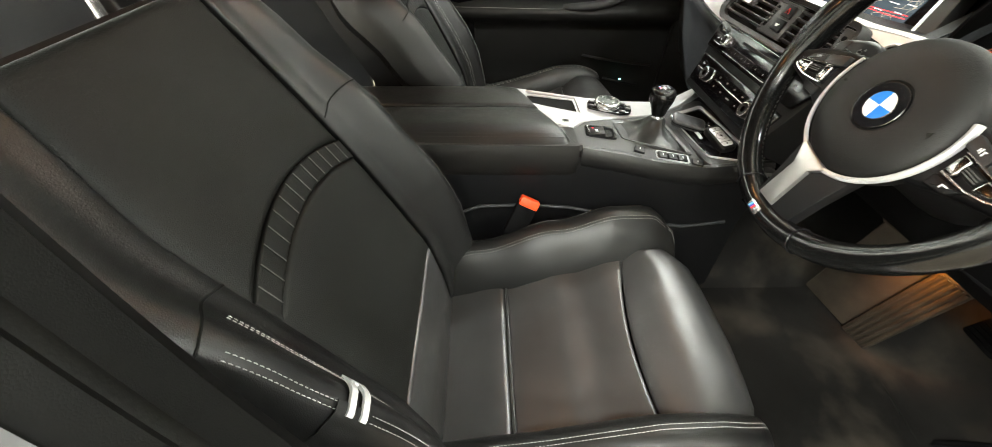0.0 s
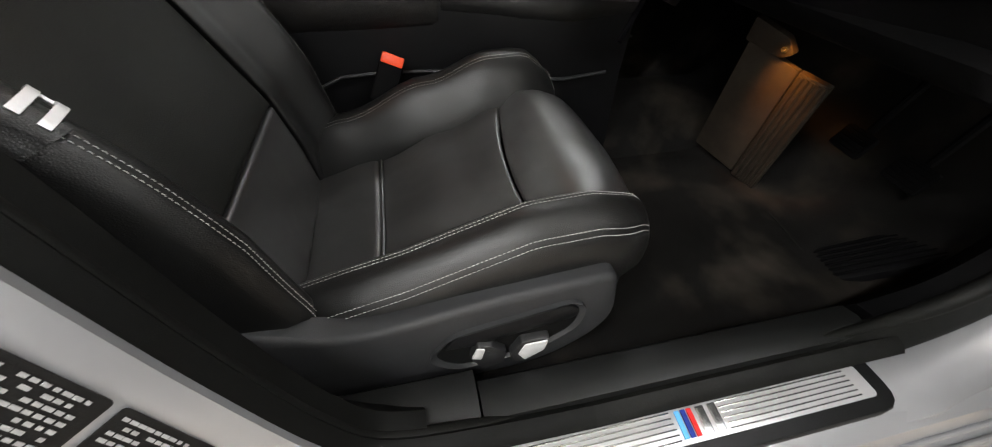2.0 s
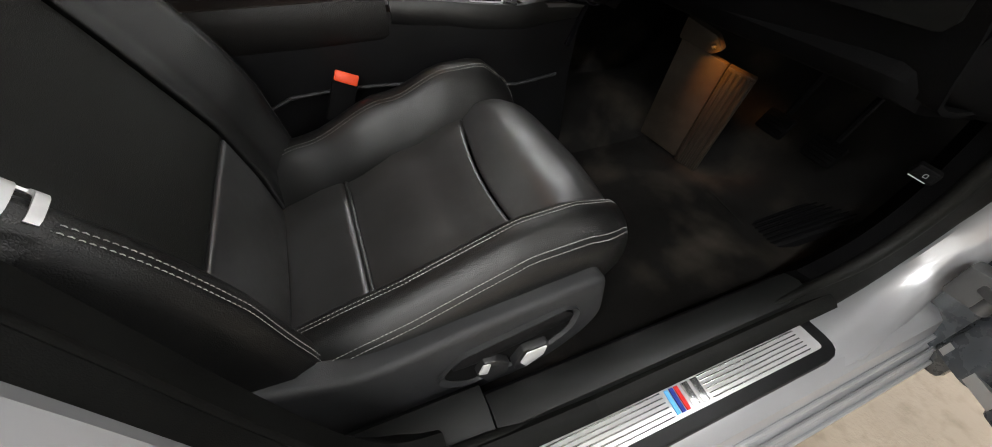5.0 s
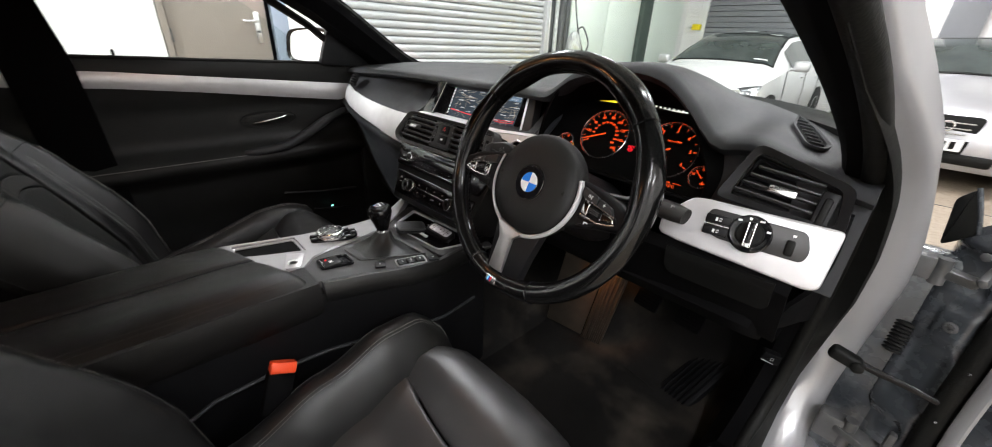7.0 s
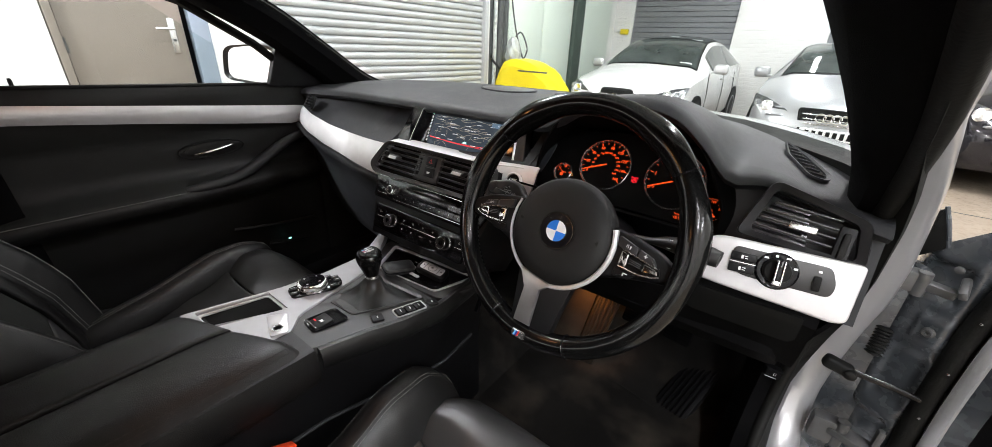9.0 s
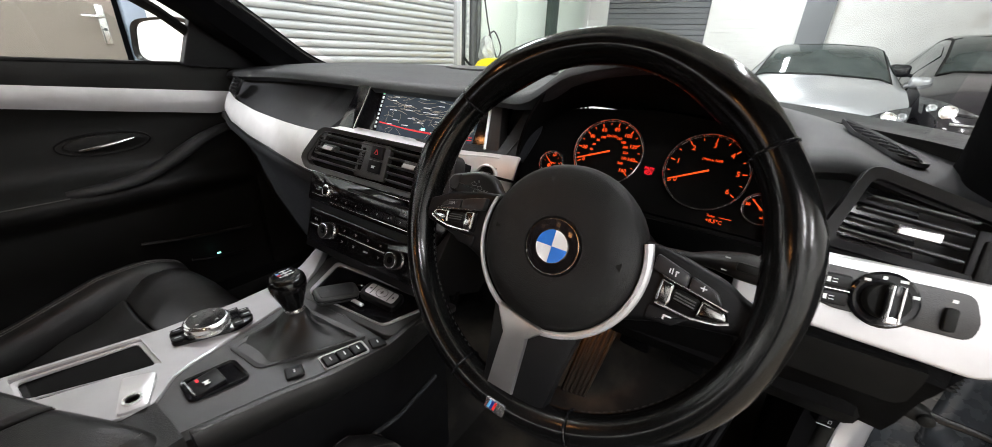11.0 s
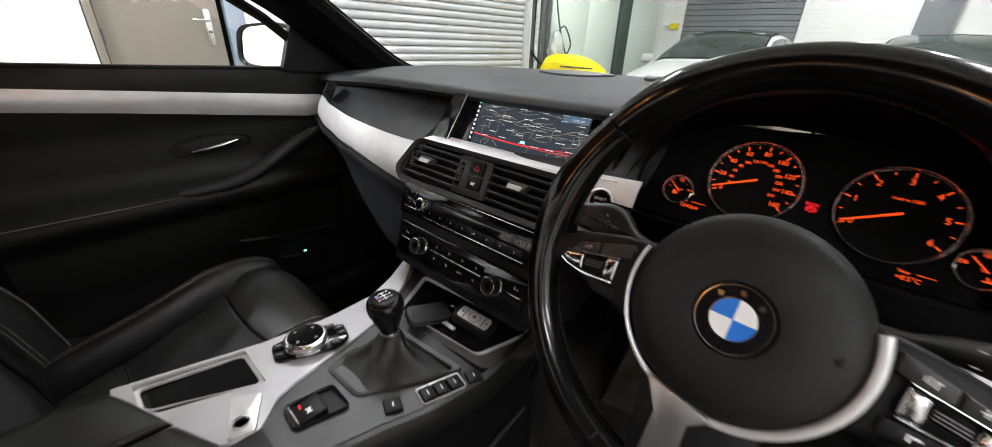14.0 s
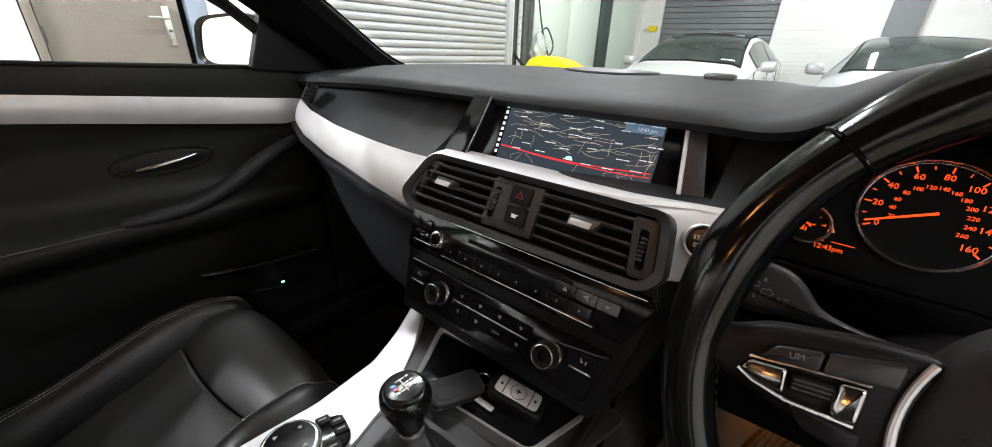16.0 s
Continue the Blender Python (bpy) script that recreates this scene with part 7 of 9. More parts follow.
                h = 1.0
            else:
                zr = line(y, (-0.09, 0.516), (-0.034, 0.530), (0.023, 0.546), (0.096, 0.564), (0.171, 0.590), (0.248, 0.616), (0.328, 0.620), (0.392, 0.606), (0.42, 0.58))
                h = 1.0
            nose = max(0.0, v - 0.85) / 0.15
            pinch = 1 - 0.35 * nose * nose
            x = 0.16 + (q.x - 0.16) * (1 - 0.28 * nose * nose)
            return at(sgn * x, y, zr + q.y * h * pinch)
        return f
    part("inner_cushion_bolster", pillow(bolster(-1, 1.0, 1.12, 0.425), 16, 18, 0.008, 0.04, 0.03, -side), LEATHER, seat)
    part("outer_cushion_bolster", pillow(bolster(1, 1.0, 1.0, 0.412), 16, 18, 0.007, 0.04, 0.03, side), LEATHER, seat)
    for sgn, us in ((1, (0.36, 0.395, 0.62, 0.655)), (-1, (0.42, 0.45, 0.69))):
        f = bolster(sgn, 1.0, 1.0 if sgn > 0 else 1.12, 0.412 if sgn > 0 else 0.425)
        for u in us:
            e = 0.02
            path = []
            for j in range(33):
                v = 0.05 + 0.93 * j / 32
                p = f(u, v)
                n = (f(u + e, v) - f(u - e, v)).cross(f(u, min(1, v + e)) - f(u, v - e)).normalized()
                n *= 1 if n.z > 0 or (abs(n.z) < 0.3 and n.x * sgn * side > 0) else -1
                path.append(p + n * 0.0008)
            part("stitching", stitches(path), STITCH if sgn > 0 else MID_STITCH, seat, smooth=False)

    # backrest
    def off(dx, s):
        b = ramp(s, (0, 0.035), (0.12, 0.062), (0.4, 0.072), (0.62, 0.055), (0.85, 0.022), (1, 0.008))
        a = abs(dx)
        return ramp(a, (0.14, 0.0), (0.175, 0.25 * b), (0.222, b), (0.236, b)) if a <= 0.236 else b - ramp(a, (0.236, 0.0), (0.252, 0.018), (0.262, 0.06), (0.266, 0.11))

    def back(dx, s):
        o, n = spine(s), spine_out(s)
        return at(dx * ramp(s, (0, 0.96), (0.3, 1.0), (0.75, 1.0), (1, 0.86)), o.y + n.y * off(dx, s), o.z + n.z * off(dx, s))

    def strip(x0, x1, s0, s1, arc=0.0, low_arc=None):
        low = arc if low_arc is None else low_arc

        def f(u, v):
            dx = lerp(x0, x1, u)
            bend = 1 - (dx / 0.15) ** 2
            return back(dx, lerp(s0 + low * bend, s1 + arc * bend, v))
        return f
    rings = []
    for i in range(15):
        s = i / 14
        n = spine_out(s)
        front = [back(dx, s) - Vector((0, n.y, n.z)) * 0.03 for dx in (-0.24, -0.2, -0.14, 0, 0.14, 0.2, 0.24)]
        o = spine(s)
        rear = [at(dx, o.y - n.y * 0.13, o.z - n.z * 0.13) for dx in (0.24, 0.12, 0, -0.12, -0.24)]
        rings.append(front + rear)
    part("backrest_shell", loft(rings), PLASTIC, seat)
    part("lumbar_panel", pillow(strip(-0.150, 0.150, 0.0, 0.262), 8, 6, 0.006, 0.04, 0.05, -side), LEATHER_SMOOTH, seat)
    part("centre_back_panel", pillow(strip(-0.150, 0.150, 0.266, 0.60, 0.05, 0.0), 10, 10, 0.008, 0.05, 0.04, -side), PERFORATED, seat)
    part("pleated_band", pillow(strip(-0.150, 0.150, 0.600, 0.648, 0.05), 18, 3, 0.003, 0.03, 0.12, -side), PERFORATED, seat)
    part("upper_back_panel", pillow(strip(-0.150, 0.150, 0.648, 0.99, 0.0, 0.05), 10, 10, 0.008, 0.05, 0.05, -side), PERFORATED, seat)
    for k in range(13):
        dx = -0.135 + 0.0225 * k
        bend = 0.05 * (1 - (dx / 0.15) ** 2)
        path = [back(dx, 0.603 + bend + 0.044 * j / 4) + Vector((0, 0.0012, 0.0006)) for j in range(5)]
        part("pleat_stitching", tube(path, 0.0007, 5), DARK_STITCH, seat)
    for sgn, nm in ((-1, "inner"), (1, "outer")):
        a, b = (0.153, 0.266)

        def f(u, v, sgn=sgn):
            return back(sgn * lerp(a, b, u), lerp(0.0, 0.985, v))

        part(nm + "_back_bolster", pillow(f, 16, 24, 0.005, 0.05, 0.02, -side * sgn), LEATHER, seat)
        part("shoulder_seam", tube([back(sgn * lerp(a + 0.004, b - 0.012, k / 14), 0.70 + 0.02 * math.sin(math.pi * k / 14)) for k in range(15)], 0.0013, 6), RUBBER, seat)
        for dx in ((0.187, 0.192, 0.230, 0.237) if sgn > 0 else (0.238,)):
            path = []
            for j in range(41):
                s = 0.03 + 0.66 * j / 40
                p = back(sgn * dx, s)
                n = spine_out(s)
                lean = 0.0 if dx < 0.2 else 0.6
                path.append(p + (Vector((side * sgn * lean, 0, 0)) + n).normalized() * 0.001)
            part("stitching", stitches(path, up=(0, 1, 0.4)), STITCH if sgn > 0 else DARK_STITCH, seat, smooth=False)
    # headrest on two posts
    for dx in (-0.07, 0.07):
        part("headrest_post", tube([at(dx, -0.385, 1.05), at(dx, -0.395, 1.16)], 0.006, 10), CHROME, seat)

    def pad(u, v):
        a = 2 * math.pi * u
        x, y = 0.13 * math.cos(a), 0.045 * math.sin(a)
        x = math.copysign(abs(x / 0.13) ** 0.6 * 0.13, x)
        k = math.sin(math.pi * min(max(v, 0.02), 0.98)) ** 0.35
        return at(x * (0.8 + 0.2 * k), -0.375 - 0.05 * v + y * k, 1.13 + 0.17 * v)
    part("headrest", sheet(pad, 32, 12), LEATHER, seat)
    # side panel, rails
    sx = 0.262
    m = axes(at(sx, 0, 0), (0, 1, 0), (0, 0, 1)) if side > 0 else axes(at(sx, 0, 0), (0, -1, 0), (0, 0, 1))
    k = 1 if side > 0 else -1
    out = [(-0.16, 0.60), (-0.07, 0.572), (0.005, 0.540), (0.06, 0.540), (0.165, 0.558), (0.26, 0.568), (0.346, 0.576), (0.358, 0.49), (0.335, 0.452), (0.29, 0.418), (0.24, 0.400), (0.12, 0.392), (-0.16, 0.42)]
    pts = fillet([(k * a, b) for a, b in (out if k > 0 else out[::-1])], 0.02)
    part("side_panel", plate(pts, m @ Matrix.Translation((0, 0, -0.03)), 0.035, 0.010, 3), SIDE_PLASTIC, seat, "grey moulded plastic seat side panel")
    if side > 0:
        m2 = axes(at(sx + 0.0055, 0, 0), (0, 1, 0), (0, 0, 1))
        pod = [(0.104, 0.470), (0.140, 0.517), (0.288, 0.545), (0.310, 0.530), (0.306, 0.488), (0.252, 0.450), (0.142, 0.436)]
        ring_o = fillet([(a, b) for a, b in pod], 0.02)
        c = Vector((sum(p[0] for p in pod) / 7, sum(p[1] for p in pod) / 7))
        ring_i = [c + (Vector((p[0], p[1])) - c) * 0.92 for p in ring_o]
        part("switch_surround", frame_plate(ring_o, ring_i, m2 @ Matrix.Translation((0, 0, -0.001)), 0.007, 0.004), SIDE_PLASTIC, seat, "raised rim round the seat switches")
        # recess floor blackened for the shade inside it
        part("switch_recess", plate(ring_i, m2 @ Matrix.Translation((0, 0, -0.004)), 0.0048), RECESS_SHADE, seat)
        part("recess_roof", plate(fillet([(0.128, 0.488), (0.146, 0.512), (0.284, 0.538), (0.300, 0.526), (0.299, 0.510), (0.160, 0.486)], 0.006), m2 @ Matrix.Translation((0, 0, 0.0008)), 0.004, 0.002), PLASTIC, seat, "dark sloping roof of the switch recess")
        blocks = [([(0.160, 0.468), (0.170, 0.496), (0.188, 0.490), (0.208, 0.470), (0.204, 0.446), (0.176, 0.438)], [(0.1615, 0.474), (0.168, 0.494), (0.179, 0.490), (0.174, 0.468)]),
                  ([(0.212, 0.460), (0.226, 0.487), (0.264, 0.486), (0.262, 0.458), (0.234, 0.436), (0.216, 0.442)], [(0.222, 0.462), (0.230, 0.483), (0.261, 0.483), (0.257, 0.462), (0.232, 0.446)])]
        for body_pts, cap_pts in blocks:
            sw = part("seat_switch", plate(fillet(body_pts, 0.004), m2, 0.013, 0.004), SPOKE_BLACK, seat)
            part("switch_cap", plate(fillet(cap_pts, 0.0025), m2 @ Matrix.Translation((0, 0, 0.0125)), 0.0022, 0.001), GUIDE_METAL, sw, "bright switch cap")
        # belt guide loop on the outer shoulder
        def over(dx, s, lift):
            n = spine_out(s)
            lean = ramp(abs(dx), (0.20, -0.5), (0.228, 0.0), (0.245, 0.6), (0.26, 1.0))
            return back(dx, s) + (Vector((side * lean, 0, 0)) + n).normalized() * lift
        for s in (0.529, 0.507):
            part("belt_guide_bar", sheet(lambda u, v: over(lerp(0.207, 0.239, u), s - 0.004 * u + 0.0050 * (2 * v - 1), 0.0076), 14, 2, -0.0036), GUIDE_METAL, seat, "bright metal belt guide bar")
        part("belt_guide_link", sheet(lambda u, v: over(lerp(0.204, 0.209, u), lerp(0.502, 0.534, v), 0.0068), 2, 6, -0.002), GUIDE_METAL, seat, "bright metal link of the belt guide")
        part("belt_guide_strap", sheet(lambda u, v: over(lerp(0.230, 0.265, u), lerp(0.488, 0.546, v) + 0.008 * (1 - 2 * v) * u, 0.0035), 8, 6, 0.0015), LEATHER, seat, "black leather belt guide strap")
    for dx in (-0.2, 0.2):
        part("seat_rail", box((cx + dx, dy + 0.13, FLOOR_Z + 0.02), (0.03, 0.46, 0.04), 0.005), GREY_METAL, seat)
        part("seat_foot", join(box((cx + dx, dy + 0.30, FLOOR_Z + 0.045), (0.03, 0.06, 0.09), 0.005), box((cx + dx, dy - 0.04, FLOOR_Z + 0.045), (0.03, 0.06, 0.09), 0.005)), PLASTIC, seat)
    return seat


driver_seat = car_seat(0.418, 1, 0.0, "black leather driver's sports seat with pale double stitching, beside the sill")
passenger_seat = car_seat(-0.44, -1, 0.035, "black leather passenger sports seat beside the far door")

# buckle between seat and console
buckle = thing("seat_belt_buckle", "black seat belt buckle with red release button beside the driver seat", "buckle", (0.152, 0.09, 0.45))
bmx = axes((0.152, 0.108, 0.640), (0.15, 0.97, -0.40), (-0.35, 0.36, 0.88))
# buckle and sleeve coloured for the dark gap beside the console
part("buckle_body", box((0, -0.040, -0.003), (0.046, 0.080, 0.022), 0.006, 2, bmx), SHADE_BLACK, buckle)
part("release_button", box((0.0, 0.0035, 0.002), (0.042, 0.020, 0.023), 0.003, 2, bmx), ORANGE, buckle, "red release button")
part("buckle_sleeve", join(*[lathe([(0.011, 0), (0.0135, 0.004), (0.011, 0.008)], bmx @ pose(0, -0.085 - 0.009 * i, 0, -90, 0, 0), 14) for i in range(8)]), SHADE_BLACK, buckle, "ribbed black rubber sleeve")

# ---- far front door, seen from inside ----
far_door = thing("far_front_door", "closed passenger door with black panel, silver trim strip and pull handle", "car door", (-0.82, 0.2, 0.36), kind="")


def belt_z(y):
    return line(y, (-0.9, 1.125), (0.04, 1.100), (0.26, 1.093), (0.63, 1.083), (0.86, 1.074))


def card(u, v):
    y = lerp(-0.42, 0.83, u)
    z = lerp(0.36, belt_z(y), v)
    pts = [(0.36, 0.040), (0.56, 0.030), (0.62, 0.038), (0.74, 0.040), (0.765, 0.074), (0.785, 0.082), (0.805, 0.074), (0.835, 0.020), (0.86, 0.010), (0.95, 0.004), (0.99, 0.014), (1.06, 0.020), (1.085, 0.018), (1.10, 0.004), (1.13, -0.01)]
    bulge = line(z, *pts)
    taper = line(y, (0.5, 1.0), (0.78, 0.55))
    return Vector((-0.800 + bulge * taper + 0.02 * max(0, y - 0.55), y, z))


part("door_card", sheet(card, 40, 44, 0.02), DOOR_BLACK, far_door, "black door panel", angle=60)


def strip_f(u, v):
    y = lerp(-0.40, 0.715, u)
    z0 = line(y, (-0.4, 1.052), (0.03, 1.026), (0.25, 1.004), (0.70, 0.953), (0.72, 0.955))
    z1 = line(y, (-0.4, 1.085), (0.03, 1.066), (0.25, 1.049), (0.70, 1.013), (0.72, 1.008))
    if u > 0.97:
        z0 = lerp(z0, (z0 + z1) / 2 + 0.012, (u - 0.97) / 0.03)
    z = lerp(z0, z1, v)
    return card((y + 0.42) / 1.25, (z - 0.36) / (belt_z(y) - 0.36)) + Vector((0.006 + 0.004 * math.sin(math.pi * v), 0, 0))


part("silver_trim", sheet(strip_f, 40, 8, -0.006), ALU, far_door, "satin silver door trim strip", angle=60)
part("window_seal", tube([Vector((-0.798, y, belt_z(y) + 0.003)) for y in [lerp(-0.42, 0.84, k / 12) for k in range(13)]], 0.006, 8), RUBBER, far_door)
hb = axes((-0.792, 0.405, 0.905), (0, 1, 0.02), (0, 0, 1))
part("handle_recess", plate([(0.085 * math.cos(a) * (1.0 if math.cos(a) > 0 else 0.9), 0.020 * math.sin(a)) for a in [2 * math.pi * k / 32 for k in range(32)]], hb, 0.003, 0.001), DOOR_BLACK, far_door, "dark handle recess")
part("recess_rim", tube([hb @ Vector((0.090 * math.cos(a), 0.027 * math.sin(a), 0.003)) for a in [2 * math.pi * k / 36 for k in range(36)]], 0.0018, 6, True, up=(1, 0, 0)), PLASTIC, far_door)
part("door_handle", tube([hb @ Vector((x, y, z)) for x, y, z in ((-0.052, -0.010, 0.006), (-0.02, -0.006, 0.012), (0.02, 0.000, 0.012), (0.055, 0.006, 0.006))], [0.0035, 0.006, 0.006, 0.0035], 10, flat=0.8), CHROME, far_door, "chrome door handle")
pull = smooth_path([(-0.782, 0.70, 0.918), (-0.758, 0.655, 0.915), (-0.742, 0.585, 0.892), (-0.733, 0.50, 0.848), (-0.728, 0.42, 0.818), (-0.732, 0.34, 0.809), (-0.742, 0.30, 0.806)], 25)
part("pull_handle", tube(pull, [0.012 + 0.008 * math.sin(math.pi * k / 24) for k in range(25)], 12, flat=0.8), SIDE_PLASTIC, far_door, "grey pull handle")
part("armrest_seam", tube([card((y + 0.42) / 1.25, (0.803 - 0.36) / (belt_z(y) - 0.36)) + Vector((0.001, 0, 0)) for y in [lerp(-0.40, 0.30, k / 12) for k in range(13)]], 0.0012, 6), DARK_STITCH, far_door)
pk = smooth_path([(-0.760, 0.40, 0.636), (-0.752, 0.46, 0.628), (-0.753, 0.54, 0.616), (-0.765, 0.68, 0.598)], 21)
part("pocket_edge", tube(pk, 0.006, 8, flat=0.8), SIDE_PLASTIC, far_door)
part("pocket_lip", tube(smooth_path([(-0.765, 0.50, 0.545), (-0.752, 0.56, 0.536), (-0.757, 0.64, 0.522)], 11), 0.007, 8, flat=0.7), PLASTIC, far_door)
part("door_lamp", box((-0.748, 0.565, 0.548), (0.006, 0.010, 0.005), 0.002, 2), GLOW_TEAL, far_door, "small lit teal lamp")
part("lock_pin", lathe([(0.004, 0), (0.004, 0.02), (0.003, 0.024), (0, 0.0245)], pose(-0.803, 0.05, belt_z(0.05)), 12), PLASTIC, far_door)
win = thing("door_window", "clear closed side window of the far door", "car window", (-0.80, 0.2, 1.08), kind="structure")
gp = part("pane", sheet(lambda u, v: Vector((lerp(-0.812, -0.655, v), lerp(lerp(-0.40, -0.36, v), lerp(0.66, 0.20, v), u), lerp(1.075, 1.37, v))), 8, 8, 0.004), WINDOW, win)
gp.visible_shadow = False
part("window_frame", tube([(-0.80, 0.72, 1.10), (-0.765, 0.575, 1.21), (-0.715, 0.39, 1.31), (-0.665, 0.18, 1.372), (-0.645, -0.1, 1.39), (-0.65, -0.40, 1.385)], 0.013, 8), RUBBER, win)
part("rear_post", loft([[Vector((x, y + line(z, (0.40, 0.0), (1.09, -0.035), (1.25, -0.062), (1.39, -0.09)), z)) for x, y in ((-0.81 + k, 0.0), (-0.75 + k, 0.0), (-0.74 + k, -0.05), (-0.76 + k, -0.13), (-0.82 + k, -0.13))] for z, k in ((0.40, 0.0), (1.09, 0.0), (1.25, 0.08), (1.39, 0.15))]), HEADLINER, win, "dark middle pillar")

# outside mirror
mir = thing("door_mirror", "black-framed door mirror with silver glass outside the far window", "mirror", (-1.0, 0.70, 1.08))
MM = axes((-0.985, 0.66, 1.138), (0.96, 0.27, 0.0), (0.02, -0.05, 1)) @ Matrix.Diagonal((1.55, 0.98, 1, 1))
mo = fillet([(-0.108, -0.062), (0.092, -0.078), (0.104, 0.05), (0.04, 0.072), (-0.085, 0.058)], [0.035, 0.03, 0.03, 0.03, 0.035])
mi = fillet([(-0.098, -0.055), (0.070, -0.070), (0.078, 0.044), (0.030, 0.064), (-0.076, 0.051)], [0.032, 0.02, 0.02, 0.026, 0.032])
part("mirror_shell", join(frame_plate([p for p in mo], [p for p in mi], MM, 0.012, 0.006), plate(mo, MM @ Matrix.Translation((0, 0, -0.06)), 0.062, 0.0)), GLOSS, mir)
part("mirror_glass", plate(mi, MM @ Matrix.Translation((0, 0, 0.0025)), 0.0012), MIRROR, mir, "mirror glass")
part("mirror_arm", tube([MM @ Vector((0.08, -0.06, -0.03)), Vector((-0.86, 0.75, 1.085)), Vector((-0.80, 0.78, 1.08))], [0.022, 0.018, 0.018], 10, flat=0.6), GLOSS, mir)

# ---- rear of the cabin ----
bench = thing("rear_seat", "black leather rear bench behind the front seats", "seat", (0, -0.95, 0.33))
part("bench_cushion", pillow(lambda u, v: Vector((lerp(-0.66, 0.66, u), lerp(-1.12, -0.70, v), 0.56 + 0.03 * v)), 12, 8, 0.03, 0.05, 0.12, 1, 0.15), LEATHER, bench)
part("bench_back", pillow(lambda u, v: Vector((lerp(-0.66, 0.66, u), lerp(-1.10, -1.30, v), lerp(0.52, 1.10, v))), 12, 8, 0.03, 0.05, 0.08, 1, 0.1), LEATHER, bench)
part("parcel_shelf", box((0, -1.55, 1.08), (1.3, 0.5, 0.03), 0.01), HEADLINER, bench)
solid("far_rear_door", sheet(lambda u, v: Vector((-0.79 + 0.03 * math.sin(math.pi * v), lerp(-0.424, -1.35, u), lerp(0.36, 1.11, v))), 10, 12, 0.03), SOFT, "black far rear door panel", "car door")

# ---- opened driver's door, hinged at the pillar ----
near_door = thing("driver_door", "opened silver driver's door with grey inner shell, black seal and hinges", "car door", (1.02, 1.2, 0.35))
TH = radians(62)
HINGE = Vector((0.905, 0.955, 0))
ALONG, OUT = Vector((math.sin(TH), -math.cos(TH), 0)), Vector((math.cos(TH), math.sin(TH), 0))


def dp(a, b, z):
    """A point of the open door: a from the hinge along it, b towards its outer skin."""
    return HINGE + ALONG * a + OUT * b + Vector((0, 0, z))


def door_top(a):
    return line(a, (-0.045, 0.895), (-0.02, 0.930), (0.0, 0.948), (0.041, 0.987), (0.12, 1.030), (0.30, 1.055), (1.08, 1.09))


def ledge(t, edge, soft):
    """0 below the edge, 1 above it, eased over soft."""
    k = min(1.0, max(0.0, (t - edge) / soft + 0.5))
    return k * k * (3 - 2 * k)


def inner_shell(u, v):
    """The pressed steel end of the door: a rolled front edge, a boss for the bolt, a pocket for the hinge and a channel for the seal."""
    a = lerp(-0.045, 0.30, u ** 1.4)
    z = lerp(0.34, door_top(a), v)
    step = glide(a, (-0.045, 0.085), (-0.036, 0.046), (-0.022, 0.018), (-0.006, 0.004), (0.012, 0.0), (0.055, 0.0), (0.064, 0.004), (0.072, 0.012), (0.098, 0.012), (0.104, 0.002), (0.115, -0.004), (0.30, 0.0))
    pocket = ledge(z, 0.845, 0.02) * (1 - ledge(z, 0.915, 0.02)) * (1 - ledge(a, 0.050, 0.018))
    boss = ledge(z, 0.755, 0.016) * (1 - ledge(z, 0.815, 0.016)) * ledge(a, 0.018, 0.016) * (1 - ledge(a, 0.064, 0.012))
    dip = ledge(z, 0.60, 0.03) * (1 - ledge(z, 0.73, 0.03)) * ledge(a, 0.002, 0.02) * (1 - ledge(a, 0.060, 0.02))
    low = ledge(z, 0.44, 0.03) * (1 - ledge(z, 0.56, 0.03)) * (1 - ledge(a, 0.055, 0.02))
    roll_over = 0.03 * max(0.0, v - 0.93) / 0.07
    return dp(a, step + 0.016 * pocket - 0.008 * boss + 0.008 * dip + 0.012 * low + roll_over * roll_over * 20 * 0.03, z)


part("inner_shell", sheet(inner_shell, 70, 110, 0.005), GREY_METAL, near_door, "blue-grey painted inner door shell", angle=70)
hz_up = part("hinge", join(box((0.868, 0.912, 0.884), (0.040, 0.030, 0.040), 0.005, 2), box((0, 0, 0), (0.062, 0.016, 0.026), 0.005, 2, axes((0.905, 0.905, 0.882), (0.90, -0.30, -0.03), (0, 0, 1))), tube([(0.890, 0.902, 0.862), (0.890, 0.902, 0.906)], 0.010, 14)), HINGE_PAINT, near_door, "grey painted upper hinge")
part("hinge_arm", box((0, 0, 0), (0.012, 0.014, 0.070), 0.004, 2, axes((0.937, 0.893, 0.898), (0.95, -0.25, 0.35), (-0.3, 0, 1))), HINGE_PAINT, hz_up)
for p in ((0.926, 0.912, 0.921),):
    part("bolt", lathe([(0.0065, 0), (0.0065, 0.003), (0.004, 0.0045), (0, 0.0045)], axes(p, ALONG, (0, 0, 1)), 14), HINGE_PAINT, hz_up, "grey hinge bolt")
part("hinge", join(box((0.868, 0.910, 0.505), (0.050, 0.034, 0.060), 0.006, 2), box((0, 0, 0), (0.075, 0.018, 0.040), 0.005, 2, axes((0.910, 0.900, 0.512), (0.90, -0.30, -0.05), (0, 0, 1))), tube([(0.892, 0.900, 0.478), (0.892, 0.900, 0.545)], 0.011, 14), box((0.945, 0.895, 0.52), (0.012, 0.016, 0.09), 0.004, 2)), HINGE_PAINT, near_door, "grey painted lower hinge")
part("hinge_face", box((0.872, 0.992, 0.585), (0.135, 0.05, 0.61), 0.012), GREY_METAL, near_door, "painted face behind the hinges")
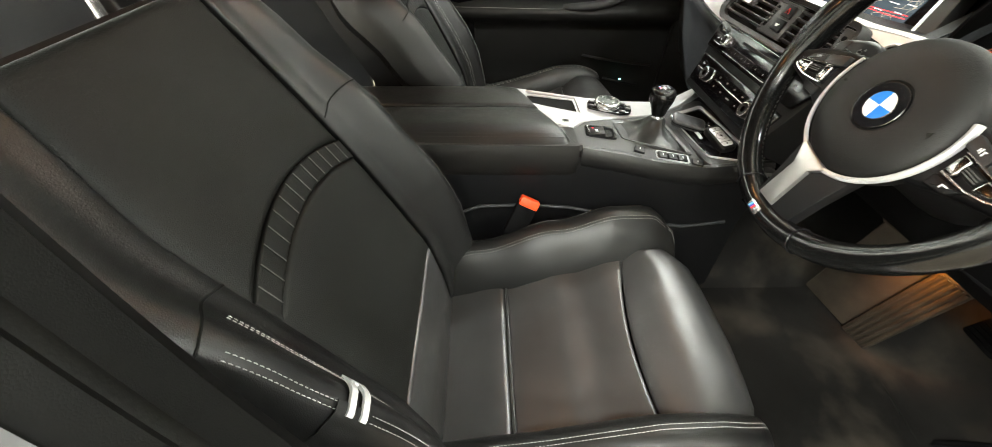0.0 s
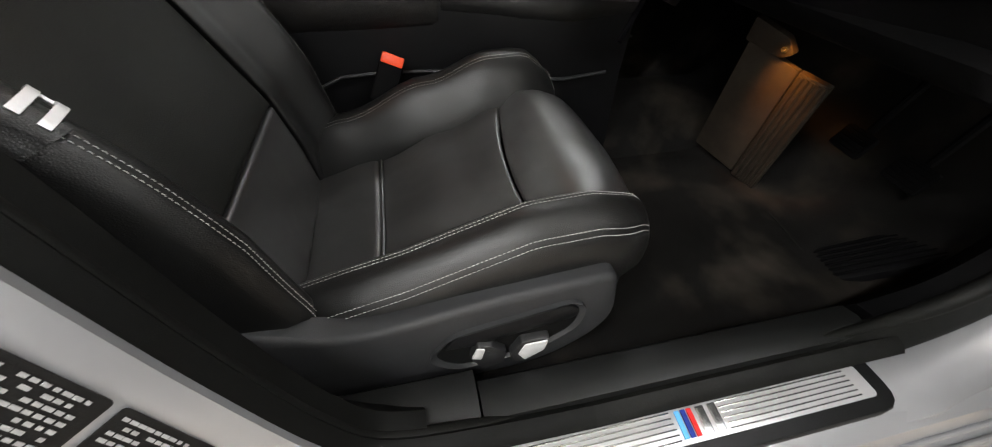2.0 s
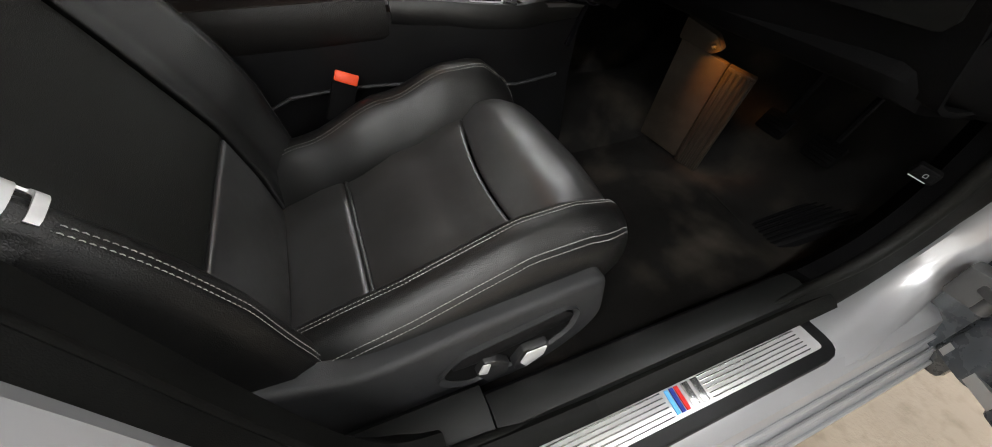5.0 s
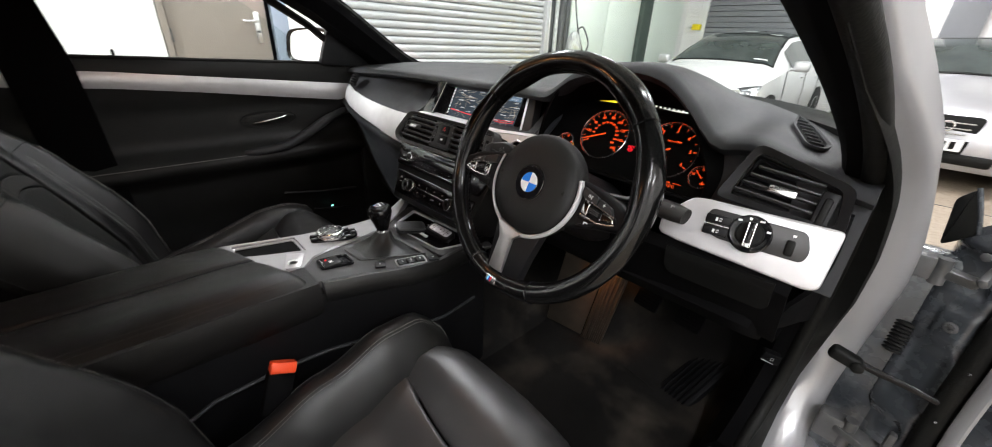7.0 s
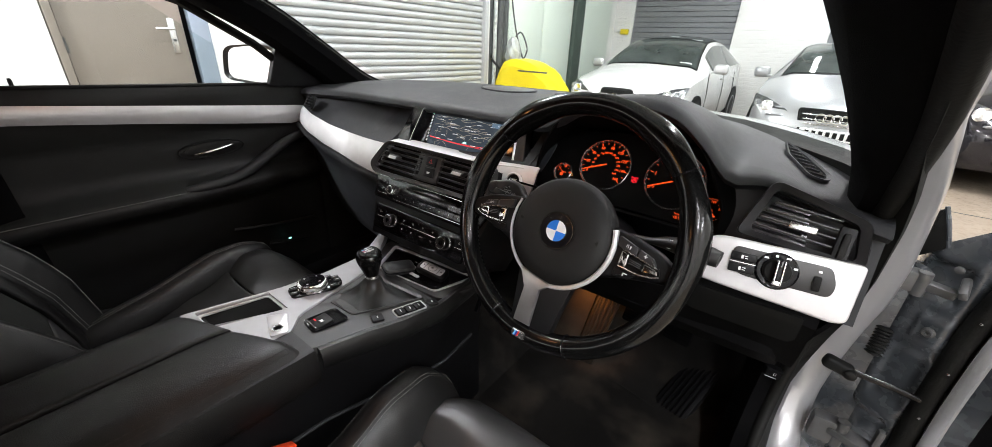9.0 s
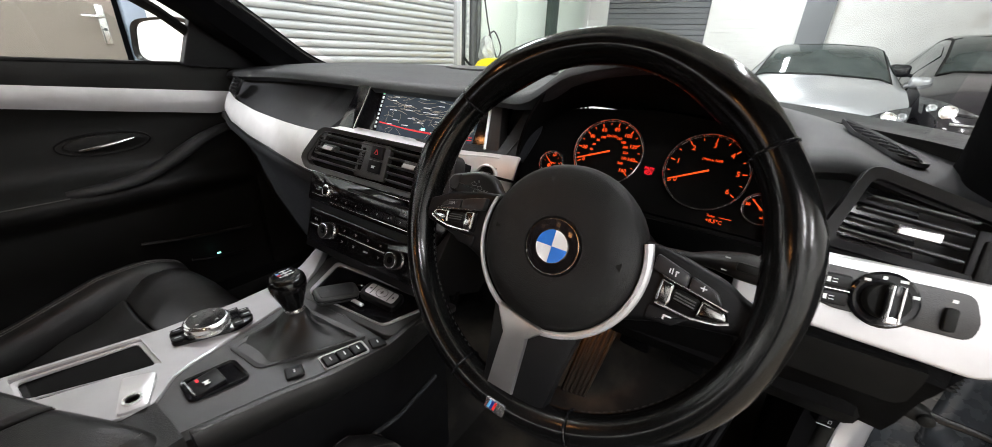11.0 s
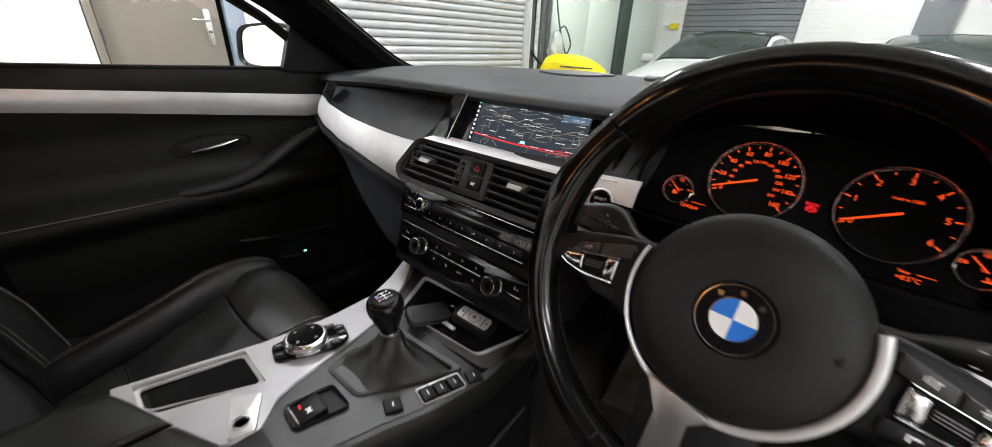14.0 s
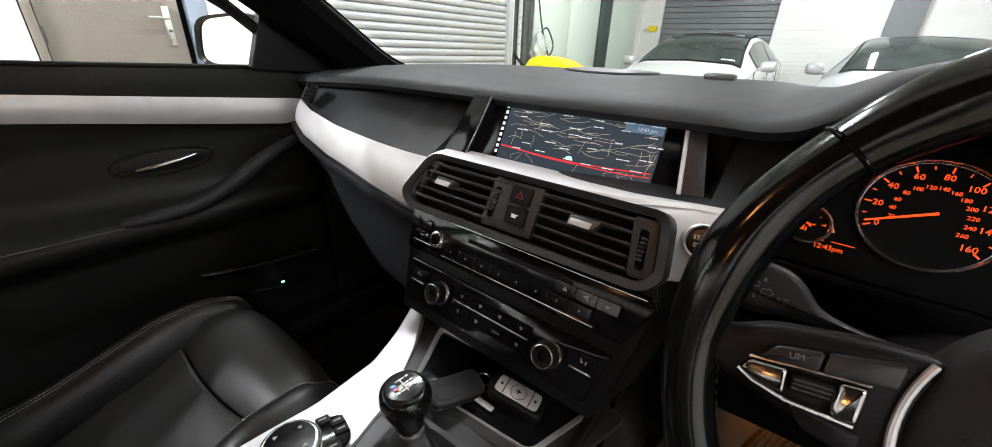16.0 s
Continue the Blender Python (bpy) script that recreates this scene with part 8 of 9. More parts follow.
seal = smooth_path([dp(0.55, 0.0, 0.365), dp(0.30, 0.0, 0.372), dp(0.130, 0.004, 0.395), dp(0.092, 0.006, 0.47), dp(0.083, 0.006, 0.60), dp(0.081, 0.006, 0.72), dp(0.084, 0.006, 0.83), dp(0.100, 0.006, 0.92), dp(0.155, 0.004, 0.99), dp(0.28, 0.0, 1.035)], 45)
part("door_seal", tube(seal, 0.0165, 12, up=tuple(OUT)), RUBBER, near_door, "broad black rubber seal")
def edge_section(p):
    return [p + ALONG * a + OUT * b for a, b in ((0.017, 0.006), (0.021, -0.010), (0.028, -0.014), (0.040, -0.013), (0.047, -0.006), (0.047, 0.010))]
part("light_edge", loft([edge_section(p) for p in seal[9:42]]), SILVER_PAINT, near_door, "pale grey panel edge")
for z in (0.62, 0.73, 0.84):
    part("seal_clip", lathe([(0.0025, 0), (0.002, 0.0015), (0, 0.002)], axes(dp(0.089, -0.0105, z), ALONG, (0, 0, 1)), 10), CHROME, near_door)
part("door_card", sheet(lambda u, v: dp(lerp(0.138, 1.05, u), 0.008 - 0.05 * math.sin(math.pi * v) ** 0.6 * min(1.0, u * 14), lerp(0.40, 1.045, v)), 20, 16, 0.03), PLASTIC, near_door, "black inner door panel")
part("outer_skin", sheet(lambda u, v: dp(lerp(-0.03, 1.08, u), 0.12 + 0.03 * math.sin(math.pi * v), lerp(0.30, door_top(lerp(-0.03, 1.08, u)) - 0.03, v)), 16, 12, 0.006), SILVER_PAINT, near_door, "silver outer skin")
part("bottom_edge", loft([[dp(a, 0.0, 0.345), dp(a, 0.14, 0.30), dp(a, 0.14, 0.325), dp(a, 0.0, 0.37)] for a in (0.0, 0.5, 1.06)]), SILVER_BODY, near_door)
part("bolt", lathe([(0.0100, 0), (0.0100, 0.002), (0.0066, 0.0035), (0.0062, 0.007), (0.0034, 0.007), (0.0026, 0.004), (0, 0.004)], axes(dp(0.041, -0.009, 0.786), ALONG, (0, 0, 1)), 20), HINGE_PAINT, near_door, "bright bolt")
part("check_strap", tube([(0.842, 0.887, 0.679), (0.880, 0.893, 0.671), (0.930, 0.905, 0.662), (0.982, 0.914, 0.650)], [0.0050, 0.0042, 0.0040, 0.0038], 10, flat=1.6), GLOSS, near_door, "black door check strap")
part("strap_mount", join(box((0, 0, 0), (0.050, 0.026, 0.024), 0.008, 3, axes((0.838, 0.882, 0.680), (0.95, 0.05, -0.22), (0, 0, 1))), lathe([(0.010, 0), (0.010, 0.010), (0.006, 0.013)], axes((0.858, 0.876, 0.676), (1, 0, 0), (0, 0, 1)), 16)), RUBBER, near_door, "black strap mount")
part("cable_bellows", join(*[lathe([(0.015, 0), (0.019, 0.0035), (0.015, 0.007)], axes(dp(-0.016, 0.012, 0.685 + 0.0075 * k), (1, 0, 0), (0, 1, 0)), 18) for k in range(9)]), RUBBER, near_door, "ribbed black cable bellows")
part("corner_gasket", plate(fillet([(-0.030, 0.905), (0.006, 0.940), (-0.020, 1.008), (-0.040, 0.985)], 0.008), axes(HINGE, ALONG, (0, 0, 1)) @ Matrix.Translation((0, 0, -0.012)), 0.014, 0.004), RUBBER, near_door, "black corner gasket")
part("gasket_edge", tube([dp(0.007, 0.0, 0.942), dp(-0.006, 0.0, 0.978), dp(-0.020, 0.0, 1.010)], 0.0035, 8), GREY_METAL, near_door)

# ---- the garage round the car ----
WX, WY = -3.45, 9.6
EX, SY = 5.2, -3.6
solid("garage_floor", box((0.9, 3.0, -0.05), (10.0, 14.4, 0.1)), CONCRETE, "worn buff concrete garage floor with stains and joints", "floor", "structure")
joints = thing("floor_joint", "dark saw-cut joint in the concrete floor", "floor joint", (2, 3, 0), kind="structure")
for x in (1.6, 3.4):
    part("groove", box((x, 3.0, 0.001), (0.012, 13.0, 0.004)), PIPE_DARK, joints)
for y in (1.9, 5.2):
    part("groove", box((0.9, y, 0.001), (8.4, 0.012, 0.004)), PIPE_DARK, joints)
part("drain_cover", box((3.0, 6.4, 0.003), (0.3, 0.2, 0.008), 0.002), PIPE_DARK, joints)
solid("ceiling", box((0.9, 3.0, CEILING_Z + 0.05), (9.4, 13.8, 0.1)), WALL_WHITE, "white painted garage ceiling", "ceiling", "structure")
solid("wall_south", box((0.9, SY - 0.1, CEILING_Z / 2), (8.9, 0.2, CEILING_Z)), WALL_WHITE, "white painted garage wall behind the car", "wall", "structure")
solid("wall_east", box((EX + 0.1, 3.0, CEILING_Z / 2), (0.2, 13.4, CEILING_Z)), WALL_WHITE, "white painted garage side wall", "wall", "structure")
# west wall with the door opening and the shutter opening
def wall_x(y0, y1, z0, z1, mat=WALL_WHITE):
    return box((WX - 0.1, (y0 + y1) / 2, (z0 + z1) / 2), (0.2, y1 - y0, z1 - z0))
DOOR_Y0, DOOR_Y1, DOOR_H = 0.50, 1.30, 2.05
SH_Y0, SH_Y1, SH_H = 1.75, 4.98, 2.9
solid("wall_west", join(wall_x(SY, DOOR_Y0 - 0.05, 0, CEILING_Z), wall_x(DOOR_Y0 - 0.05, DOOR_Y1 + 0.09, DOOR_H + 0.06, CEILING_Z), wall_x(DOOR_Y1 + 0.09, SH_Y0, 0, CEILING_Z), wall_x(SH_Y0, SH_Y1, SH_H, CEILING_Z), wall_x(SH_Y1, WY, 0, CEILING_Z)), WALL_WHITE, "white painted garage wall with door and shutter openings", "wall", "structure")
wd = thing("door_1", "closed taupe flush door with steel lever handle in a blue-grey frame", "door", (WX, 0.9, 0), kind="structure")
part("leaf", box((WX - 0.035, (DOOR_Y0 + DOOR_Y1 - 0.08) / 2, DOOR_H / 2), (0.045, DOOR_Y1 - DOOR_Y0 - 0.09, DOOR_H - 0.01), 0.003), DOOR_GREY, wd)
part("frame_jamb", box((WX - 0.01, DOOR_Y1 + 0.02, DOOR_H / 2), (0.07, 0.13, DOOR_H), 0.004), FRAME_BLUE, wd, "blue-grey frame")
part("frame_jamb", box((WX - 0.01, DOOR_Y0 - 0.022, DOOR_H / 2), (0.05, 0.044, DOOR_H), 0.004), DOOR_GREY, wd)
part("frame_head", box((WX - 0.01, (DOOR_Y0 + DOOR_Y1) / 2 + 0.02, DOOR_H + 0.025), (0.07, DOOR_Y1 - DOOR_Y0 + 0.13, 0.06), 0.004), FRAME_BLUE, wd)
HY = 1.135
part("handle_plate", box((WX - 0.006, HY, 1.20), (0.012, 0.045, 0.25), 0.01, 3), CHROME, wd, "steel handle plate")
part("lever", tube([(WX, HY, 1.25), (WX + 0.045, HY, 1.25), (WX + 0.05, HY - 0.03, 1.25), (WX + 0.05, HY - 0.115, 1.25)], 0.009, 10), CHROME, wd, "steel lever")
part("key_cylinder", lathe([(0.010, 0), (0.010, 0.008), (0, 0.008)], axes((WX, HY, 1.17), (0, 1, 0), (0, 0, 1)), 16), PIPE_DARK, wd)
for z in (0.3, 1.12, 1.85):
    part("hinge", tube([(WX + 0.006, DOOR_Y0 + 0.005, z - 0.05), (WX + 0.006, DOOR_Y0 + 0.005, z + 0.05)], 0.008, 8), PIPE_DARK, wd)
# roller shutter, slat by slat
shut = thing("roller_shutter", "closed galvanised steel roller shutter in the side wall", "roller shutter", (WX - 0.05, 3.3, 0), kind="structure")
SLAT = 0.077
def slat_mesh():
    prof = [(-0.02, 0.0), (0.004, 0.004), (0.014, 0.018), (0.018, 0.036), (0.014, 0.056), (0.002, 0.068), (-0.012, 0.0695), (-0.014, 0.0735), (-0.02, 0.0755)]
    rings = [[Vector((x, y, z)) for x, z in prof] for y in (-(SH_Y1 - SH_Y0) / 2, (SH_Y1 - SH_Y0) / 2)]
    return to_mesh("slat", loft(rings), SHUTTER, True, 50)
slat_me = slat_mesh()
for k in range(37):
    ob = new("slat", slat_me)
    ob.parent = shut
    ob.location = Vector((WX - 0.05, (SH_Y0 + SH_Y1) / 2, 0.03 + SLAT * k)) - BASE[shut]
for y in (SH_Y0 - 0.0, SH_Y1 + 0.0):
    part("guide_rail", box((WX - 0.02, y, SH_H / 2), (0.09, 0.07, SH_H), 0.006), SHUTTER, shut)
part("hood_box", box((WX + 0.05, (SH_Y0 + SH_Y1) / 2, SH_H + 0.12), (0.36, SH_Y1 - SH_Y0 + 0.2, 0.3), 0.01), SHUTTER, shut)
# pipes and a bag hanging by the shutter, then pale panels and a dark post
pipes = thing("wall_pipes", "dark and pale service pipes beside the shutter", "pipes", (WX + 0.1, 5.2, 0))
for k, (y, r, mt) in enumerate(((5.13, 0.03, POLYTHENE), (5.24, 0.055, PIPE_DARK), (5.36, 0.05, PIPE_DARK))):
    part("pipe", tube([(WX + 0.06, y, 0), (WX + 0.06, y, 3.4)], r, 14), mt, pipes)
part("backing_board", box((WX + 0.012, 5.28, 1.5), (0.02, 0.42, 3.0)), PIPE_DARK, pipes)
part("hanging_hose", tube(smooth_path([(WX + 0.12, 5.4, 2.0), (WX + 0.16, 5.5, 1.5), (WX + 0.2, 5.62, 1.15), (WX + 0.2, 5.72, 1.05), (WX + 0.2, 5.8, 1.2), (WX + 0.16, 5.66, 1.42), (WX + 0.14, 5.5, 1.3)], 40), 0.012, 8), PIPE_DARK, pipes, "black looped hose")
bag = thing("plastic_bag", "crumpled grey polythene bag hanging from the pipes", "bag", (WX + 0.16, 5.45, 0.85))
def bag_f(u, v):
    a = 2 * math.pi * u
    r = (0.03 + 0.10 * math.sin(math.pi * v) ** 0.7) * (1 + 0.25 * math.sin(5 * a + 9 * v) * math.sin(3 * v * 3.1))
    return Vector((WX + 0.18 + r * math.cos(a) * 0.8, 5.45 + r * math.sin(a), 0.85 + 0.5 * v))
part("bag_skin", sheet(bag_f, 28, 14), POLYTHENE, bag, angle=30)
gp1 = thing("wall_panel", "pale green smooth wall panels on the side wall", "wall panel", (WX, 7, 0), kind="structure")
for y0, y1 in ((5.50, 6.50), (6.51, 7.53), (7.91, 9.3)):
    part("panel", box((WX + 0.015, (y0 + y1) / 2, 1.65), (0.03, y1 - y0 - 0.008, 3.3), 0.004), WALL_GREEN, gp1)
solid("wall_post", box((WX + 0.05, 7.72, 1.7), (0.10, 0.34, 3.4), 0.01), POST_PAINT, "dark green steel post on the side wall", "post", "structure")
# back wall: painted brick with a slate roller door
def wall_y(x0, x1, z0, z1):
    return box(((x0 + x1) / 2, WY + 0.1, (z0 + z1) / 2), (x1 - x0, 0.2, z1 - z0))
solid("wall_north", join(wall_y(WX - 0.2, -3.02, 0, CEILING_Z), wall_y(-3.02, -0.98, 2.9, CEILING_Z), wall_y(-0.98, EX + 0.2, 0, CEILING_Z)), BRICK_WHITE, "white painted brick end wall", "wall", "structure")
rd = thing("grey_roller_door", "closed slate-grey roller door in the end wall", "roller door", (-2.0, WY, 0), kind="structure")
gs = [(-0.02, 0.0), (0.006, 0.006), (0.012, 0.05), (0.006, 0.094), (-0.02, 0.099)]
gs_me = to_mesh("slat", loft([[Vector((x, -y, z)) for y, z in gs] for x in (-1.02, 1.02)]), GREY_ROLLER, True, 50)
for k in range(29):
    ob = new("slat", gs_me)
    ob.parent = rd
    ob.location = Vector((-2.0, WY + 0.05, 0.1 * k)) - BASE[rd]
solid("grey_pillar", box((0.73, WY - 0.05, 1.7), (0.42, 0.1, 3.4), 0.006), GREY_ROLLER, "slate-grey painted pillar on the end wall", "pillar", "structure")
yb = thing("alarm_box", "small yellow box on the brick wall", "box", (-3.2, WY - 0.04, 1.55))
part("case", box((-3.17, WY - 0.04, 1.60), (0.17, 0.08, 0.11), 0.01), YELLOW, yb)
part("conduit", tube([(-3.26, WY - 0.02, 1.60), (-3.36, WY - 0.02, 1.60)], 0.012, 8), POLYTHENE, yb)
# brick courses low on the end wall
bricks = thing("brick_courses", "white painted bricks of the end wall", "brick wall", (1.9, WY, 0), kind="structure")
brick_me = to_mesh("brick", box((0, 0, 0), (0.215, 0.016, 0.065), 0.004, 1), BRICK_WHITE, False)
for x0, cols, rows in ((-0.92, 5, 26), (-3.42, 1, 26)):
    for r in range(rows):
        for c in range(cols):
            ob = new("brick", brick_me)
            ob.parent = bricks
            ob.location = Vector((x0 + 0.1125 + 0.225 * c + (0.1125 if r % 2 and cols > 1 else 0), WY + 0.004, 0.04 + 0.075 * r)) - BASE[bricks]
# tube lights under the ceiling, one at each lamp, the added ones too
glow = material("lit_tube", (0.8, 0.8, 0.8), 0.5, vary=0.01, emit=(0.96, 0.98, 1.0), emit_strength=26.0)
first = None
for tx, ty, power in TUBES:
    if first is None:
        first = thing("ceiling_light", "twin fluorescent ceiling light in a white batten", "ceiling light", (tx, ty, CEILING_Z - 0.1), "ceiling lights")
        part("batten", box((tx, ty, CEILING_Z - 0.04), (0.16, 1.5, 0.08), 0.01), WHITE_ENAMEL, first)
        for s in (-0.045, 0.045):
            part("fluorescent_tube", tube([(tx + s, ty - 0.72, CEILING_Z - 0.105), (tx + s, ty + 0.72, CEILING_Z - 0.105)], 0.014, 10), glow, first, "lit white tube")
    else:
        copy_thing(first, pose(tx, ty, CEILING_Z - 0.1))

# yellow floor scrubber
scrub = thing("floor_scrubber", "yellow walk-behind floor scrubber with dark base by the side wall", "floor cleaner", (-2.75, 5.3, 0))
sc = []
for k in range(13):
    t = k / 12
    y = lerp(-0.62, 0.52, t)
    top = line(t, (0, 0.72), (0.12, 0.98), (0.3, 1.06), (0.55, 1.02), (0.8, 0.90), (1, 0.66))
    wd_ = line(t, (0, 0.18), (0.15, 0.25), (0.8, 0.25), (1, 0.2))
    sc.append([Vector((-2.75 + y, 5.3 + s * wd_, z)) for s, z in ((-1, 0.30), (-1.04, 0.55), (-1, top - 0.10), (-0.75, top), (0.75, top), (1, top - 0.10), (1.04, 0.55), (1, 0.30))])
part("tank", loft(sc), YELLOW, scrub, "yellow moulded tank", angle=30)
part("base", box((-2.75, 5.3, 0.20), (1.15, 0.56, 0.22), 0.05, 3), RUBBER, scrub, "dark base")
part("handlebar", tube(smooth_path([(-3.25, 5.1, 0.9), (-3.42, 5.08, 1.06), (-3.42, 5.3, 1.08), (-3.42, 5.52, 1.06), (-3.25, 5.5, 0.9)], 24), 0.018, 8), RUBBER, scrub)
for y in (5.05, 5.55):
    part("scrubber_wheel", lathe([(0.09, -0.03), (0.11, -0.02), (0.11, 0.02), (0.09, 0.03)], pose(-2.9, y, 0.11, 90, 0, 0), 20), TYRE, scrub)
part("lid_gap", box((-2.62, 5.03, 0.90), (0.5, 0.01, 0.02), 0.003, 1, None), PIPE_DARK, scrub)


# ---- cars parked in the garage ----
def parked_car(name_label, m, paint, L, W, H, roof_mat, style, base):
    car = thing("parked_car", name_label, "car", base, "parked cars")
    hw = W / 2
    # stations from the nose: y, half width, underside z, bonnet/roof z, belt z, top half width
    st = [(0.00, 0.62, 0.30, 0.56, 0.52, 0.50), (0.06, 0.80, 0.22, 0.68, 0.60, 0.62), (0.20, 0.93, 0.20, 0.78, 0.70, 0.74), (0.55, 0.98, 0.20, 0.90, 0.82, 0.80), (1.00, 1.0, 0.20, 0.99, 0.90, 0.82),
          (1.15, 1.0, 0.20, 1.03, 0.93, 0.82), (1.50, 1.0, 0.20, 1.24, 0.95, 0.74), (1.95, 1.0, 0.20, 1.42, 0.97, 0.68), (2.5, 1.0, 0.20, H, 0.99, 0.67), (3.1, 1.0, 0.20, H - 0.02, 1.02, 0.66), (3.6, 0.98, 0.20, H - 0.09, 1.05, 0.64), (3.95, 0.95, 0.22, 1.15, 1.04, 0.64), (L - 0.06, 0.9, 0.28, 0.95, 0.86, 0.66), (L, 0.80, 0.34, 0.80, 0.72, 0.60)]
    k = L / 4.3
    rings, green = [], []
    for y, w, zb, zt, zs, tw in st:
        y = y if y > 3.9 * 1.01 and y >= L - 0.1 else y * k
        a = hw * w
        rings.append([Vector((-a * 0.9, y, zb)), Vector((-a, y, zb + 0.12)), Vector((-a * 1.0, y, (zb + zs) / 2 + 0.08)), Vector((-a * 0.97, y, zs)), Vector((-hw * tw, y, max(zs + 0.005, zt - 0.05))), Vector((-hw * tw * 0.8, y, zt)), Vector((0, y, zt + 0.02)),
                      Vector((hw * tw * 0.8, y, zt)), Vector((hw * tw, y, max(zs + 0.005, zt - 0.05))), Vector((a * 0.97, y, zs)), Vector((a, y, (zb + zs) / 2 + 0.08)), Vector((a, y, zb + 0.12)), Vector((a * 0.9, y, zb))])
    bm = loft(rings)
    bmesh.ops.transform(bm, matrix=m, verts=bm.verts)
    part("body", bm, paint, car, angle=50)

    def skin(i0, i1, j0, j1, shrink, lift, mat, nm, lab="", n=6):
        """A panel lying on the body between stations and ring points."""
        def f(u, v):
            fi, fj = lerp(i0, i1, u), lerp(j0, j1, v)
            i, j = min(int(fi), len(rings) - 2), min(int(fj), len(rings[0]) - 2)
            p = rings[i][j].lerp(rings[i + 1][j], fi - i).lerp(rings[i][j + 1].lerp(rings[i + 1][j + 1], fi - i), fj - j)
            return p
        c = f(0.5, 0.5)
        nrm = (f(0.55, 0.5) - f(0.45, 0.5)).cross(f(0.5, 0.55) - f(0.5, 0.45)).normalized()
        ctr = rings[min(int((i0 + i1) / 2), len(rings) - 1)]
        cc = sum(ctr, Vector()) / len(ctr)
        nrm = nrm if nrm.dot(c - cc) > 0 else -nrm
        b = sheet(lambda u, v: f(u, v) + nrm * lift, n, n, 0.004)
        bmesh.ops.transform(b, matrix=m, verts=b.verts)
        return part(nm, b, mat, car, lab)
    skin(5.05, 7.75, 4.25, 7.75, 0, 0.010, CAR_GLASS, "windscreen", "dark windscreen")
    skin(4.98, 7.90, 4.05, 7.95, 0, 0.006, RUBBER, "windscreen_surround")
    for fj, fi, wj, mt, nm in () if style != "white" else ((7.0, 5.18, 0.5, WHITE_ENAMEL, "paper_sheet"), (6.0, 7.30, 0.32, POLYTHENE, "interior_mirror")):
        skin(fi, fi + (0.06 if nm == "paper_sheet" else 0.22), fj - wj / 2, fj + wj / 2, 0, 0.013, mt, nm, "", 3)
    skin(7.95, 10.2, 4.02, 7.98, 0, 0.008, roof_mat, "roof")
    for j in (3.08, 8.12):
        skin(6.2, 8.1, j, j + 0.8, 0, 0.008, CAR_GLASS, "side_window")
        skin(8.25, 9.6, j, j + 0.8, 0, 0.008, CAR_GLASS, "side_window")

    def put(nm, bm, mat, lab="", parent=None):
        bmesh.ops.transform(bm, matrix=m, verts=bm.verts)
        return part(nm, bm, mat, parent or car, lab)
    for s in (-1, 1):
        hl = [Vector((s * hw * q[0], q[1] * k, q[2])) for q in ((0.40, 0.07, 0.585), (0.52, 0.07, 0.675), (0.78, 0.24, 0.765), (0.95, 0.44, 0.790), (0.93, 0.28, 0.655), (0.74, 0.09, 0.570))]
        cc = sum(hl, Vector()) / 6
        b = bmesh.new()
        fr = [b.verts.new(p + Vector((s * 0.012, -0.02, 0.012))) for p in hl]
        ce = b.verts.new(cc + Vector((s * 0.03, -0.06, 0.02)))
        bk = [b.verts.new(p + Vector((-s * 0.05, 0.06, -0.02))) for p in hl]
        for i in range(6):
            b.faces.new((fr[i], fr[(i + 1) % 6], ce))
            b.faces.new((fr[i], bk[i], bk[(i + 1) % 6], fr[(i + 1) % 6]))
        head = put("headlight", b, HEADLIGHT_DARK, "clear headlight with a dark housing")
        put("lamp_reflector", lathe([(0.062, 0), (0.066, 0.022), (0.050, 0.030), (0.022, 0.018), (0.0, 0.020)], axes(cc + Vector((s * 0.025, -0.062, 0.012)), (1, 0, 0), (0, 0.35, 1)), 20), CHROME, "", head)
        put("indicator", lathe([(0.036, 0), (0.040, 0.018), (0.022, 0.024), (0.0, 0.014)], axes(cc + Vector((s * 0.135, 0.010, 0.035)), (1, 0, 0), (0, 0.35, 1)), 16), LAMP_GLASS, "", head)
        put("lamp_strip", box((s * hw * 0.60, 0.045 * k, 0.60), (0.22, 0.02, 0.022), 0.006, 1), LAMP_GLASS, "", head)
        put("mirror", join(box((s * (hw + 0.10), 1.42 * k, 1.02), (0.20, 0.10, 0.14), 0.045, 3), tube([(s * (hw - 0.03), 1.40 * k, 0.97), (s * (hw + 0.05), 1.41 * k, 0.99)], 0.02, 8)), paint if style != "white" else ALU, "door mirror")
        for wy in (0.80, L - 0.85):
            w_ = put("wheel", lathe([(0.20, -0.10), (0.29, -0.10), (0.315, -0.07), (0.315, 0.07), (0.29, 0.10), (0.20, 0.10)], Matrix.Translation((s * (hw - 0.09), wy * k, 0.315)) @ pose(0, 0, 0, 0, 90, 0), 28), TYRE, "black tyre")
            put("rim", join(lathe([(0.20, -0.02), (0.21, 0.02), (0.195, 0.025), (0.19, 0.0)], Matrix.Translation((s * (hw - 0.01), wy * k, 0.315)) @ pose(0, 0, 0, 0, 90 * s, 0), 28), *[box((0, 0.10, 0.0), (0.035, 0.20, 0.02), 0.006, 1, Matrix.Translation((s * (hw - 0.005), wy * k, 0.315)) @ pose(0, 0, 0, 0, 90 * s, 0) @ Matrix.Rotation(2 * math.pi * q / 5, 4, "Z")) for q in range(5)]), RIM_ALLOY, "alloy rim", w_)
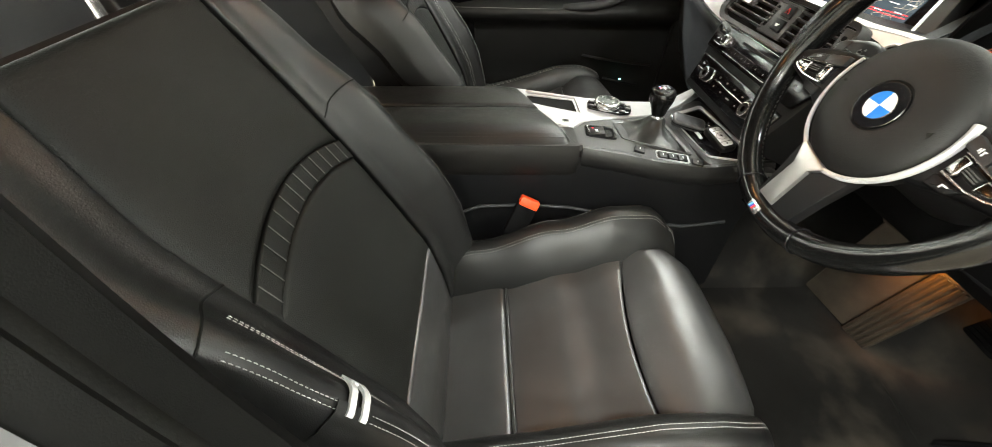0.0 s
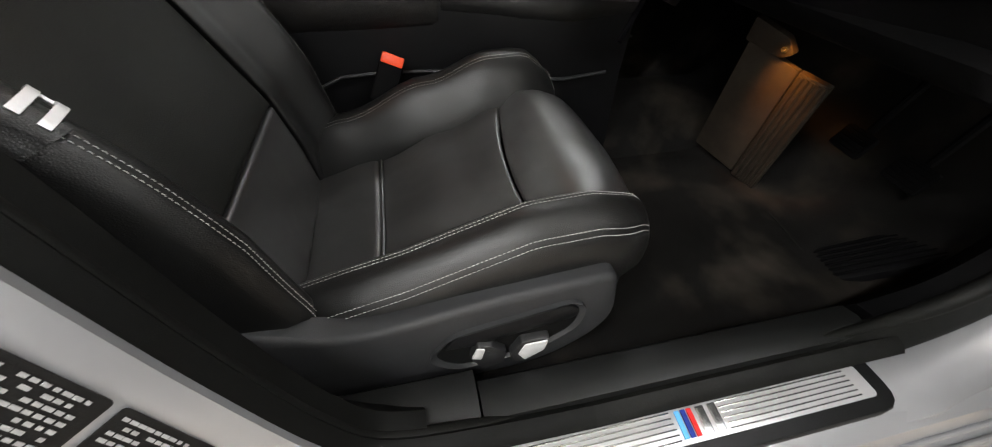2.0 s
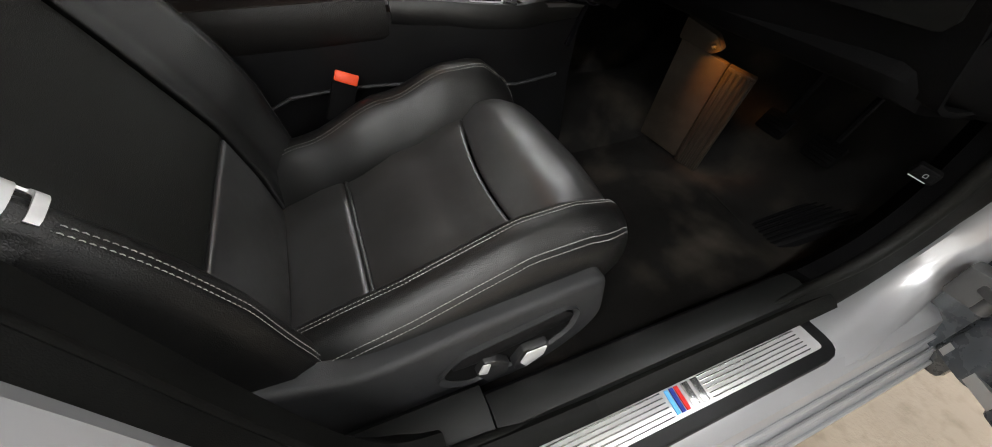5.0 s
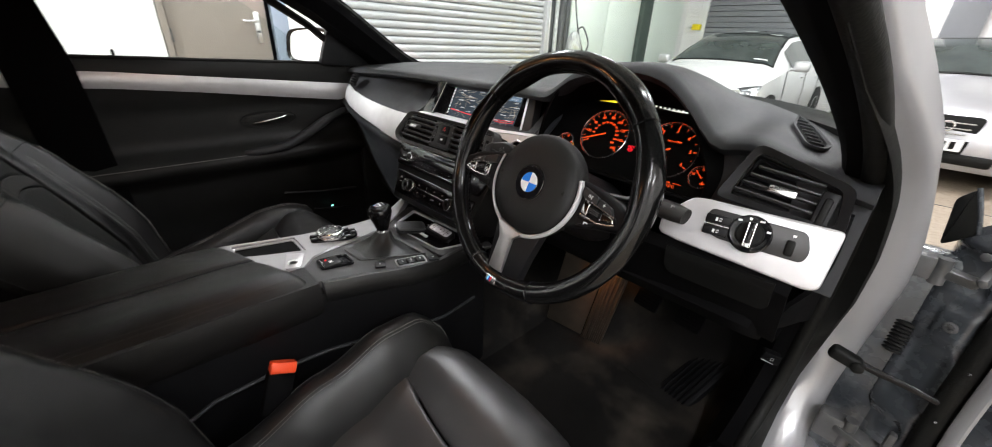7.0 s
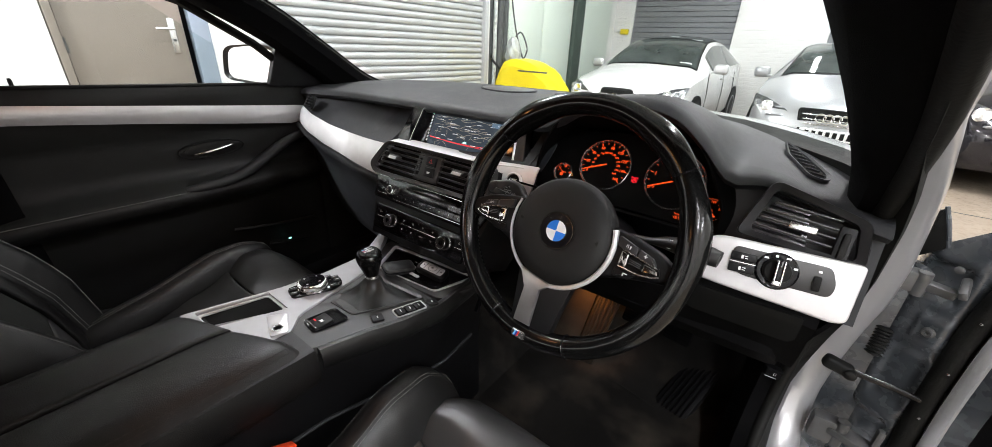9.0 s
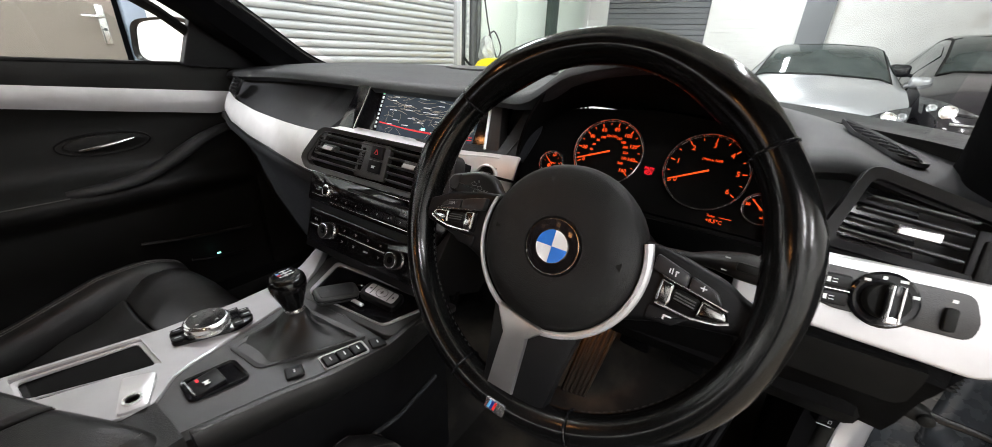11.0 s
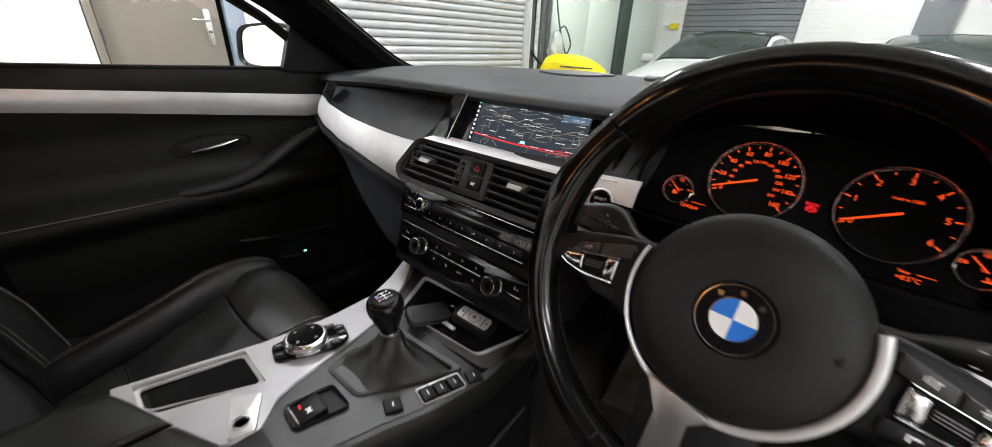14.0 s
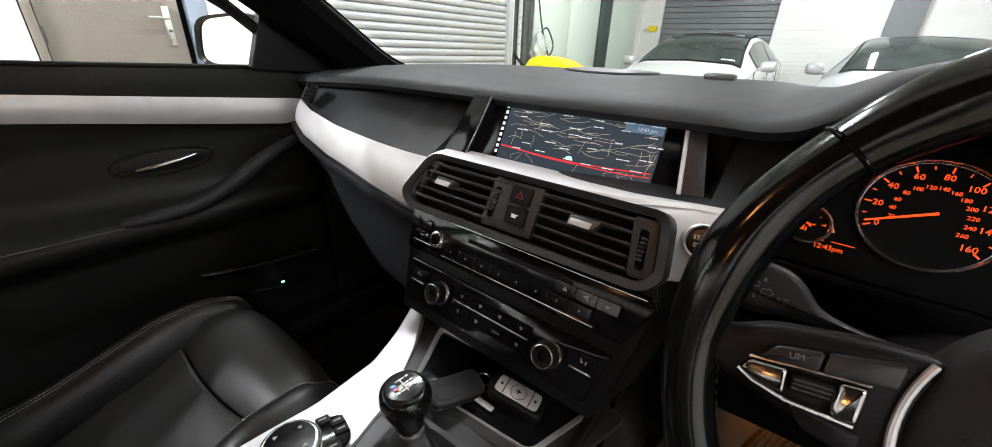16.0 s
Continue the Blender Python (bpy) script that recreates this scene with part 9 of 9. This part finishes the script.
            put("arch_gap", lathe([(0.33, -0.02), (0.365, -0.02), (0.365, 0.012), (0.33, 0.012)], Matrix.Translation((s * (hw - 0.004), wy * k, 0.315)) @ pose(0, 0, 0, 0, 90 * s, 0), 28), RUBBER)
            put("wheel_well", lathe([(0.0, -0.1), (0.35, -0.1), (0.35, 0.0), (0.0, 0.0)], Matrix.Translation((s * (hw - 0.03), wy * k, 0.33)) @ pose(0, 0, 0, 0, 90 * s, 0), 24), RUBBER)
    # grille, plate, lower intake, badge
    if style == "white":
        g = put("grille", box((0, 0.030, 0.655), (0.48, 0.12, 0.185), 0.07, 3), RUBBER, "black mesh grille")
        put("emblem", box((0, -0.02, 0.655), (0.10, 0.02, 0.07), 0.008), CHROME, "plain chrome emblem", g)
    elif style == "silver":
        g = put("grille", plate(fillet([(-0.34, 0.72), (-0.27, 0.34), (0.27, 0.34), (0.34, 0.72)][::-1], 0.05), axes((0, -0.01, 0), (1, 0, 0), (0, 0.08, 1)), 0.03, 0.01), RUBBER, "dark single-frame grille")
        for q in range(5):
            put("bar", box((0, -0.05, 0.66 - 0.05 * q), (0.56 - 0.03 * q, 0.02, 0.012), 0.004, 1), CHROME, "", g)
        for q in range(4):
            put("emblem_ring", tube([Vector((-0.105 + 0.07 * q + 0.045 * math.cos(a), -0.07, 0.63 + 0.045 * math.sin(a))) for a in [2 * math.pi * z / 20 for z in range(20)]], 0.007, 6, True), CHROME, "", g)
    else:
        g = put("grille", box((0, 0.0, 0.60), (0.9, 0.10, 0.12), 0.03, 2), CHROME, "bright grille")
    np_ = put("number_plate", box((0, -0.06, 0.46), (0.52, 0.02, 0.11), 0.006), WHITE_ENAMEL, "white number plate")
    put("plate_bar", join(*[box((-0.19 + 0.064 * q, -0.073, 0.46), (0.038, 0.004, 0.07), 0.002, 1) for q in range(7)]), RUBBER, "", np_)
    put("lower_intake", box((0, 0.03, 0.33), (1.0, 0.12, 0.10), 0.03, 2), RUBBER)
    for s in (-1, 1):
        put("door_gap", join(*[tube([Vector((s * hw * 1.003, y * k, 0.34)), Vector((s * hw * 1.004, y * k, 0.65)), Vector((s * hw * 0.975, y * k, 0.95))], 0.005, 5) for y in (1.28, 2.32, 3.2)]), RUBBER)
        for y in (2.15, 3.05):
            put("door_handle", box((s * hw * 0.995, y * k, 0.86), (0.03, 0.16, 0.03), 0.01, 2), paint)
    return car


parked_car("white hatchback with a black roof, parked facing the car", pose(-1.58, 5.60, 0, 0, 0, -1), WHITE_PAINT, 4.3, 1.77, 1.46, BLACK_PAINT, "white", (-1.4, 7.6, 0))
parked_car("silver hatchback with a chrome ringed grille, parked facing the car", pose(0.86, 5.75, 0, 0, 0, -2), SILVER_PAINT, 4.25, 1.76, 1.42, SILVER_PAINT, "silver", (1.1, 6.9, 0))
parked_car("black family car parked beyond the silver one", pose(2.75, 6.0, 0, 0, 0, -4) @ Matrix.Diagonal((1.1, 1.1, 1.12, 1)), BLACK_PAINT, 4.5, 1.82, 1.45, BLACK_PAINT, "black", (3.4, 7.4, 0))
